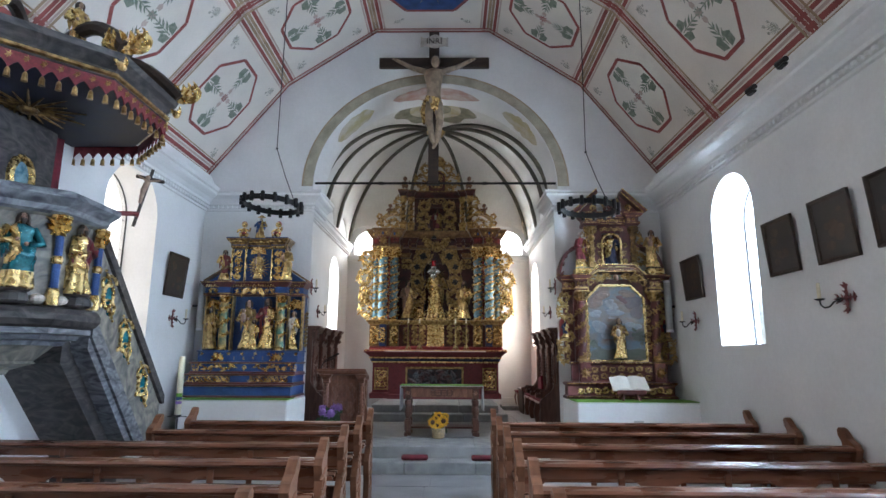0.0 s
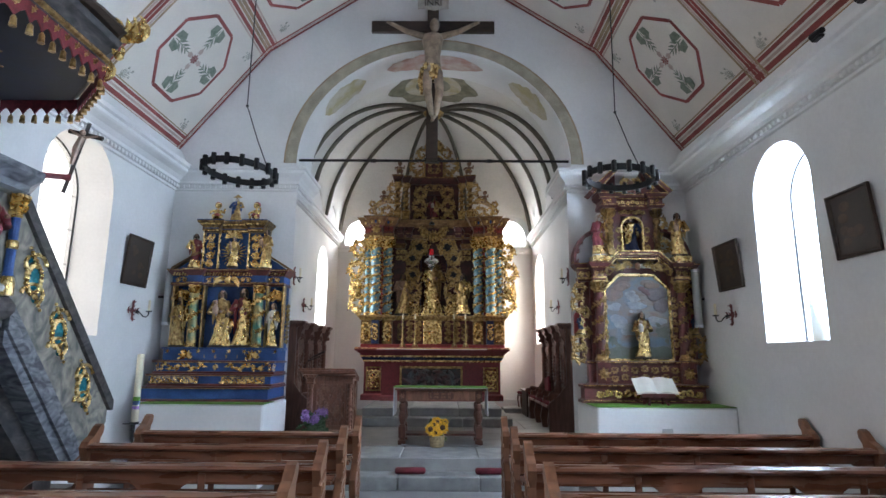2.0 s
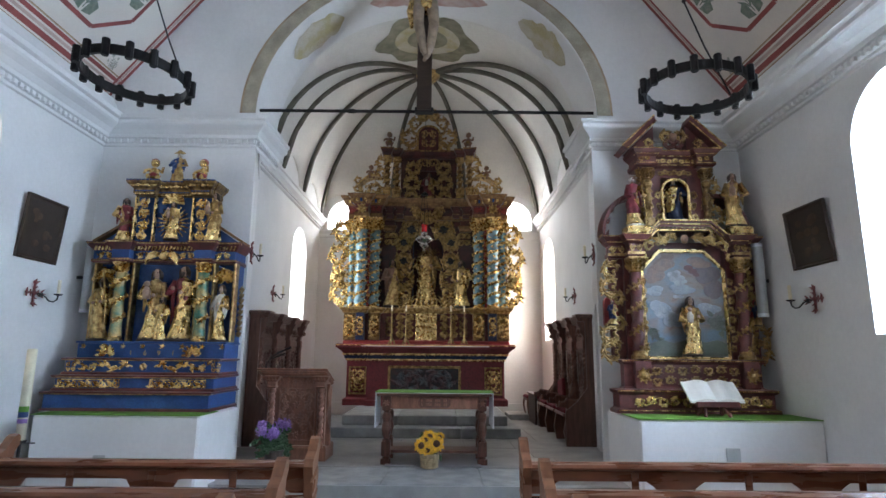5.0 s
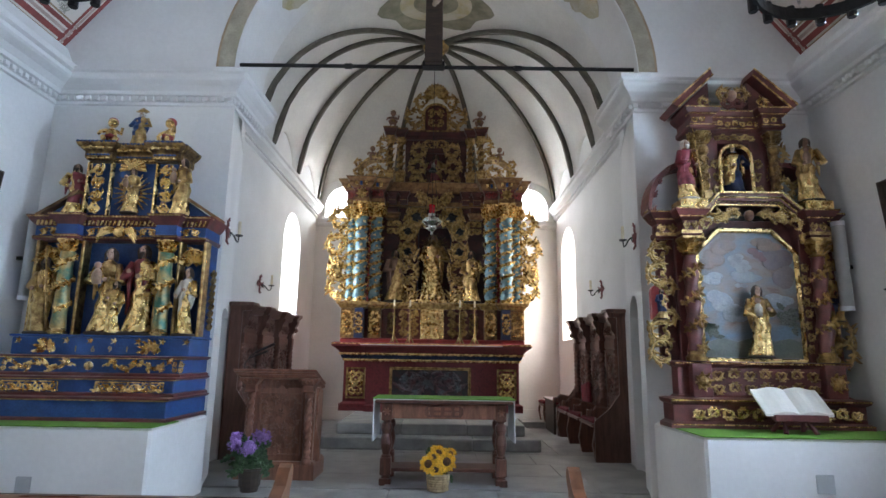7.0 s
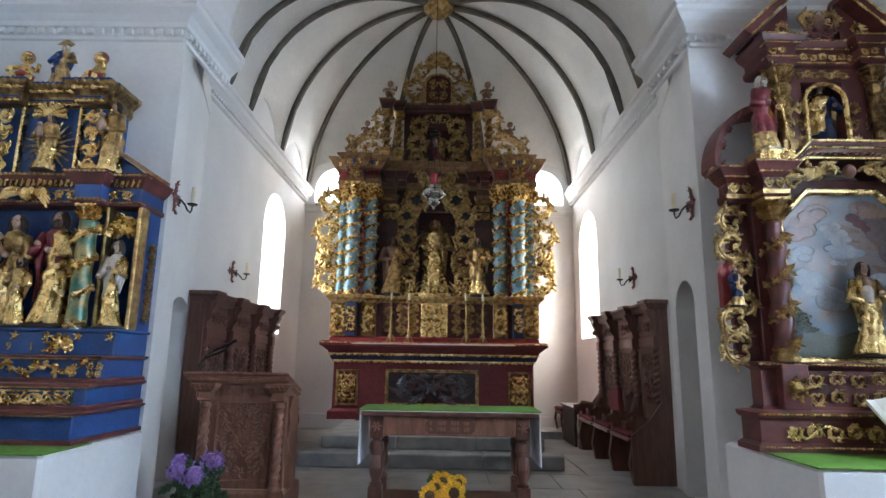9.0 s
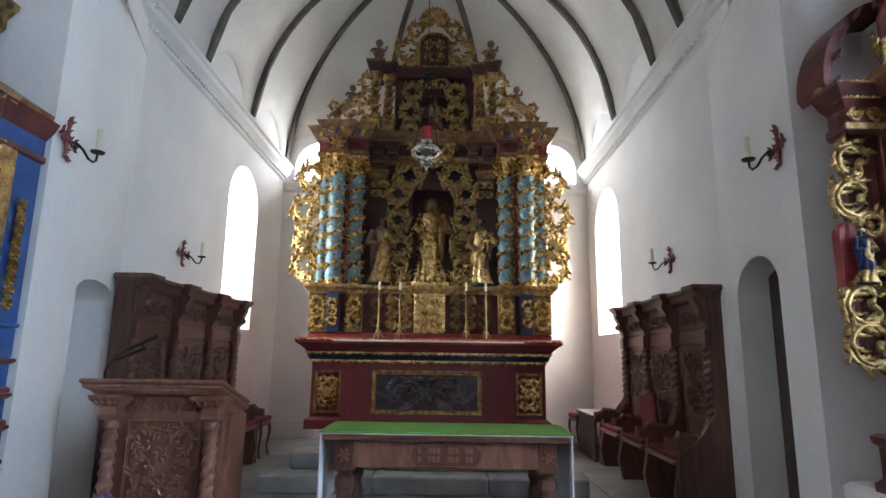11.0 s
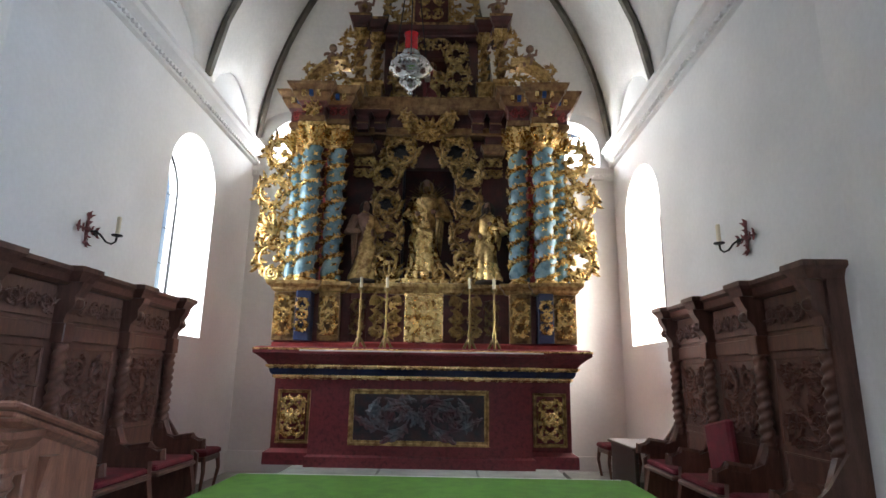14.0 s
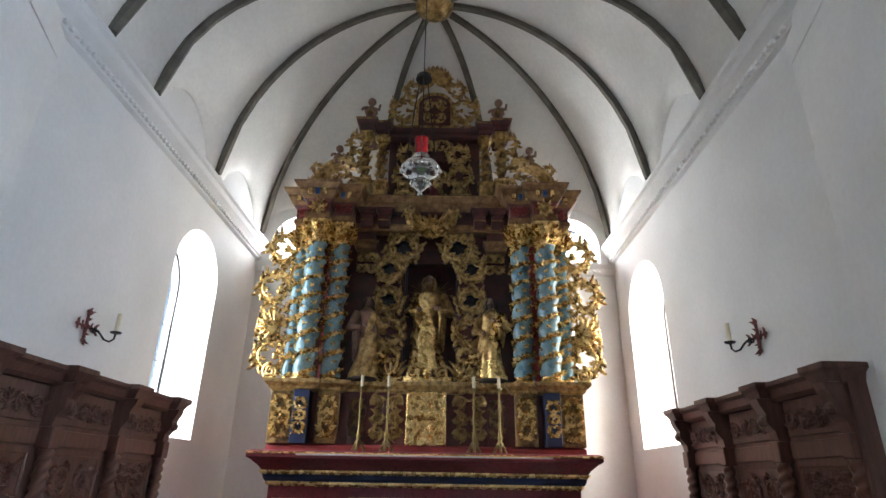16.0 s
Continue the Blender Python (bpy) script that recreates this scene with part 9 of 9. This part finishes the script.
for t in (0.12, 0.42, 0.76):
    bm = B()
    y, z = 4.85 + 1.35 * t, 2.50 - 1.5 * t
    for k in range(18):
        a = 2 * math.pi * k / 18
        ball(bm, (-3.285, y + 0.085 * math.cos(a), z + 0.125 * math.sin(a)), 0.026, 6, 5)
    for s in (-1, 1):
        tube(bm, [(-3.28, y + 0.16 * math.cos(a) * s * 0.8, z + s * 0.13 + 0.09 * math.sin(a)) for a in [0.5 * j for j in range(9)]], 0.018, 6)
        for j in range(5):
            ball(bm, (-3.27, y + s * 0.05 * j * 0.5, z - s * (0.12 + 0.035 * j)), 0.028 - 0.003 * j, 6, 4)
    ct = wpart("gilt_cartouche", bm, GOLD, sg, "gilded cartouche on the stair parapet")
    bm = B()
    ball(bm, (-3.295, y, z), 0.1, 12, 8, (0.3, 0.75, 1.1))
    for s in (-1, 1):
        ball(bm, (-3.295, y + s * 0.06, z - s * 0.17), 0.045, 8, 6, (0.4, 1, 0.8))
    wpart("glazed_field", bm, GLAZE, sg, "glazed blue-green cartouche field", True)
# small crucifix held out from the pulpit rim
pcx = thing("small_crucifix", "small dark crucifix held out by a carved arm on the pulpit", "crucifix", at=(-2.90, 4.72, 3.12))
bm = B()
tube(bm, [(-0.14, -0.18, 0.0), (-0.04, -0.03, 0.03), (0.02, 0.0, 0.03)], [0.03, 0.026, 0.03], 8)
part("carved_arm", bm, REDP, pcx, "red-sleeved carved arm")
bm = B()
tube(bm, [(-0.03, 0, -0.10), (0.12, 0, 0.52)], [0.02, 0.02], 4)
tube(bm, [(-0.05, 0, 0.45), (0.25, 0, 0.38)], [0.02, 0.02], 4)
part("cross", bm, DARKWOOD, pcx)
bm = B()
tube(bm, [(0.09, -0.03, 0.38), (0.06, -0.04, 0.28), (0.03, -0.03, 0.14)], [0.026, 0.028, 0.014], 7)
ball(bm, (0.098, -0.04, 0.42), 0.026, 7, 5)
for s in (-1, 1):
    tube(bm, [(0.095, -0.03, 0.38), (0.10 + s * 0.12, -0.025, 0.42 - s * 0.03)], [0.014, 0.009], 5)
part("carved_figure", bm, SKIN, pcx)
